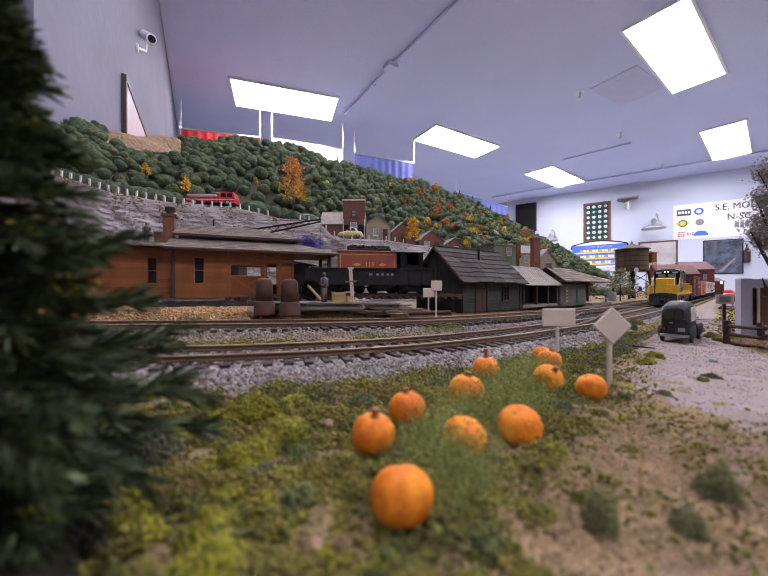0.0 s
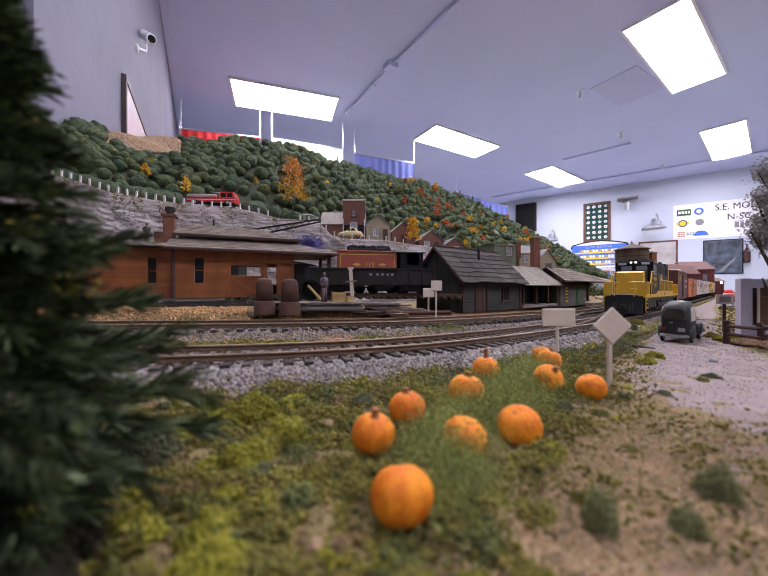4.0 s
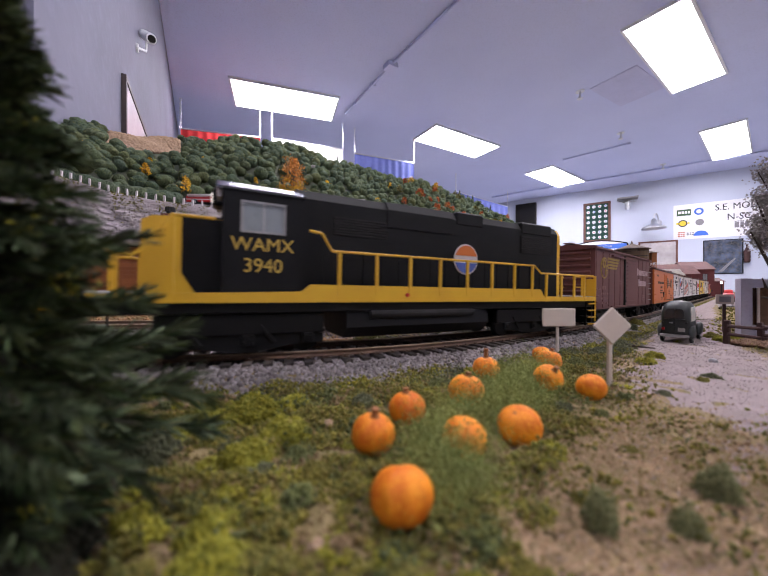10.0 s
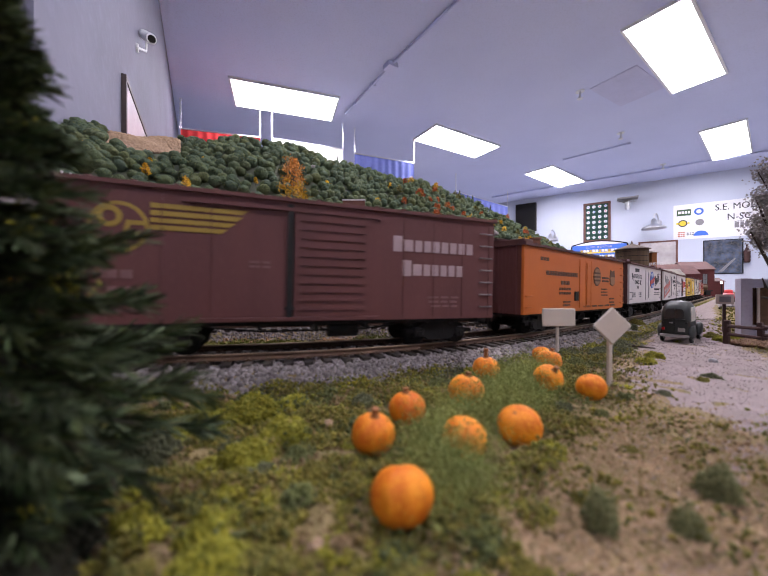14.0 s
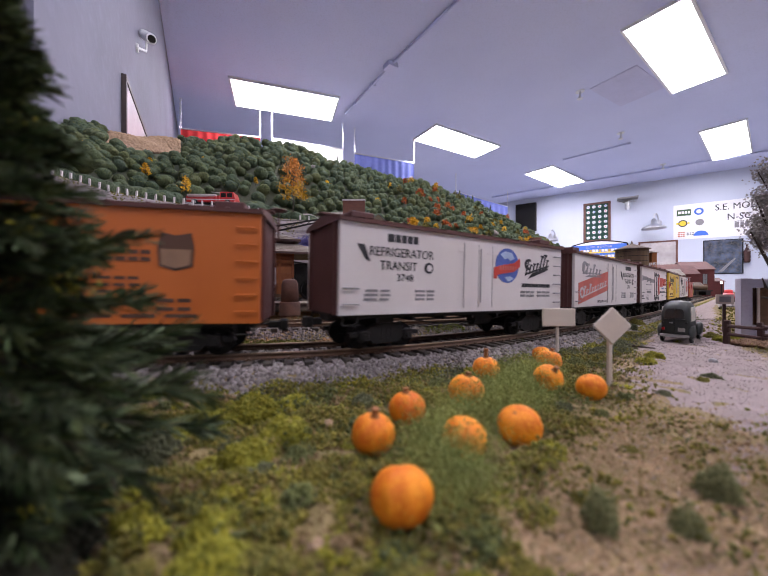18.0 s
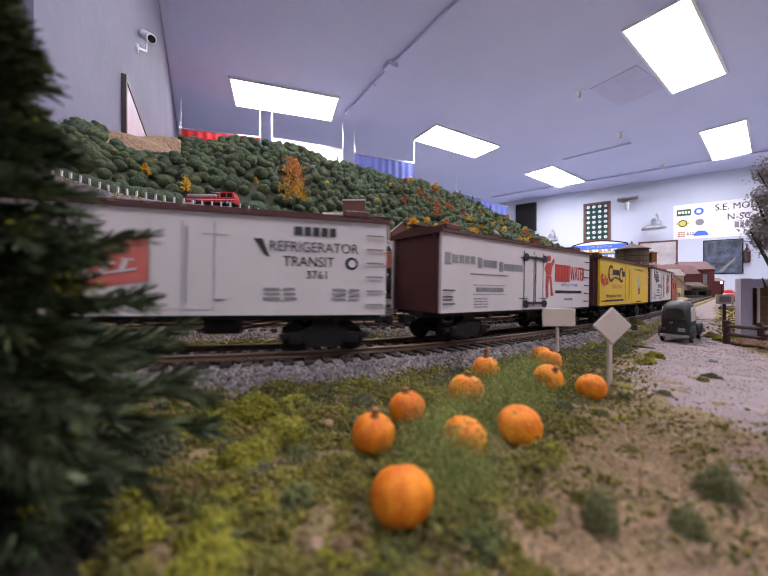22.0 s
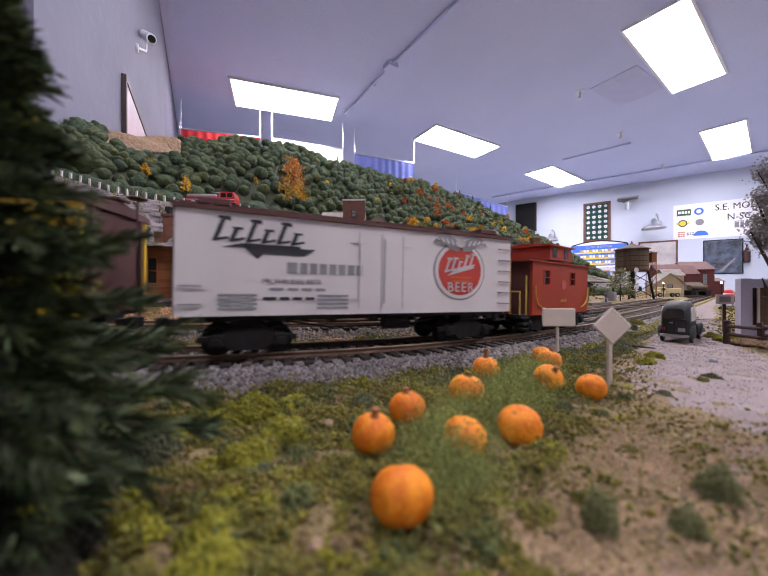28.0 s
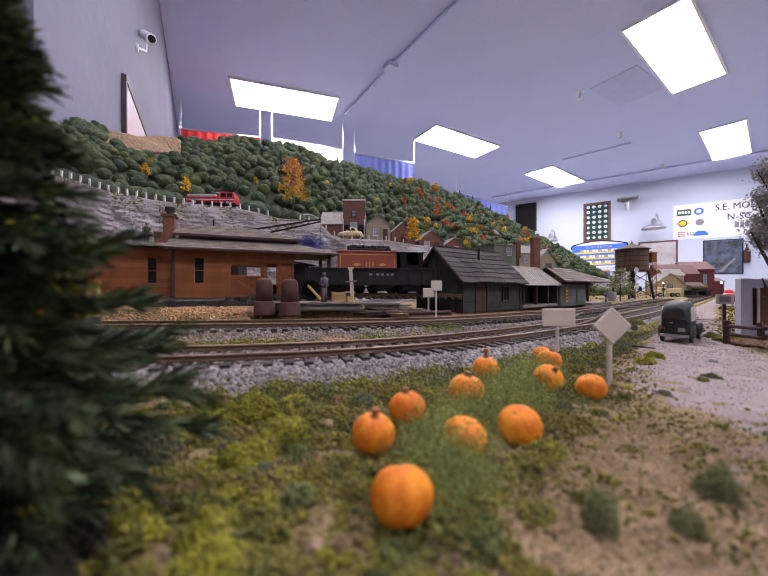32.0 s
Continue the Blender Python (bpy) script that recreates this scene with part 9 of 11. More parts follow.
sel = (off_ < -0.040) & (x > np.interp(y, [0.02, 0.0366, 0.0522, 0.082, 0.12], [0.002, 0.008, 0.017, 0.040, 0.080])) & (RNG.random(n) < np.clip((0.092 - y) / 0.05, 0.03, 1) * np.clip((0.085 - x) / 0.03, 0.15, 1)) & (x < 1.3 * y)
zz = np.maximum(ground_z(x, y), ground_z(x, y) * 0.4 + 0.0006)
tagged(strewn("dust", np.stack([x, y, zz + 0.0001], 1)[sel], RNG.uniform(0.00010, 0.00034, int(sel.sum())), ICO1, M["dust"], 0.3, 0.5), "tan earth crumbs where the turf gives way to the road", "soil", kind="stuff")
M["weed_yellow"] = ramp_mat("yellow_green_foam", [(0.26, 0.24, 0.015), (0.19, 0.185, 0.015), (0.31, 0.275, 0.018), (0.15, 0.15, 0.015)], 0.95, 2500, 0.8)
# lumps of foam and soil
n = 2600
x, y = spread(n, -0.12, 0.15, 0.024, 0.13)
for nm, mt, lab, sel in (("turf_lumps", "weed", "olive and yellow lumps of turf foam", np.arange(len(x)) % 3 != 0), ("turf_lumps", "weed_yellow", "yellow-green lumps of turf foam", np.arange(len(x)) % 6 == 0), ("soil_lumps", "straw", "brown lumps of dry soil", np.arange(len(x)) % 6 == 3)):
    m_ = int(sel.sum())
    c_ = np.stack([x[sel], y[sel], ground_z(x[sel], y[sel])], 1)
    r_ = RNG.uniform(0.0006, 0.0020, m_)
    bits = (c_[:, None] + RNG.normal(size=(m_, 34, 3)) * (r_[:, None, None] * np.array([0.6, 0.6, 0.42]))).reshape(-1, 3)
    bits[:, 2] = np.maximum(bits[:, 2], 0.0002)
    tagged(strewn(nm, bits, np.repeat(r_, 34) * RNG.uniform(0.12, 0.32, m_ * 34), OCT, M[mt], 0.4), lab, "ground cover", kind="stuff")
n = 420
x, y = spread(n, -0.075, 0.05, 0.026, 0.105, keep=0.06)
pick_ = RNG.random(len(x))
for mt, lab, sel in (("weed", "rounded olive clumps of turf foam", pick_ < 0.45), ("weed_yellow", "rounded yellow-green clumps of turf foam", (pick_ >= 0.45) & (pick_ < 0.68)), ("weed_green", "rounded green clumps of turf foam", (pick_ >= 0.68) & (pick_ < 0.82)), ("straw", "brown clumps of dry turf", pick_ >= 0.82)):
    m_ = int(sel.sum())
    c_ = np.stack([x[sel], y[sel], ground_z(x[sel], y[sel])], 1)
    r_ = RNG.uniform(0.0010, 0.0029, m_)
    d_ = RNG.normal(size=(m_, 170, 3))
    d_ /= np.linalg.norm(d_, axis=2)[:, :, None]
    d_[:, :, 2] = np.abs(d_[:, :, 2]) * 0.8
    bits = c_[:, None] + d_ * r_[:, None, None] * RNG.uniform(0.55, 1.05, (m_, 170, 1))
    tagged(strewn("turf_clumps", bits.reshape(-1, 3), np.repeat(r_, 170) * RNG.uniform(0.09, 0.20, m_ * 170), OCT, M[mt], 0.35), lab, "ground cover", kind="stuff")
# brown earth and crumbs at the toe of the ballast
n = 16000
s_, o_ = RNG.uniform(-0.16, 0.10, n), -0.0335 - np.abs(RNG.normal(0, 0.0042, n))
x, y, _ = line_arrays(s_, o_)
tagged(strewn("soil_crumbs", np.stack([x, y, ground_z(x, y) + 0.0003], 1), RNG.uniform(0.0002, 0.0008, n), OCT, M["straw"], 0.35), "brown earth crumbs at the ballast's foot", "soil", kind="stuff")
# between and behind the tracks
M["moss_green"] = ramp_mat("green_moss", [(0.17, 0.19, 0.02), (0.12, 0.145, 0.02), (0.24, 0.25, 0.03), (0.09, 0.11, 0.02)], 0.95, 2500, 0.8)
M["tan_grit"] = ramp_mat("tan_grit", [(0.42, 0.21, 0.085), (0.30, 0.15, 0.06), (0.48, 0.29, 0.15), (0.22, 0.12, 0.05)], 0.95, 2500, 0.6)
n = 30000
s_, o_ = RNG.uniform(-0.16, 0.42, n), RNG.uniform(0.034, 0.125, n)
gap = np.abs(o_ - off_second(s_)) > 0.023
x, y, _ = line_arrays(s_[gap], o_[gap])
green = (clumpy(x, y, 0.6) > 0.5) & (o_[gap] < 0.06)
for nm, sel, mt, lab in (("straw_litter", ~green, "tan_grit", "orange-brown gravel and straw beside the tracks"), ("turf_foam", green, "weed", "olive turf between the two tracks")):
    tagged(strewn(nm, np.stack([x, y, ground_z(x, y) + 0.0002], 1)[sel], RNG.uniform(0.0003, 0.0010, sel.sum()), ICO1 if nm == "straw_litter" else LEAF, M[mt], 0.4), lab, "ground cover", kind="stuff")


n = 9000
s_ = RNG.uniform(-0.16, 0.16, n)
o_ = 0.0355 + RNG.normal(0, 0.0030, n)
x, y, _ = line_arrays(s_, o_)
sel = np.sin(s_ * 95) + 0.8 * np.sin(s_ * 37 + 2) + RNG.normal(0, 0.5, n) > -0.3
tagged(strewn("moss", np.stack([x, y, ground_z(x, y) + RNG.uniform(0.0004, 0.0018, n)], 1)[sel], RNG.uniform(0.0003, 0.0009, int(sel.sum())), LEAF, M["moss_green"], 0.3), "yellow-green moss between the two tracks", "moss", kind="stuff")


def bush(x, y, r, mt, label, n=260, flat=0.75, leaf=0.16):
    """A clump of foam: crumbs heaped round a centre."""
    z = float(ground_z(x, y)[0])
    t = thing("foam_bush", pose(x, y, z), label, "bush", "clumps of foam growth")
    v, f = ICO3
    lump = 1 + 0.16 * np.sin(v[:, 0] * 5.1 + x * 900) * np.sin(v[:, 1] * 4.3 + y * 700) + 0.08 * np.sin(v[:, 2] * 11 + v[:, 0] * 9)
    cv = v * lump[:, None] * r * 0.78
    cv[:, 2] = np.abs(cv[:, 2]) * flat
    linked("foam_core", np_mesh("foam_core", cv * 0.8, f), M[mt], t, smooth=True)
    n = int(n * 6)
    d = RNG.normal(size=(n, 3))
    d /= np.linalg.norm(d, axis=1)[:, None]
    k = 1 + 0.16 * np.sin(d[:, 0] * 5.1 + x * 900) * np.sin(d[:, 1] * 4.3 + y * 700) + 0.08 * np.sin(d[:, 2] * 11 + d[:, 0] * 9)
    p = d * (k * r * 0.78 * RNG.uniform(0.80, 1.10, n))[:, None]
    p[:, 2] = np.abs(p[:, 2]) * flat
    size = np.minimum(r * 0.075, 0.00040)
    tagged(strewn("foam_surface", p, size * RNG.uniform(0.5, 1.2, n), OCT, M[mt], 0.3, parent=t), kind="stuff")
    return t


# Near-black foam: the shade under the fir is put into this colour.
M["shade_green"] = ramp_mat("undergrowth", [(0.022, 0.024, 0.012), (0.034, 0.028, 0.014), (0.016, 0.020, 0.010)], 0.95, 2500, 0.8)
M["weed_tuft"] = ramp_mat("grey_green_foam", [(0.21, 0.21, 0.085), (0.16, 0.17, 0.07), (0.25, 0.24, 0.10)], 0.95, 2500, 0.8)
M["weed_dark"] = ramp_mat("dark_green_foam", [(0.105, 0.112, 0.056), (0.080, 0.088, 0.044), (0.135, 0.140, 0.070)], 0.95, 2500, 0.8)
for x, y, r, mt in ((-0.0330, 0.0810, 0.0080, "weed_yellow"), (-0.0245, 0.0860, 0.0060, "weed_yellow"), (-0.0400, 0.0740, 0.0075, "weed_yellow"), (-0.0185, 0.0800, 0.0040, "weed"),
                    (-0.0228, 0.0425, 0.0050, "weed_yellow"), (-0.0340, 0.0440, 0.0038, "weed_yellow"), (-0.0198, 0.0362, 0.0052, "weed_yellow"), (-0.0275, 0.0340, 0.0040, "weed"), (-0.0252, 0.0600, 0.0058, "weed_yellow"), (-0.0215, 0.0690, 0.0060, "weed_yellow"), (-0.0130, 0.0690, 0.0034, "weed"), (-0.0450, 0.0600, 0.0080, "weed_dark"),
                    (-0.0300, 0.0640, 0.0040, "weed_dark"), (-0.0160, 0.0620, 0.0035, "weed_green"), (-0.0120, 0.0560, 0.0030, "weed"), (-0.0210, 0.0560, 0.0036, "weed_dark"),
                    (-0.0060, 0.0900, 0.0040, "weed_dark"), (-0.0080, 0.0960, 0.0040, "weed"), (0.0000, 0.1010, 0.0030, "soil_clump"), (0.0080, 0.1040, 0.0038, "weed_green"), (0.0320, 0.1180, 0.0050, "weed_yellow"),
                    (0.0260, 0.1100, 0.0040, "weed"), (0.0180, 0.1070, 0.0040, "weed_green"), (0.1140, 0.1400, 0.0050, "weed_yellow"), (0.1060, 0.1560, 0.0070, "weed_dark"), (0.1200, 0.1640, 0.0070, "weed_dark"),
                    (0.1300, 0.1760, 0.0070, "weed_dark"), (0.1000, 0.1480, 0.0050, "weed"), (0.1260, 0.1500, 0.0045, "weed_yellow"), (0.1440, 0.1950, 0.0060, "weed"), (0.1560, 0.2120, 0.0070, "weed_dark"), (0.1760, 0.2320, 0.0065, "weed"),
                    (0.0910, 0.1640, 0.0040, "weed_green"), (0.1180, 0.1820, 0.0050, "weed"), (0.2000, 0.2620, 0.0065, "weed_dark"), (0.2250, 0.2880, 0.0070, "weed"), (0.0830, 0.1400, 0.0040, "weed_green"),
                    (0.0290, 0.0433, 0.0026, "weed_tuft"), (0.0519, 0.0498, 0.0032, "weed_tuft"), (0.0400, 0.0424, 0.0024, "weed_tuft"), (0.0300, 0.0480, 0.0022, "weed"), (0.0480, 0.0860, 0.0026, "weed_dark"), (0.0560, 0.0830, 0.0024, "weed_green"),
                    (0.0490, 0.0640, 0.0025, "weed"), (0.0720, 0.0960, 0.0030, "weed_green"), (0.1180, 0.1160, 0.0035, "weed_dark"), (0.1110, 0.1120, 0.0022, "weed"), (0.2050, 0.1960, 0.0050, "weed_yellow"), (0.2120, 0.2080, 0.0050, "weed"),
                    (0.2240, 0.2040, 0.0045, "weed_yellow"), (0.2020, 0.2100, 0.0040, "weed_green"), (0.2400, 0.2480, 0.0060, "weed"), (0.0850, 0.0980, 0.0022, "weed_dark"), (0.0100, 0.0330, 0.0040, "weed_yellow"), (0.0160, 0.0345, 0.0030, "weed"), (0.0000, 0.0300, 0.0040, "weed_yellow")):
    mt2 = "straw" if mt == "soil_clump" else mt
    bush(x, y, r, mt2, {"weed_yellow": "yellow-green foam clump on the ground", "weed_dark": "dark green foam clump on the ground", "weed": "olive foam clump on the ground", "weed_green": "green foam clump on the ground", "weed_tuft": "upright grey-green foam tuft on the bare earth", "straw": "brown clump of dry foam"}[mt2], 300 if r > 0.004 else 160, 2.3 if mt2 == "weed_tuft" else 0.75)
# low weeds on the verge between the line and the road
n = 260
s_ = RNG.uniform(0.02, 0.62, n)
o_ = -0.033 - np.abs(RNG.normal(0, 0.011, n)) * np.clip((0.7 - s_) / 0.4, 0.35, 1)
x, y, _ = line_arrays(s_, o_)
r_ = RNG.uniform(0.0012, 0.0034, n)
for i_, (mt, lab) in enumerate((("weed", "olive weeds along the verge"), ("weed_dark", "dark green weeds along the verge"), ("weed_green", "green weeds along the verge"), ("weed_yellow", "yellow-green weeds along the verge"))):
    sel = np.arange(n) % 4 == i_
    c_ = np.stack([x[sel], y[sel], ground_z(x[sel], y[sel])], 1)
    d_ = RNG.normal(size=(len(c_), 150, 3)) * (r_[sel][:, None, None] * np.array([0.62, 0.62, 0.5]))
    d_[:, :, 2] = np.abs(d_[:, :, 2])
    tagged(strewn("verge_weeds", (c_[:, None] + d_).reshape(-1, 3), np.repeat(r_[sel], 150) * RNG.uniform(0.07, 0.17, len(c_) * 150), OCT, M[mt], 0.3), lab, "weeds", kind="stuff")
# fine green net of growth between the pumpkins
n = 90000
cxy = np.array([(0.0095, 0.0520), (0.0130, 0.0570), (0.0150, 0.0680), (0.0205, 0.0780), (0.0270, 0.0830), (0.0330, 0.0950), (0.0420, 0.1080), (0.0500, 0.1080), (0.0360, 0.0860), (0.0440, 0.0980), (0.0100, 0.0610), (0.0590, 0.1200)])
pick = RNG.integers(0, len(cxy), n)
p = cxy[pick] + RNG.normal(size=(n, 2)) * np.array([0.0038, 0.0055])
hgt = np.abs(RNG.normal(0, 0.0034, n))
M["net_green"] = ramp_mat("fine_green_net", [(0.22, 0.25, 0.06), (0.28, 0.31, 0.08), (0.17, 0.20, 0.05), (0.33, 0.34, 0.10)], 0.95, 2500, 0.5)
tagged(strewn("foliage_net", np.stack([p[:, 0], p[:, 1], 0.0004 + hgt], 1), RNG.uniform(0.00010, 0.00032, n), LEAF, M["net_green"], 0.3), "fine green foliage netting between the pumpkins", "foliage", kind="stuff")
for x, y, s, mt in ((-0.0243, 0.0595, 0.0011, "ink_white"), (-0.0085, 0.0405, 0.0010, "clay"), (-0.0185, 0.0500, 0.0010, "clay"), (0.1430, 0.1400, 0.0016, "ink_grey"), (-0.0130, 0.0760, 0.0014, "clay"), (0.0020, 0.0880, 0.0014, "clay")):
    pb = thing("pebble", pose(x, y, float(ground_z(x, y)[0])), "small pale pebble on the ground", "pebble", "pebbles")
    v_, f_ = ICO2
    linked("stone", np_mesh("stone", (v_ * (1 + RNG.uniform(-0.1, 0.1, (len(v_), 1)))) * np.array([s, s, s * 0.8]) + np.array([0, 0, s * 0.5]), f_), M[mt], pb, smooth=True)
tw = thing("twig", pose(0.1345, 0.1690, 0.0012, 0, 0, -38), "short dark twig at the road's edge", "twig")
part("stick", rod(bmesh.new(), (-0.0065, 0, 0.0010), (0.0060, 0.001, 0.0004), 0.0007, 0.0004, 7), M["bark"], tw)


# pumpkins
def pumpkin(x, y, r, turn, tilt, stem, z=None):
    z = float(ground_z(x, y)[0]) - 0.0002 if z is None else z
    t = thing("pumpkin", pose(x, y, z + r * 0.92) @ pose(0, 0, 0, tilt, 0, turn), "small orange dried pumpkin with a brown stem", "pumpkin", "pumpkins in the patch")
    bm = bmesh.new()
    seg, rows = 40, 18
    grid = []
    for j in range(1, rows):
        th = math.pi * j / rows
        ring = []
        for i in range(seg):
            a = 2 * math.pi * i / seg
            q = r * (1 - 0.045 * abs(math.cos(a * 5)) ** 8 * math.sin(th)) * (1 + 0.02 * math.sin(a * 3 + th * 2))
            zz = 0.90 * math.cos(th) - (0.10 * math.exp(-(th / 0.35) ** 2))
            ring.append(bm.verts.new((q * math.sin(th) * math.cos(a), q * math.sin(th) * math.sin(a), r * zz)))
        grid.append(ring)
    for a, b in zip(grid, grid[1:]):
        for i in range(seg):
            bm.faces.new((a[i], b[i], b[(i + 1) % seg], a[(i + 1) % seg]))
    bm.faces.new(grid[0])
    bm.faces.new(grid[-1][::-1])
    part("fruit", bm, M["orange"], t, smooth=True)
    if stem:
        sb_ = lathe(bmesh.new(), [(r * 0.30, r * 0.74), (r * 0.17, r * 0.88), (r * 0.14, r * (0.9 + 0.25 * stem)), (r * 0.19, r * (0.9 + 0.5 * stem))], 9)
        part("stem", sb_, M["stem"], t, "dry brown stem")
    else:
        part("stem_scar", lathe(bmesh.new(), [(r * 0.09, r * 0.78), (r * 0.07, r * 0.825), (r * 0.03, r * 0.815)], 9), M["stem"], t, "brown stem scar")


for x, y, r, turn, tilt, stem in ((0.00247, 0.0451, 0.00446, 10, -25, 0), (-0.00213, 0.0636, 0.00435, 40, 8, 0.6), (0.0055, 0.0758, 0.00438, 70, -5, 0.35), (0.0156, 0.0627, 0.0043, 20, 20, 0), (0.0289, 0.0689, 0.0046, 130, -30, 0),
                                  (0.0234, 0.0912, 0.0051, 90, 6, 0.3), (0.0368, 0.1163, 0.0048, 15, 0, 1.2), (0.0514, 0.1007, 0.0044, 200, -38, 0.6), (0.0646, 0.1258, 0.0046, 60, 12, 0.3), (0.0721, 0.1478, 0.0040, 0, -20, 0), (0.0616, 0.0958, 0.0042, 80, -25, 0)):
    pumpkin(x, y, r, turn, tilt, stem)


# ---- the bottle-brush conifer by the camera ----
def conifer(x, y, h, r, wide, label):
    """A cone of needled branches; wide: the height at which it is widest."""
    t = thing("conifer", pose(x, y, -0.001), label, "tree")
    part("trunk", rod(bmesh.new(), (0, 0, 0), (0, 0, h), 0.0016, 0.0004, 9), M["bark"], t)
    stick = rod(bmesh.new(), (0, 0, 0), (0, 0, 1), 0.00025, 0.00009, 4, False)
    stick_me = bpy.data.meshes.new("branch")
    stick.to_mesh(stick_me)
    stick.free()
    pos, way, size = [], [], []
    n = 300
    for i in range(n):
        f = (i + 0.5) / n
        z = 0.002 + f * (h - 0.004)
        a = i * 2.39996
        k = float(np.interp(z / h, (0.0, 0.117, 0.16, 0.20, 0.287, 0.343, 0.414, 0.457, 0.535, 0.584, 0.725, 0.80, 1.0), (0.42, 0.58, 0.86, 0.97, 0.90, 0.62, 0.62, 0.43, 0.36, 0.29, 0.18, 0.10, 0.0)))
        ln = r * k * random.uniform(0.50, 1.0) + 0.001
        d = Vector((math.cos(a), math.sin(a), random.uniform(-0.32, 0.38) - 0.10 * (1 - f))).normalized()
        if i % 2 == 0:
            br = linked("branch", stick_me, M["bark"], t)
            br.matrix_basis = Matrix.Translation((0, 0, z)) @ d.to_track_quat("Z", "Y").to_matrix().to_4x4() @ Matrix.Diagonal((1, 1, ln * 0.92, 1))
        m = int(55 + 85 * ln / r)
        u = RNG.uniform(0.10, 1.0, m) ** 0.85
        dv = np.array(d)
        side = RNG.normal(size=(m, 3))
        side -= (side @ dv)[:, None] * dv
        side /= np.linalg.norm(side, axis=1)[:, None]
        w = dv[None] * RNG.uniform(1.2, 3.2, (m, 1)) + side
        w /= np.linalg.norm(w, axis=1)[:, None]
        pos.append(np.array([0, 0, z]) + np.outer(u * ln, dv))
        way.append(w)
        size.append(0.0068 * (0.6 + 0.4 * ln / r) * RNG.uniform(0.6, 1.2, m) * (1.05 - 0.35 * u))
    pos, way, size = np.concatenate(pos), np.concatenate(way), np.concatenate(size)
    k = len(pos)
    side = np.cross(way, RNG.normal(size=(k, 3)))
    side /= np.linalg.norm(side, axis=1)[:, None]
    wd = RNG.uniform(0.00012, 0.00026, k)[:, None]
    base, tip = pos + way * size[:, None] * 0.15, pos + way * size[:, None] * 0.8
    v = np.stack([pos, base + side * wd, tip + side * wd * 0.8, pos + way * size[:, None], tip - side * wd * 0.8, base - side * wd], 1).reshape(-1, 3)
    tagged(linked("needles", np_mesh("needles", v, np.arange(6 * k).reshape(-1, 6)), M["needle"], t), kind="stuff")
    # yellow lichen tufts caught in it
    q = pos[RNG.integers(0, k, 110)]
    c = (q[:, None] + RNG.normal(size=(110, 26, 3)) * 0.0009).reshape(-1, 3)
    tagged(strewn("lichen", c, 0.0005, LEAF, M["weed_yellow"], 0.3, parent=t), kind="stuff")


conifer(-0.0520, 0.0400, 0.0870, 0.0312, 0.0165, "dark green bottle-brush fir tree at the layout's edge")
# Growth below the fir, coloured dark for the shade there.
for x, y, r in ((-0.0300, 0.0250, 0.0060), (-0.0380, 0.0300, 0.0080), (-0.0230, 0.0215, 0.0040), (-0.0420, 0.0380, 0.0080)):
    bush(x, y, r, "shade_green", "undergrowth below the fir, its shade painted in as dark brown-green", 500, 0.9, 0.11)


# ---- the far end of the layout ----
M["tank_wood"] = mat("tank_staves", (0.115, 0.070, 0.036), (0.075, 0.046, 0.027), 0.8, 60, 600, 0.4, obrand=0.2, stretch=(1, 1, 0.2))
wt = thing("water_tower", pose(0.6152, 0.800, 0.0078), "brown wooden water tower on dark trestle legs", "water tower")
for i in range(24):
    a = 2 * math.pi * i / 24
    part("stave", boxed(-0.0050, 0.0050, -0.0016, 0.0016, 0.0700, 0.1200), M["tank_wood"], wt, m=pose(0.0315 * math.cos(a), 0.0315 * math.sin(a), 0, 0, 0, math.degrees(a) + 90))
part("tank_floor", lathe(bmesh.new(), [(0.031, 0.066), (0.033, 0.068), (0.033, 0.0705)], 24), M["wood_trim"], wt)
for z in (0.078, 0.090, 0.102, 0.113):
    part("hoop", lathe(bmesh.new(), [(0.0336, z), (0.0336, z + 0.0010)], 32), M["soot"], wt)
part("roof", lathe(bmesh.new(), [(0.0375, 0.1195), (0.0375, 0.1208), (0.003, 0.1340), (0.0006, 0.1420)], 20), M["shingle"], wt)
for sx in (-1, 1):
    for sy in (-1, 1):
        part("leg", rod(bmesh.new(), (sx * 0.030, sy * 0.030, -0.002), (sx * 0.022, sy * 0.022, 0.0665), 0.0024, seg=6), M["soot"], wt)
for z0, z1 in ((0.004, 0.034), (0.034, 0.064)):
    for sy in (-1, 1):
        part("cross_brace", rod(bmesh.new(), (-0.028, sy * 0.028, z0), (0.026, sy * 0.026, z1), 0.0009, seg=5), M["soot"], wt)
        part("cross_brace", rod(bmesh.new(), (0.028, sy * 0.028, z0), (-0.026, sy * 0.026, z1), 0.0009, seg=5), M["soot"], wt)
part("riser_pipe", rod(bmesh.new(), (0, 0, 0), (0, 0, 0.066), 0.006, seg=12), M["soot"], wt)
sc_t = part("side_scaffold", boxed(0.042, 0.054, -0.010, 0.010, 0.088, 0.112), M["wood_brown"], wt, "small brown box on a lattice side tower")
for x in (0.043, 0.053):
    for y in (-0.009, 0.009):
        part("scaffold_leg", rod(bmesh.new(), (x, y, 0), (x, y, 0.088), 0.0009, seg=5), M["wood_brown"], sc_t)
for i in range(5):
    part("scaffold_brace", rod(bmesh.new(), (0.043, -0.009, 0.004 + i * 0.017), (0.053, -0.009, 0.020 + i * 0.017), 0.0007, seg=5), M["wood_brown"], sc_t)
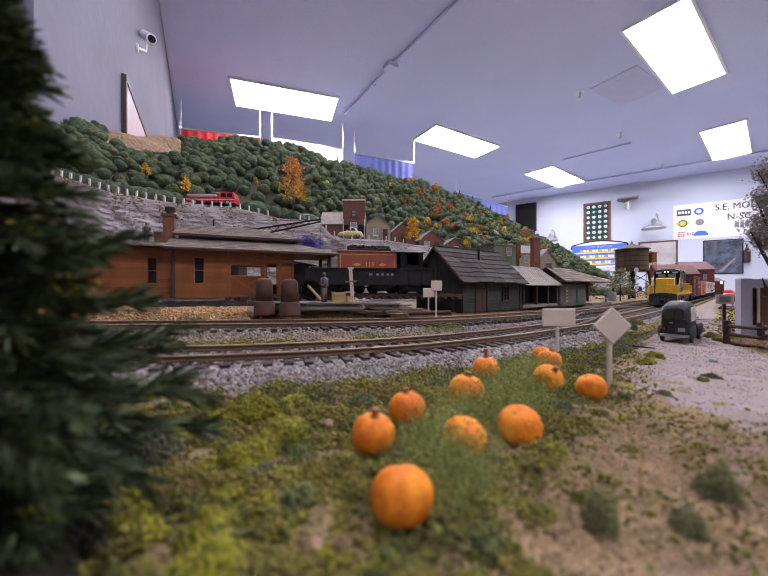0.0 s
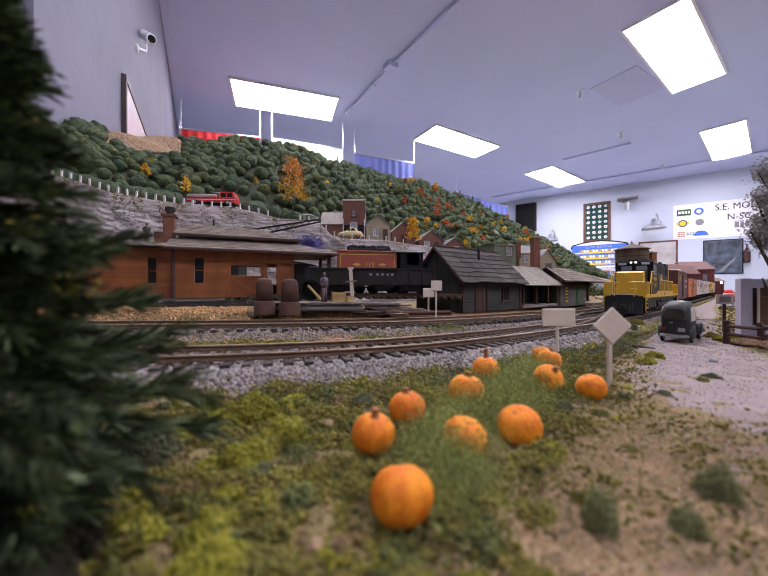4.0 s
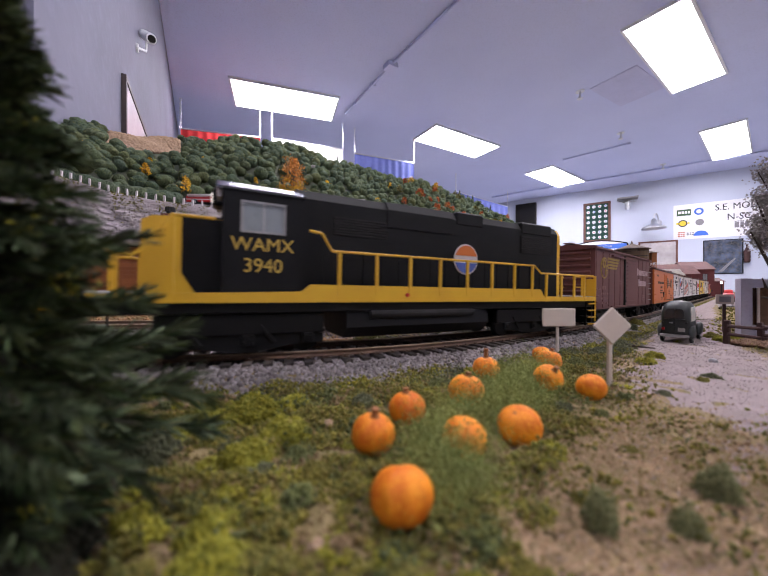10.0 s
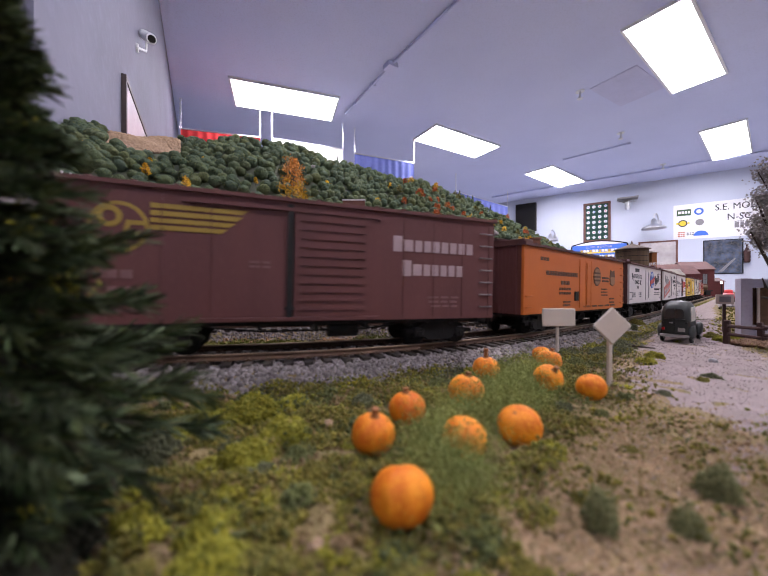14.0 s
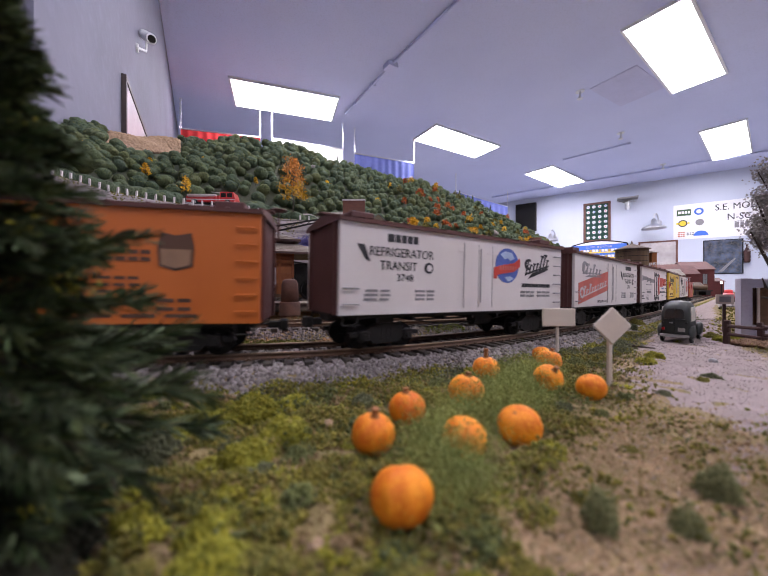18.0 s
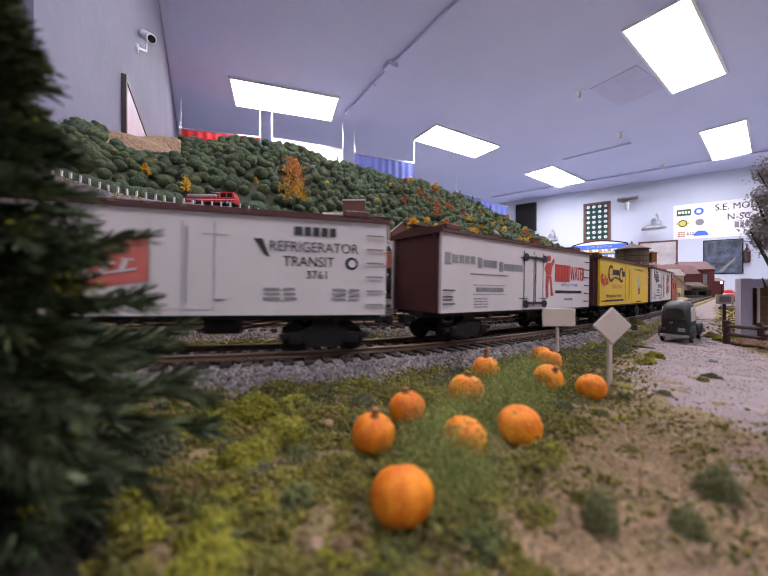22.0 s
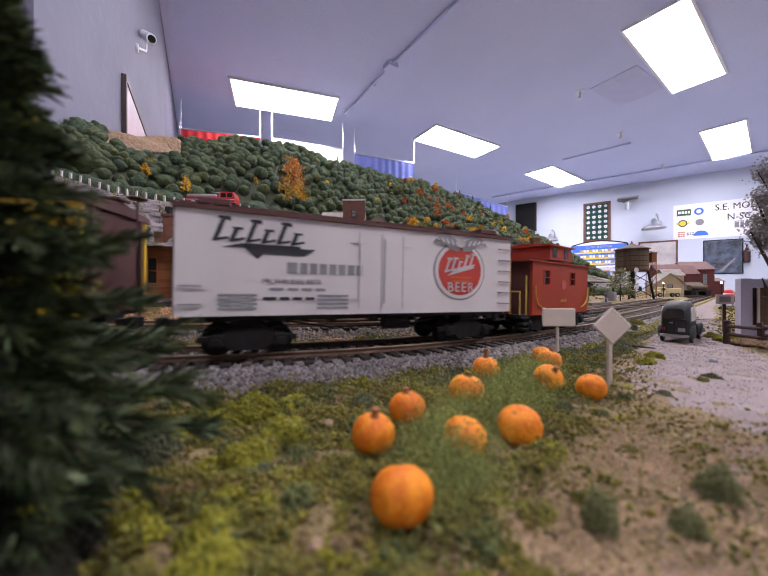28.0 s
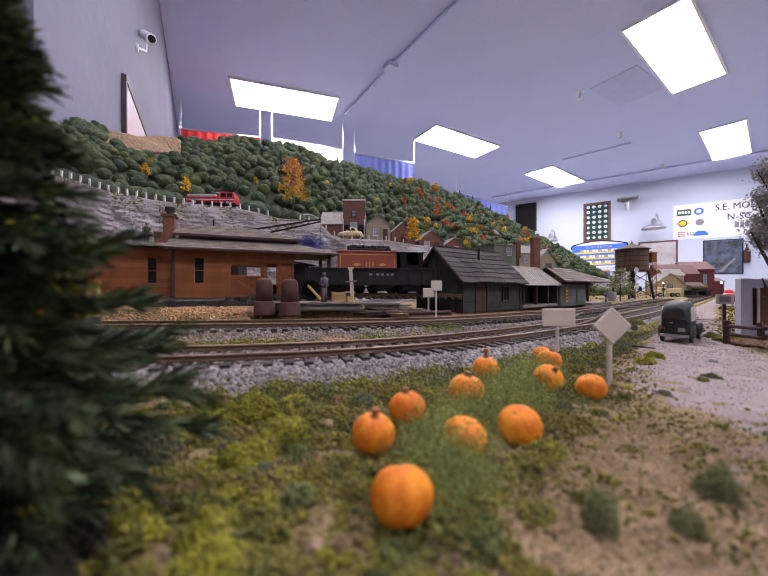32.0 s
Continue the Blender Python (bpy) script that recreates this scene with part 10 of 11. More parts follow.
part("scaffold_roof", slab(bmesh.new(), ((0.040, -0.012, 0.1125), (0.056, -0.012, 0.1125), (0.056, 0.012, 0.118), (0.040, 0.012, 0.118)), 0.001), M["shingle"], sc_t)

M["pale_olive"] = ramp_mat("pale_olive_foliage", [(0.26, 0.26, 0.12), (0.33, 0.31, 0.17), (0.20, 0.21, 0.09), (0.38, 0.35, 0.20)], 0.95, 900, 0.6)
M["barn_red"] = mat("barn_red", (0.115, 0.022, 0.022), (0.085, 0.018, 0.018), 0.75, 30, 400, 0.3)
M["rust_roof"] = mat("rusty_tin", (0.15, 0.062, 0.055), (0.10, 0.042, 0.038), 0.6, 40, 500, 0.3)
M["tan_paint"] = mat("tan_mill_paint", (0.36, 0.27, 0.16), (0.29, 0.21, 0.13), 0.8, 40, 500, 0.3)
house("barn", 1.245, 1.270, 0.010, 0.090, 0.130, 0.098, 0.1300, -20, M["barn_red"], M["rust_roof"], "tall dark red mill building with rusty roof", gable=False, wins=((0.25, 0.40), (0.6, 0.75)), frame_mat="wood_trim")
house("barn", 1.170, 1.262, 0.010, 0.100, 0.100, 0.080, 0.1120, -20, M["barn_red"], M["rust_roof"], "lower dark red mill wing with rusty roof", gable=False, wins=(), frame_mat="wood_trim")
house("barn", 1.100, 1.240, 0.010, 0.080, 0.080, 0.090, 0.1150, -20, M["barn_red"], M["rust_roof"], "dark red mill tower behind the tan shed", gable=False, wins=())
house("barn", 1.300, 1.262, 0.010, 0.050, 0.080, 0.050, 0.0620, -20, M["barn_red"], M["rust_roof"], "low dark red lean-to at the mill's end", gable=False, wins=())
house("mill_shed", 0.985, 1.110, 0.010, 0.085, 0.060, 0.042, 0.0740, -10, M["tan_paint"], M["tin_roof"], "tan clapboard shed with pale tin roof", wins=((0.42, 0.58),), frame_mat="wood_trim")
house("mill_shed", 1.022, 1.135, 0.010, 0.060, 0.050, 0.070, 0.0900, -10, M["tan_paint"], M["tin_roof"], "taller tan shed with a pale roof", gable=False, wins=())
house("mill_shed", 1.060, 1.135, 0.010, 0.100, 0.030, 0.034, 0.0420, -15, M["grey_wood"], M["shingle"], "open weathered lean-to beside the mill", gable=False, wins=())
lc = thing("log_car", pose(1.075, 1.105, 0.0150, 0, 0, 10), "flat wagon carrying a thick brown log", "train car")
part("deck", boxed(-0.045, 0.045, -0.014, 0.014, 0.006, 0.010), M["soot"], lc)
part("log", rod(bmesh.new(), (-0.034, 0, 0.0190), (0.034, 0, 0.0190), 0.0090, 0.0080, 14), M["tank_wood"], lc)
for x in (-0.030, 0.030):
    part("wheel_block", boxed(x - 0.010, x + 0.010, -0.011, 0.011, -0.0065, 0.0058), M["soot"], lc)
for x, y, col, lab in ((1.180, 1.120, "rust", "rust-brown freight wagon at the far end"), (1.255, 1.330, "soot", "dark freight wagon at the far end")):
    fw_ = thing("freight_wagon", pose(x - 0.05, y + 0.05, 0.0080, 0, 0, 20), lab, "train car")
    part("body", boxed(-0.050, 0.050, -0.014, 0.014, 0.008, 0.040, 0.001), M[col], fw_)
    part("wheel_block", boxed(-0.042, 0.042, -0.010, 0.010, 0.0, 0.0079), M["soot"], fw_)
tk = thing("truck", pose(0.795, 0.905, 0.0078, 0, 0, 175), "cream-coloured old stake truck by the yard", "truck")
part("bed", boxed(-0.030, 0.008, -0.010, 0.010, 0.010, 0.024, 0.0006), M["cream_car"], tk)
part("cab", boxed(0.009, 0.021, -0.009, 0.009, 0.007, 0.027, 0.0015), M["cream_car"], tk)
part("bonnet", boxed(0.0212, 0.034, -0.007, 0.007, 0.007, 0.0185, 0.0015), M["cream_car"], tk)
part("cab_window", boxed(0.011, 0.019, 0.0088, 0.0094, 0.0180, 0.0245), M["black"], tk)
for x in (-0.020, 0.025):
    for y in (-0.009, 0.009):
        road_wheel(tk, x, y, 0.0060, 0.003)


def yard_lamp(x, y, z, h):
    t = thing("yard_lamp", pose(x, y, z), "tiny lit yard lamp on a thin post", "lamp", "yard lamps")
    part("post", rod(bmesh.new(), (0, 0, 0), (0, 0, h), 0.0011, 0.0008, 7), M["soot"], t)
    part("bulb", lathe(bmesh.new(), [(0.0008, h), (0.0018, h + 0.0012), (0.0022, h + 0.0028), (0.0012, h + 0.0044)], 12), M["bulb"], t, "glowing white globe")


M["bulb"] = mat("lit_bulb", (1.0, 0.95, 0.85), (1.0, 0.95, 0.85), 0.4, bump=0, glow=3.0)
yard_lamp(0.7630, 0.880, 0.0078, 0.036)
yard_lamp(0.7330, 0.7000, 0.0020, 0.040)
sm = thing("target_signal", pose(0.5468, 0.700, 0.0078), "track signal with three pale target plates", "signal")
part("mast", rod(bmesh.new(), (0, 0, 0), (0, 0, 0.070), 0.0012, seg=7), M["steel"], sm)
for z in (0.064, 0.046, 0.026):
    part("target", lathe(bmesh.new(), [(0.0048, -0.0006), (0.0048, 0.0006)], 4 if z == 0.046 else 16, pose(0, -0.002, z, 90, 0, 0)), M["ink_white"], sm)
crown_tree("shrub_tree", 0.5170, 0.705, 0.008, 0.062, 0.024, M["pale_olive"], "pale olive bushy tree by the water tower", 900, 0.0035, 0.0014, 0.12)
crown_tree("shrub_tree", 0.4900, 0.780, 0.008, 0.055, 0.022, M["weed_green"], "dull green bushy tree near the yard", 700, 0.0035, 0.0014, 0.12)
for x, y, h in ((0.470, 0.860, 0.062), (0.500, 0.900, 0.070), (0.520, 0.950, 0.060), (0.555, 0.930, 0.050)):
    spruce(x, y, 0.008, h, "dark green spruce at the end of the hill")
sb_ = thing("supply_box", pose(0.4500, 0.6350, 0.0078, 0, 0, 30), "pale grey concrete relay box by the track", "box")
part("body", boxed(-0.006, 0.006, -0.005, 0.005, 0, 0.017, 0.0006), M["ink_grey"], sb_)
# grass along the far tracks and road
n = 9000
s_ = RNG.uniform(0.30, 1.9, n)
o_ = np.where(RNG.random(n) < 0.6, RNG.uniform(-0.036, -0.026, n), RNG.uniform(-0.16, -0.062, n))
x, y, _ = line_arrays(s_, o_)
tagged(strewn("verge_grass", np.stack([x, y, ground_z(x, y) + 0.0008], 1), RNG.uniform(0.0006, 0.0016, n), OCT, M["weed"], 0.3), "olive verge growth along the far track", "grass", kind="stuff")
n = 5000
x, y = RNG.uniform(0.30, 1.5, n), RNG.uniform(0.45, 1.5, n)
s_, o_ = place_on(x, y)
sel = o_ > 0.10
tagged(strewn("verge_grass", np.stack([x, y, ground_z(x, y) + 0.0008], 1)[sel], RNG.uniform(0.001, 0.004, sel.sum()), LEAF, M["straw"], 0.3), "straw-coloured yard litter behind the tracks", "grass", kind="stuff")

# ---- on the walls and under the ceiling ----
FW_TURN, LW_TURN = -34.33, 119.58


def on_far_wall(t, h, out=0.0):
    p = WF_A + WF_D * t - Vector((0.5640, 0.8258)) * out
    return pose(p.x, p.y, EYE + h, 0, 0, FW_TURN)


def on_left_wall(t, h, out=0.0):
    p = WL_A + WL_D * t + Vector((0.8697, 0.4936)) * out
    return pose(p.x, p.y, EYE + h, 0, 0, LW_TURN)


def framed(name, m, w, h, frame_mat, face_mat, label, bar=0.03):
    t = thing(name, m, label, "picture")
    part("backing", boxed(bar, w - bar, -0.012, -0.002, bar, h - bar), face_mat, t)
    for a, b, c, d in ((0, w, 0, bar), (0, w, h - bar, h), (0, bar, bar, h - bar), (w - bar, w, bar, h - bar)):
        part("frame_bar", boxed(a, b, -0.016, -0.001, c, d), frame_mat, t)
    return t


M["frame_wood"] = mat("brown_frame", (0.15, 0.06, 0.04), (0.10, 0.04, 0.03), 0.5, 10, 120, 0.2)
M["frame_dark"] = mat("dark_frame", (0.035, 0.022, 0.02), (0.025, 0.016, 0.015), 0.5, 10, 120, 0.2)
M["felt"] = mat("green_felt", (0.02, 0.06, 0.045), (0.015, 0.05, 0.04), 0.95, 20, 300, 0.2)
M["art_dark"] = mat("dark_painting", (0.10, 0.13, 0.20), (0.012, 0.015, 0.02), 0.35, 9, 40, 0.0, c3=(0.14, 0.12, 0.10))
M["art_pale"] = mat("pale_painting", (0.50, 0.46, 0.45), (0.34, 0.30, 0.30), 0.35, 5, 30, 0.0)
M["art_red"] = mat("red_art_ground", (0.55, 0.16, 0.13), (0.50, 0.13, 0.11), 0.5, 8, 60, 0.0)
M["art_white"] = mat("pale_art_paper", (0.48, 0.42, 0.44), (0.40, 0.34, 0.37), 0.5, 6, 60, 0.0)
M["sign_blue"] = mat("sign_blue", (0.05, 0.16, 0.60), (0.045, 0.14, 0.55), 0.5, 10, 90, 0.0)
M["sign_yellow"] = mat("sign_yellow", (0.85, 0.62, 0.04), (0.80, 0.57, 0.04), 0.5, 10, 90, 0.0)
M["paper"] = mat("white_vinyl", (0.80, 0.79, 0.80), (0.75, 0.74, 0.76), 0.5, 4, 60, 0.05)
M["aluminium"] = mat("brushed_aluminium", (0.65, 0.65, 0.67), (0.55, 0.55, 0.57), 0.3, 30, 300, 0.05, metal=0.9)
bd = framed("badge_board", on_far_wall(1.35, 0.935), 0.46, 0.79, M["frame_wood"], M["felt"], "framed dark green board of round badges", 0.04)
for i in range(7):
    for j in range(4):
        x, z = 0.085 + j * 0.097, 0.085 + i * 0.103
        c = M["paper"]
        seg = (16, 16, 4, 16, 6)[(i + j * 2) % 5]
        part("badge", lathe(bmesh.new(), [(0.029, 0.0), (0.029, 0.003)], seg, pose(x, -0.0125, z, 90, 0, 0)), c, bd)
        part("badge_mark", lathe(bmesh.new(), [(0.013, 0.0), (0.013, 0.001)], 12, pose(x, -0.0160, z, 90, 0, 0)), (M["sign_blue"], M["ink_grey"], M["ink_red"])[(i + j) % 3], bd)
ro = thing("club_sign", on_far_wall(1.15, 0.40), "blue and yellow arched roster sign with black rim", "sign")
part("panel", boxed(0.0, 0.92, -0.014, -0.002, 0.0, 0.47), M["sign_blue"], ro)
rim = bmesh.new()
outl = [(0.0, 0.471), (0.20, 0.52), (0.40, 0.545), (0.52, 0.545), (0.72, 0.52), (0.92, 0.471)]
prism(rim, outl, 1, -0.014, -0.002)
part("arch", rim, M["paper"], ro)
for (xa, za), (xb, zb) in zip([(-0.012, 0.40)] + outl + [(0.932, 0.40)], outl + [(0.932, 0.40)]):
    part("rim_bar", rod(bmesh.new(), (xa, -0.008, za), (xb, -0.008, zb), 0.013, seg=8), M["black"], ro)
lettering("CLUB ROSTER", 0.060, M["ink_white"], ro, 0.46, -0.0155, 0.425, spread=1.2)
for i in range(3):
    part("name_rail", boxed(0.14 - 0.05 * (2 - i), 0.80 + 0.03 * (2 - i), -0.019, -0.0145, 0.300 - i * 0.115, 0.325 - i * 0.115), M["sign_yellow"], ro)
    for j in range(12):
        part("name_tag", boxed(0.15 + j * 0.052, 0.192 + j * 0.052, -0.018, -0.0145, 0.330 - i * 0.115, 0.375 - i * 0.115), M["paper"] if (i + j) % 3 else M["ink_gold"], ro)
part("footer", boxed(0.08, 0.86, -0.019, -0.0145, 0.005, 0.045), M["paper"], ro)
framed("picture", on_far_wall(2.24, 0.30), 0.56, 0.57, M["frame_wood"], M["art_pale"], "framed pale painting partly hidden by the water tower", 0.03)
framed("picture", on_far_wall(3.13, 0.24), 0.48, 0.585, M["black"], M["art_dark"], "dark framed painting of a steam train in smoke", 0.012)
part("painted_track", prism(bmesh.new(), [(0.18, 0.04), (0.24, 0.04), (0.40, 0.26), (0.38, 0.27)], 1, -0.0145, -0.0135), M["ink_grey"], bpy.data.objects["picture.001"])
bn = thing("wall_banner", on_far_wall(2.74, 0.87), "white vinyl club banner with coloured emblems and grey lettering", "banner")
part("sheet", boxed(0.0, 1.60, -0.006, -0.002, 0.0, 0.62), M["paper"], bn)
part("emblem", boxed(0.045, 0.235, -0.009, -0.0065, 0.42, 0.53), M["depot_green"], bn)
bars(bn, 0.06, 0.22, 0.50, 1, 0.045, 0.01, M["paper"], y=-0.0115, pieces=4)
for x, z, r, c in ((0.335, 0.475, 0.062, "sign_blue"), (0.125, 0.285, 0.062, "ink"), (0.345, 0.285, 0.055, "ink_grey")):
    part("emblem", lathe(bmesh.new(), [(r, 0.0), (r, 0.0025)], 24, pose(x, -0.0065, z, 90, 0, 0)), M[c], bn)
part("emblem", lathe(bmesh.new(), [(0.046, 0.0), (0.046, 0.001)], 24, pose(0.125, -0.0092, 0.285, 90, 0, 0)), M["sign_yellow"], bn)
part("emblem", lathe(bmesh.new(), [(0.034, 0.0), (0.034, 0.001)], 24, pose(0.335, -0.0092, 0.475, 90, 0, 0)), M["paper"], bn)
for a, b in ((0.035, 0.062), (0.188, 0.215)):
    part("emblem", boxed(a, b + 0.02 * (a < 0.1), -0.009, -0.0065, 0.270, 0.300), M["sign_yellow"], bn)
bars(bn, 0.06, 0.15, 0.135, 3, 0.022, 0.012, M["reefer_orange"], y=-0.009, pieces=3)
bars(bn, 0.175, 0.27, 0.115, 2, 0.018, 0.012, M["ink_grey"], y=-0.009, pieces=3)
part("emblem", prism(bmesh.new(), disc(0.360, 0.050, 0.095, 0.085, 20, 0, 180), 1, -0.009, -0.0065), M["sign_blue"], bn, "blue dome emblem")
lettering("S.E. MODULAR", 0.150, M["ink"], bn, 0.535, -0.0075, 0.505, align="LEFT", stretch=0.85)
lettering("N-SC", 0.150, M["ink"], bn, 0.680, -0.0075, 0.330, align="LEFT", stretch=0.85)
bars(bn, 0.77, 0.93, 0.235, 1, 0.09, 0.01, M["ink_grey"], y=-0.0085, pieces=3)
bars(bn, 0.77, 0.88, 0.255, 1, 0.014, 0.01, M["ink_grey"], y=-0.0085, pieces=4)


def barn_lamp(t, h, s=1.0):
    b = thing("gooseneck_lamp", on_far_wall(t, h), "spun aluminium gooseneck lamp on the wall", "lamp", "gooseneck wall lamps")
    part("wall_plate", lathe(bmesh.new(), [(0.055 * s, 0.0), (0.055 * s, 0.02 * s), (0.03 * s, 0.035 * s)], 18, pose(0.07 * s, -0.001, 0.14 * s, 90, 0, 0)), M["aluminium"], b)
    pts = [(0.07, -0.03, 0.14), (0.06, -0.14, 0.22), (0.03, -0.22, 0.27), (0.0, -0.26, 0.25), (-0.01, -0.27, 0.17)]
    neck = bmesh.new()
    for p, q in zip(pts, pts[1:]):
        rod(neck, Vector(p) * s, Vector(q) * s, 0.010 * s, seg=8)
    part("neck", neck, M["aluminium"], b)
    part("shade", lathe(bmesh.new(), [(0.032, 0.17), (0.040, 0.10), (0.070, 0.075), (0.150, 0.035), (0.175, 0.0), (0.168, 0.0), (0.140, 0.028), (0.06, 0.065)], 28, Matrix.Translation((-0.01 * s, -0.27 * s, 0)) @ Matrix.Diagonal((s, s, s, 1))), M["aluminium"], b, smooth=True)


barn_lamp(2.45, 1.06, 1.05)
barn_lamp(0.78, 0.98, 0.9)
fan = thing("wall_fan", on_far_wall(2.07, 1.50, 0.0), "grey wall fixture with flat top plate", "fan")
part("motor", rod(bmesh.new(), (0, -0.10, 0.0), (0, -0.10, 0.13), 0.035, 0.045, 16), M["aluminium"], fan)
part("top_plate", boxed(-0.16, 0.16, -0.22, -0.01, 0.19, 0.215), M["steel"], fan)
for i in range(4):
    a = i * math.pi / 2 + 0.5
    part("blade", boxed(0.03, 0.15, -0.022, 0.022, -0.003, 0.003), M["steel"], fan, m=pose(0, -0.10, 0.155, 15, 0, math.degrees(a)))
part("bracket", rod(bmesh.new(), (0, -0.001, 0.17), (0, -0.10, 0.17), 0.012, seg=8), M["steel"], fan)
tv = thing("wall_cabinet", on_far_wall(0.05, 1.26), "dark flat cabinet high on the wall", "cabinet")
part("case", boxed(0, 0.42, -0.10, -0.001, 0, 0.62, 0.006), M["soot"], tv)
part("front", boxed(0.02, 0.40, -0.104, -0.101, 0.02, 0.60), M["black"], tv)
cd = thing("notice_card", on_far_wall(1.64, 0.20), "small blue and orange notice on the wall", "notice")
part("card", boxed(0, 0.16, -0.006, -0.001, 0, 0.15), M["sign_blue"], cd)
part("card_band", boxed(0, 0.16, -0.008, -0.0065, 0.11, 0.15), M["reefer_orange"], cd)
lt = thing("wall_lantern", on_far_wall(3.64, 0.42), "dark red hanging lantern on the wall", "lantern")
part("body", lathe(bmesh.new(), [(0.03, 0.0), (0.04, 0.02), (0.04, 0.18), (0.015, 0.24), (0.010, 0.30)], 14, Matrix.Translation((0, -0.06, 0))), M["wood_trim"], lt)

# picture, camera on the left wall
pc = framed("picture", on_left_wall(-1.23, 0.10), 0.95, 0.68, M["frame_dark"], M["art_white"], "framed print with a red ground, hung on the white wall", 0.018)
part("red_ground", boxed(0.025, 0.925, -0.0145, -0.0125, 0.025, 0.42), M["art_red"], pc)
part("print_motif", prism(bmesh.new(), disc(0.50, 0.40, 0.10, 0.13, 20), 1, -0.0175, -0.0150), M["ink_grey"], pc)
sc = thing("security_camera", on_left_wall(-0.913, 1.078) @ Matrix.Diagonal((0.62, 0.62, 0.62, 1)), "white bullet security camera on a wall bracket", "camera")
part("wall_plate", lathe(bmesh.new(), [(0.030, 0.0), (0.030, 0.012)], 16, pose(0, -0.001, 0, 90, 0, 0)), M["white_metal"], sc)
part("arm", rod(rod(bmesh.new(), (0, -0.010, 0), (0.06, -0.05, 0.03), 0.009, seg=8), (0.06, -0.05, 0.03), (0.075, -0.05, 0.12), 0.008, seg=8), M["white_metal"], sc)
part("housing", rod(bmesh.new(), (0.12, -0.03, 0.185), (0.045, -0.085, 0.125), 0.034, 0.036, 18), M["white_metal"], sc)
part("lens", rod(bmesh.new(), (0.0455, -0.0855, 0.1255), (0.038, -0.091, 0.1195), 0.026, 0.024, 16), M["black"], sc, "dark glass lens")
part("cable", rod(bmesh.new(), (0.10, -0.02, 0.20), (0.9, -0.01, 0.62), 0.004, seg=6), M["white_metal"], sc)
# hanging cloth panels on chains
link_bm = bmesh.new()
for o in (-1, 1):
    rod(link_bm, (o * 0.0075, 0, -0.013), (o * 0.0075, 0, 0.013), 0.0032, seg=6)
    rod(link_bm, (-0.0075, 0, o * 0.013), (0.0075, 0, o * 0.013), 0.0032, seg=6)
link_me = bpy.data.meshes.new("link")
link_bm.to_mesh(link_me)
link_bm.free()
link_me.materials.append(M["chain"])


def hanging_panel(xa, ya, xb, yb, top, drop, material, label, chains=True):
    ang = math.degrees(math.atan2(yb - ya, xb - xa))
    w = math.hypot(xb - xa, yb - ya)
    t = thing("hanging_banner", pose(xa, ya, top, 0, 0, ang), label, "banner", "hanging banners")
    part("top_bar", rod(bmesh.new(), (-0.01, 0, 0), (w + 0.01, 0, 0), 0.008, seg=8), M["aluminium"], t)
    n = 60
    v, f = [], []
    for i in range(n + 1):
        x = w * i / n
        for z in (-0.006, -drop * 0.5, -drop):
            v.append((x, 0.010 * math.sin(i * 0.9) * (0.25 - z / drop), z))
    for i in range(n):
        for j in range(2):
            a = i * 3 + j
            f.append((a, a + 3, a + 4, a + 1))
    v2 = [(x, y + 0.002, z) for x, y, z in v]
    k = len(v)
    cl = linked("cloth", np_mesh("cloth", v + v2, f + [(d + k, c + k, b + k, a + k) for a, b, c, d in f]), material, t, smooth=True)
    if chains:
        for x in (0.0, w):
            m = int((CEIL - top) / 0.024)
            for i in range(m):
                linked("link", link_me, None, t, m=pose(x, 0, 0.016 + i * 0.024, 0, 0, 90 * (i % 2) + 20))
            part("ceiling_hook", rod(bmesh.new(), (x, 0, m * 0.024), (x, 0, CEIL - top - 0.001), 0.004, seg=6), M["steel"], t)


M["cloth_red"] = mat("red_cloth", (0.62, 0.04, 0.04), (0.55, 0.03, 0.03), 0.8, 20, 300, 0.1)
M["cloth_white"] = mat("white_cloth", (0.80, 0.78, 0.78), (0.74, 0.72, 0.72), 0.8, 20, 300, 0.1)
M["cloth_blue"] = mat("blue_cloth", (0.12, 0.15, 0.40), (0.10, 0.12, 0.34), 0.8, 20, 300, 0.1)
BT = EYE + 1.68
hanging_panel(-2.14, 3.39, -1.384, 3.60, BT, 0.45, M["cloth_red"], "red cloth banner hanging on white chains")
hanging_panel(-1.26, 3.62, -0.499, 3.906, BT, 0.45, M["cloth_white"], "white cloth banner hanging on white chains")
hanging_panel(-0.367, 4.02, 0.402, 4.335, BT, 0.50, M["cloth_blue"], "blue pleated cloth banner hanging on white chains")
hanging_panel(1.25, 5.60, 2.55, 6.65, BT, 0.30, M["cloth_blue"], "long blue cloth banner near the far wall")

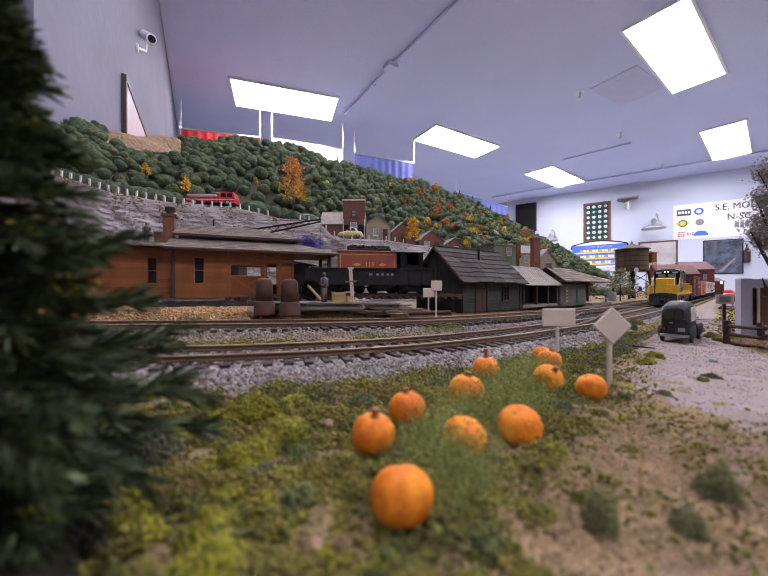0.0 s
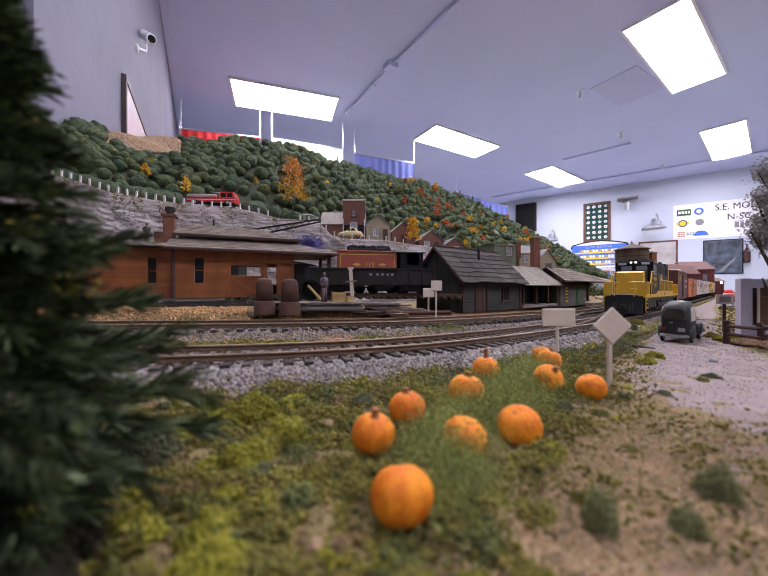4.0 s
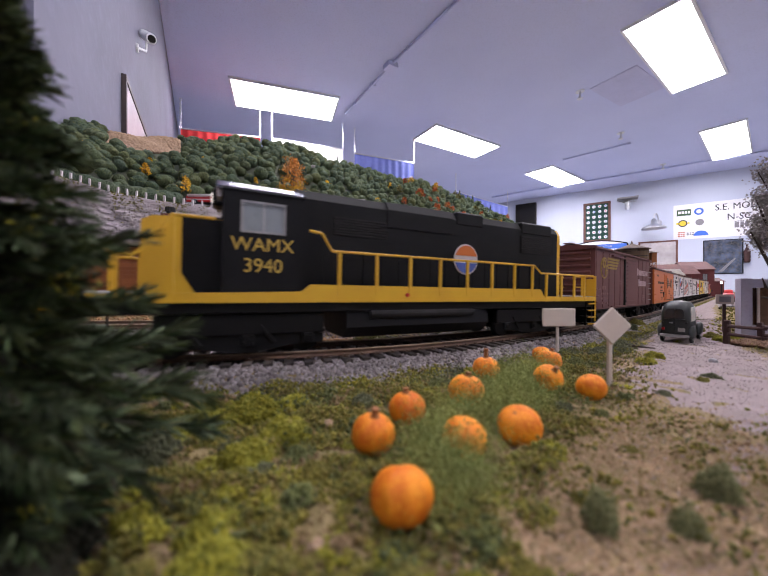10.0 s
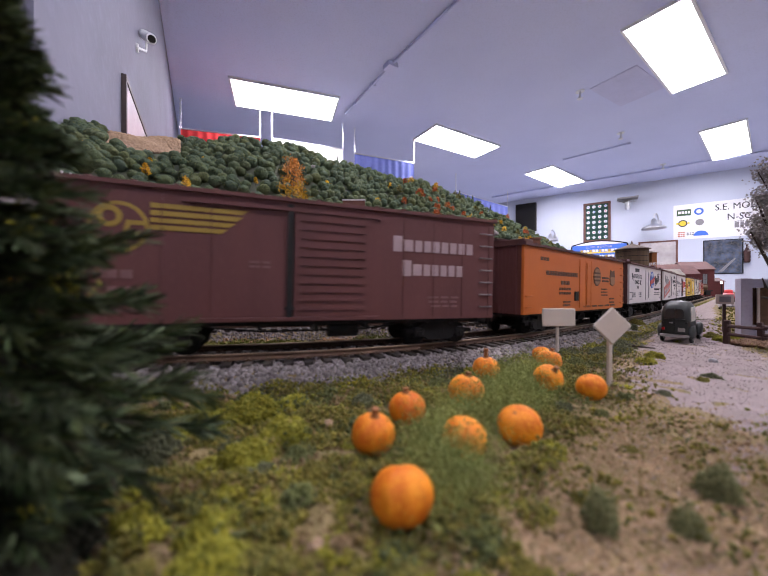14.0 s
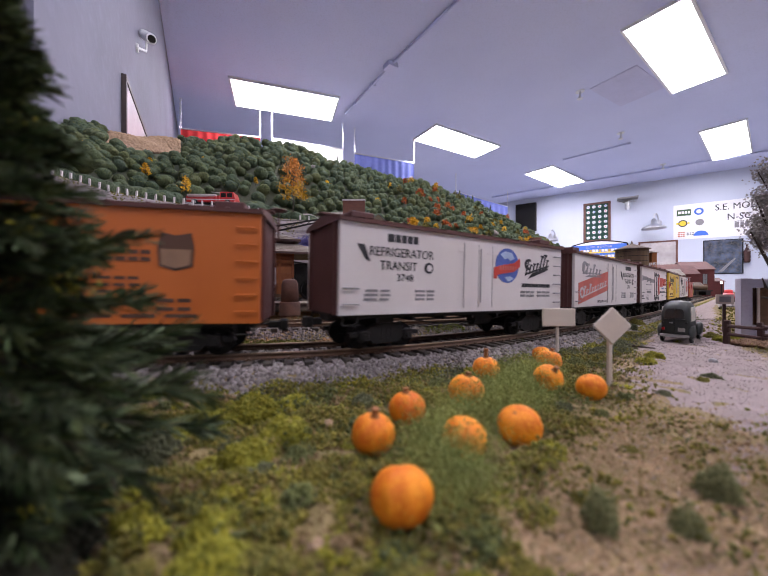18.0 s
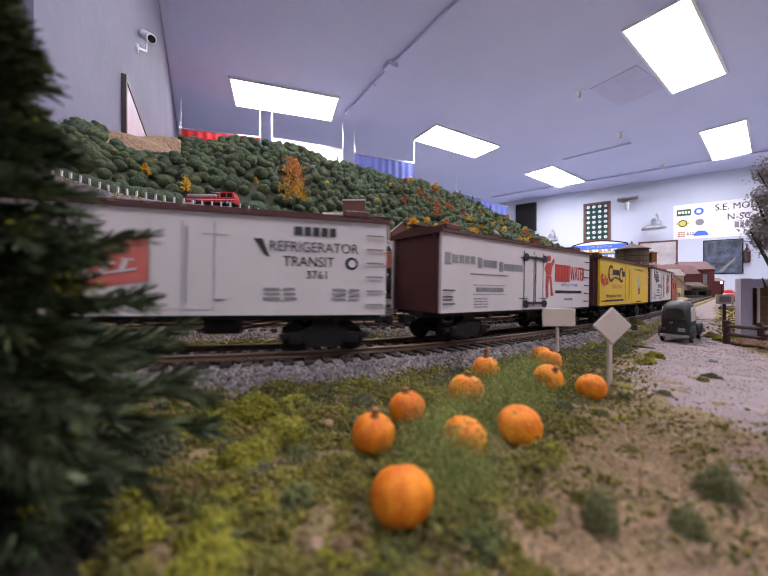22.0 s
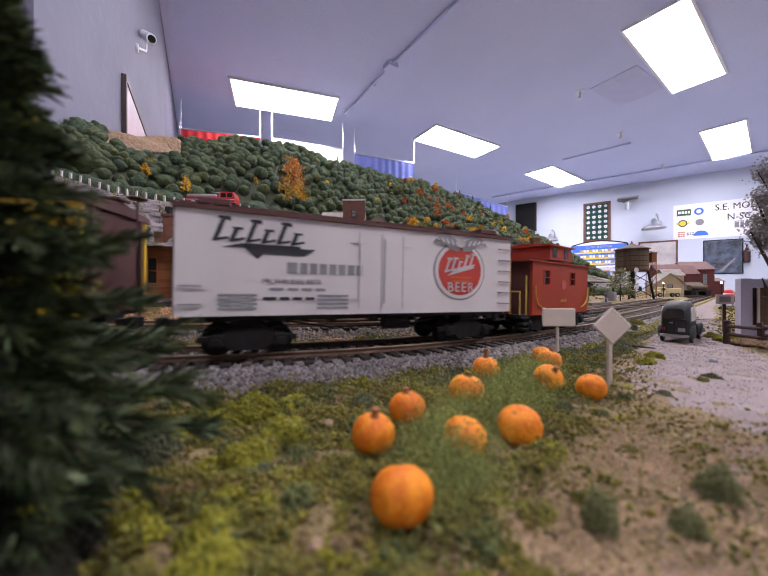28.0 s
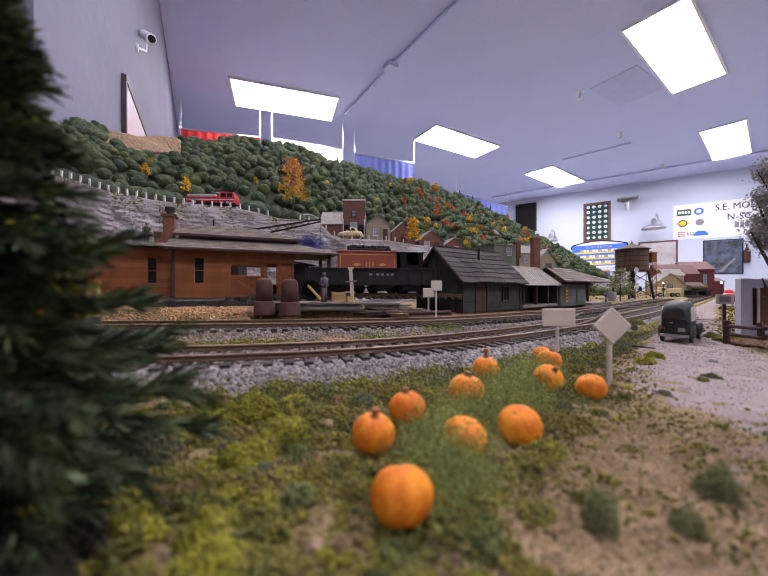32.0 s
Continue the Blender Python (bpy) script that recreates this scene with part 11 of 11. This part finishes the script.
cn = thing("ceiling_conduit", pose(0, 0, 0), "painted conduit pipe along the ceiling with a junction box", "conduit")
part("pipe", rod(bmesh.new(), (-0.43, 3.66, CEIL - 0.016), (0.03, 2.92, CEIL - 0.016), 0.013, seg=8), M["ceiling"], cn)
part("pipe", rod(bmesh.new(), (0.09, 2.83, CEIL - 0.016), (1.10, 1.38, CEIL - 0.016), 0.013, seg=8), M["ceiling"], cn)
part("junction_box", boxed(-0.05, 0.05, -0.05, 0.05, -0.045, -0.001, 0.004), M["ceiling"], cn, m=pose(0.06, 2.875, CEIL, 0, 0, -57))
for f in (0.25, 0.7):
    part("pipe_clip", boxed(-0.02, 0.02, -0.018, 0.018, -0.032, -0.001), M["ceiling"], cn, m=pose(-0.43 + 0.46 * f, 3.66 - 0.74 * f, CEIL, 0, 0, -58))
sp2 = thing("ceiling_pipe", pose(0, 0, 0), "long painted sprinkler pipe beside the far wall", "pipe")
part("pipe", rod(bmesh.new(), (2.35, 7.02, CEIL - 0.02), (6.9, 3.66, CEIL - 0.02), 0.016, seg=8), M["ceiling"], sp2)
sp3 = thing("ceiling_rail", pose(0, 0, 0), "dark track rail on the ceiling", "rail")
part("rail", boxed(-0.42, 0.42, -0.016, 0.016, -0.022, -0.001), M["ceiling"], sp3, m=pose(3.08, 4.71, CEIL, 0, 0, -44))
for x, y in ((1.99, 3.27), (4.50, 5.20), (3.05, 4.15)):
    sk = thing("sprinkler", pose(x, y, CEIL), "small chrome sprinkler head on the ceiling", "sprinkler", "ceiling sprinklers")
    part("rose", lathe(bmesh.new(), [(0.040, -0.006), (0.040, -0.001)], 18), M["aluminium"], sk)
    part("stem", rod(bmesh.new(), (0, 0, -0.006), (0, 0, -0.07), 0.011, seg=10), M["aluminium"], sk)
    part("deflector", lathe(bmesh.new(), [(0.026, -0.078), (0.026, -0.070)], 14), M["aluminium"], sk)
vent_mat = mat("brown_vent_paint", (0.51, 0.525, 0.74), (0.47, 0.485, 0.70), 0.8, 8, 80, 0.1)
vt = thing("ceiling_vent", pose(2.43, 3.21, CEIL, 0, 0, 30), "faint reddish square ceiling vent", "vent")
part("plate", boxed(-0.31, 0.31, -0.20, 0.20, -0.006, -0.001), vent_mat, vt)
for i in range(7):
    part("slat", boxed(-0.29, 0.29, -0.17 + i * 0.055, -0.14 + i * 0.055, -0.0072, -0.0064), vent_mat, vt)


# ---- what moves ----
def motions():
    times = [i * 0.25 for i in range(129)]
    for car, s0, reach in moving:
        rows = []
        for t in times:
            s = s0 - SPEED * t
            xa, ya, _ = on_line(s - reach)
            xb, yb, _ = on_line(s + reach)
            xm, ym = (xa + xb) / 2, (ya + yb) / 2
            rows.append((t, Matrix.Translation((xm, ym, RAIL_Z + float(fall(xm)))) @ bank(xm) @ Matrix.Rotation(math.atan2(yb - ya, xb - xa), 4, "Z")))
        walk(car, rows)
    for ob, x, r in wheelsets:
        rate = -math.degrees(SPEED / r)
        walk(ob, [(i * 0.1, pose(x, 0, r, 0, rate * i * 0.1 % 360, 0)) for i in range(321)])


motions()
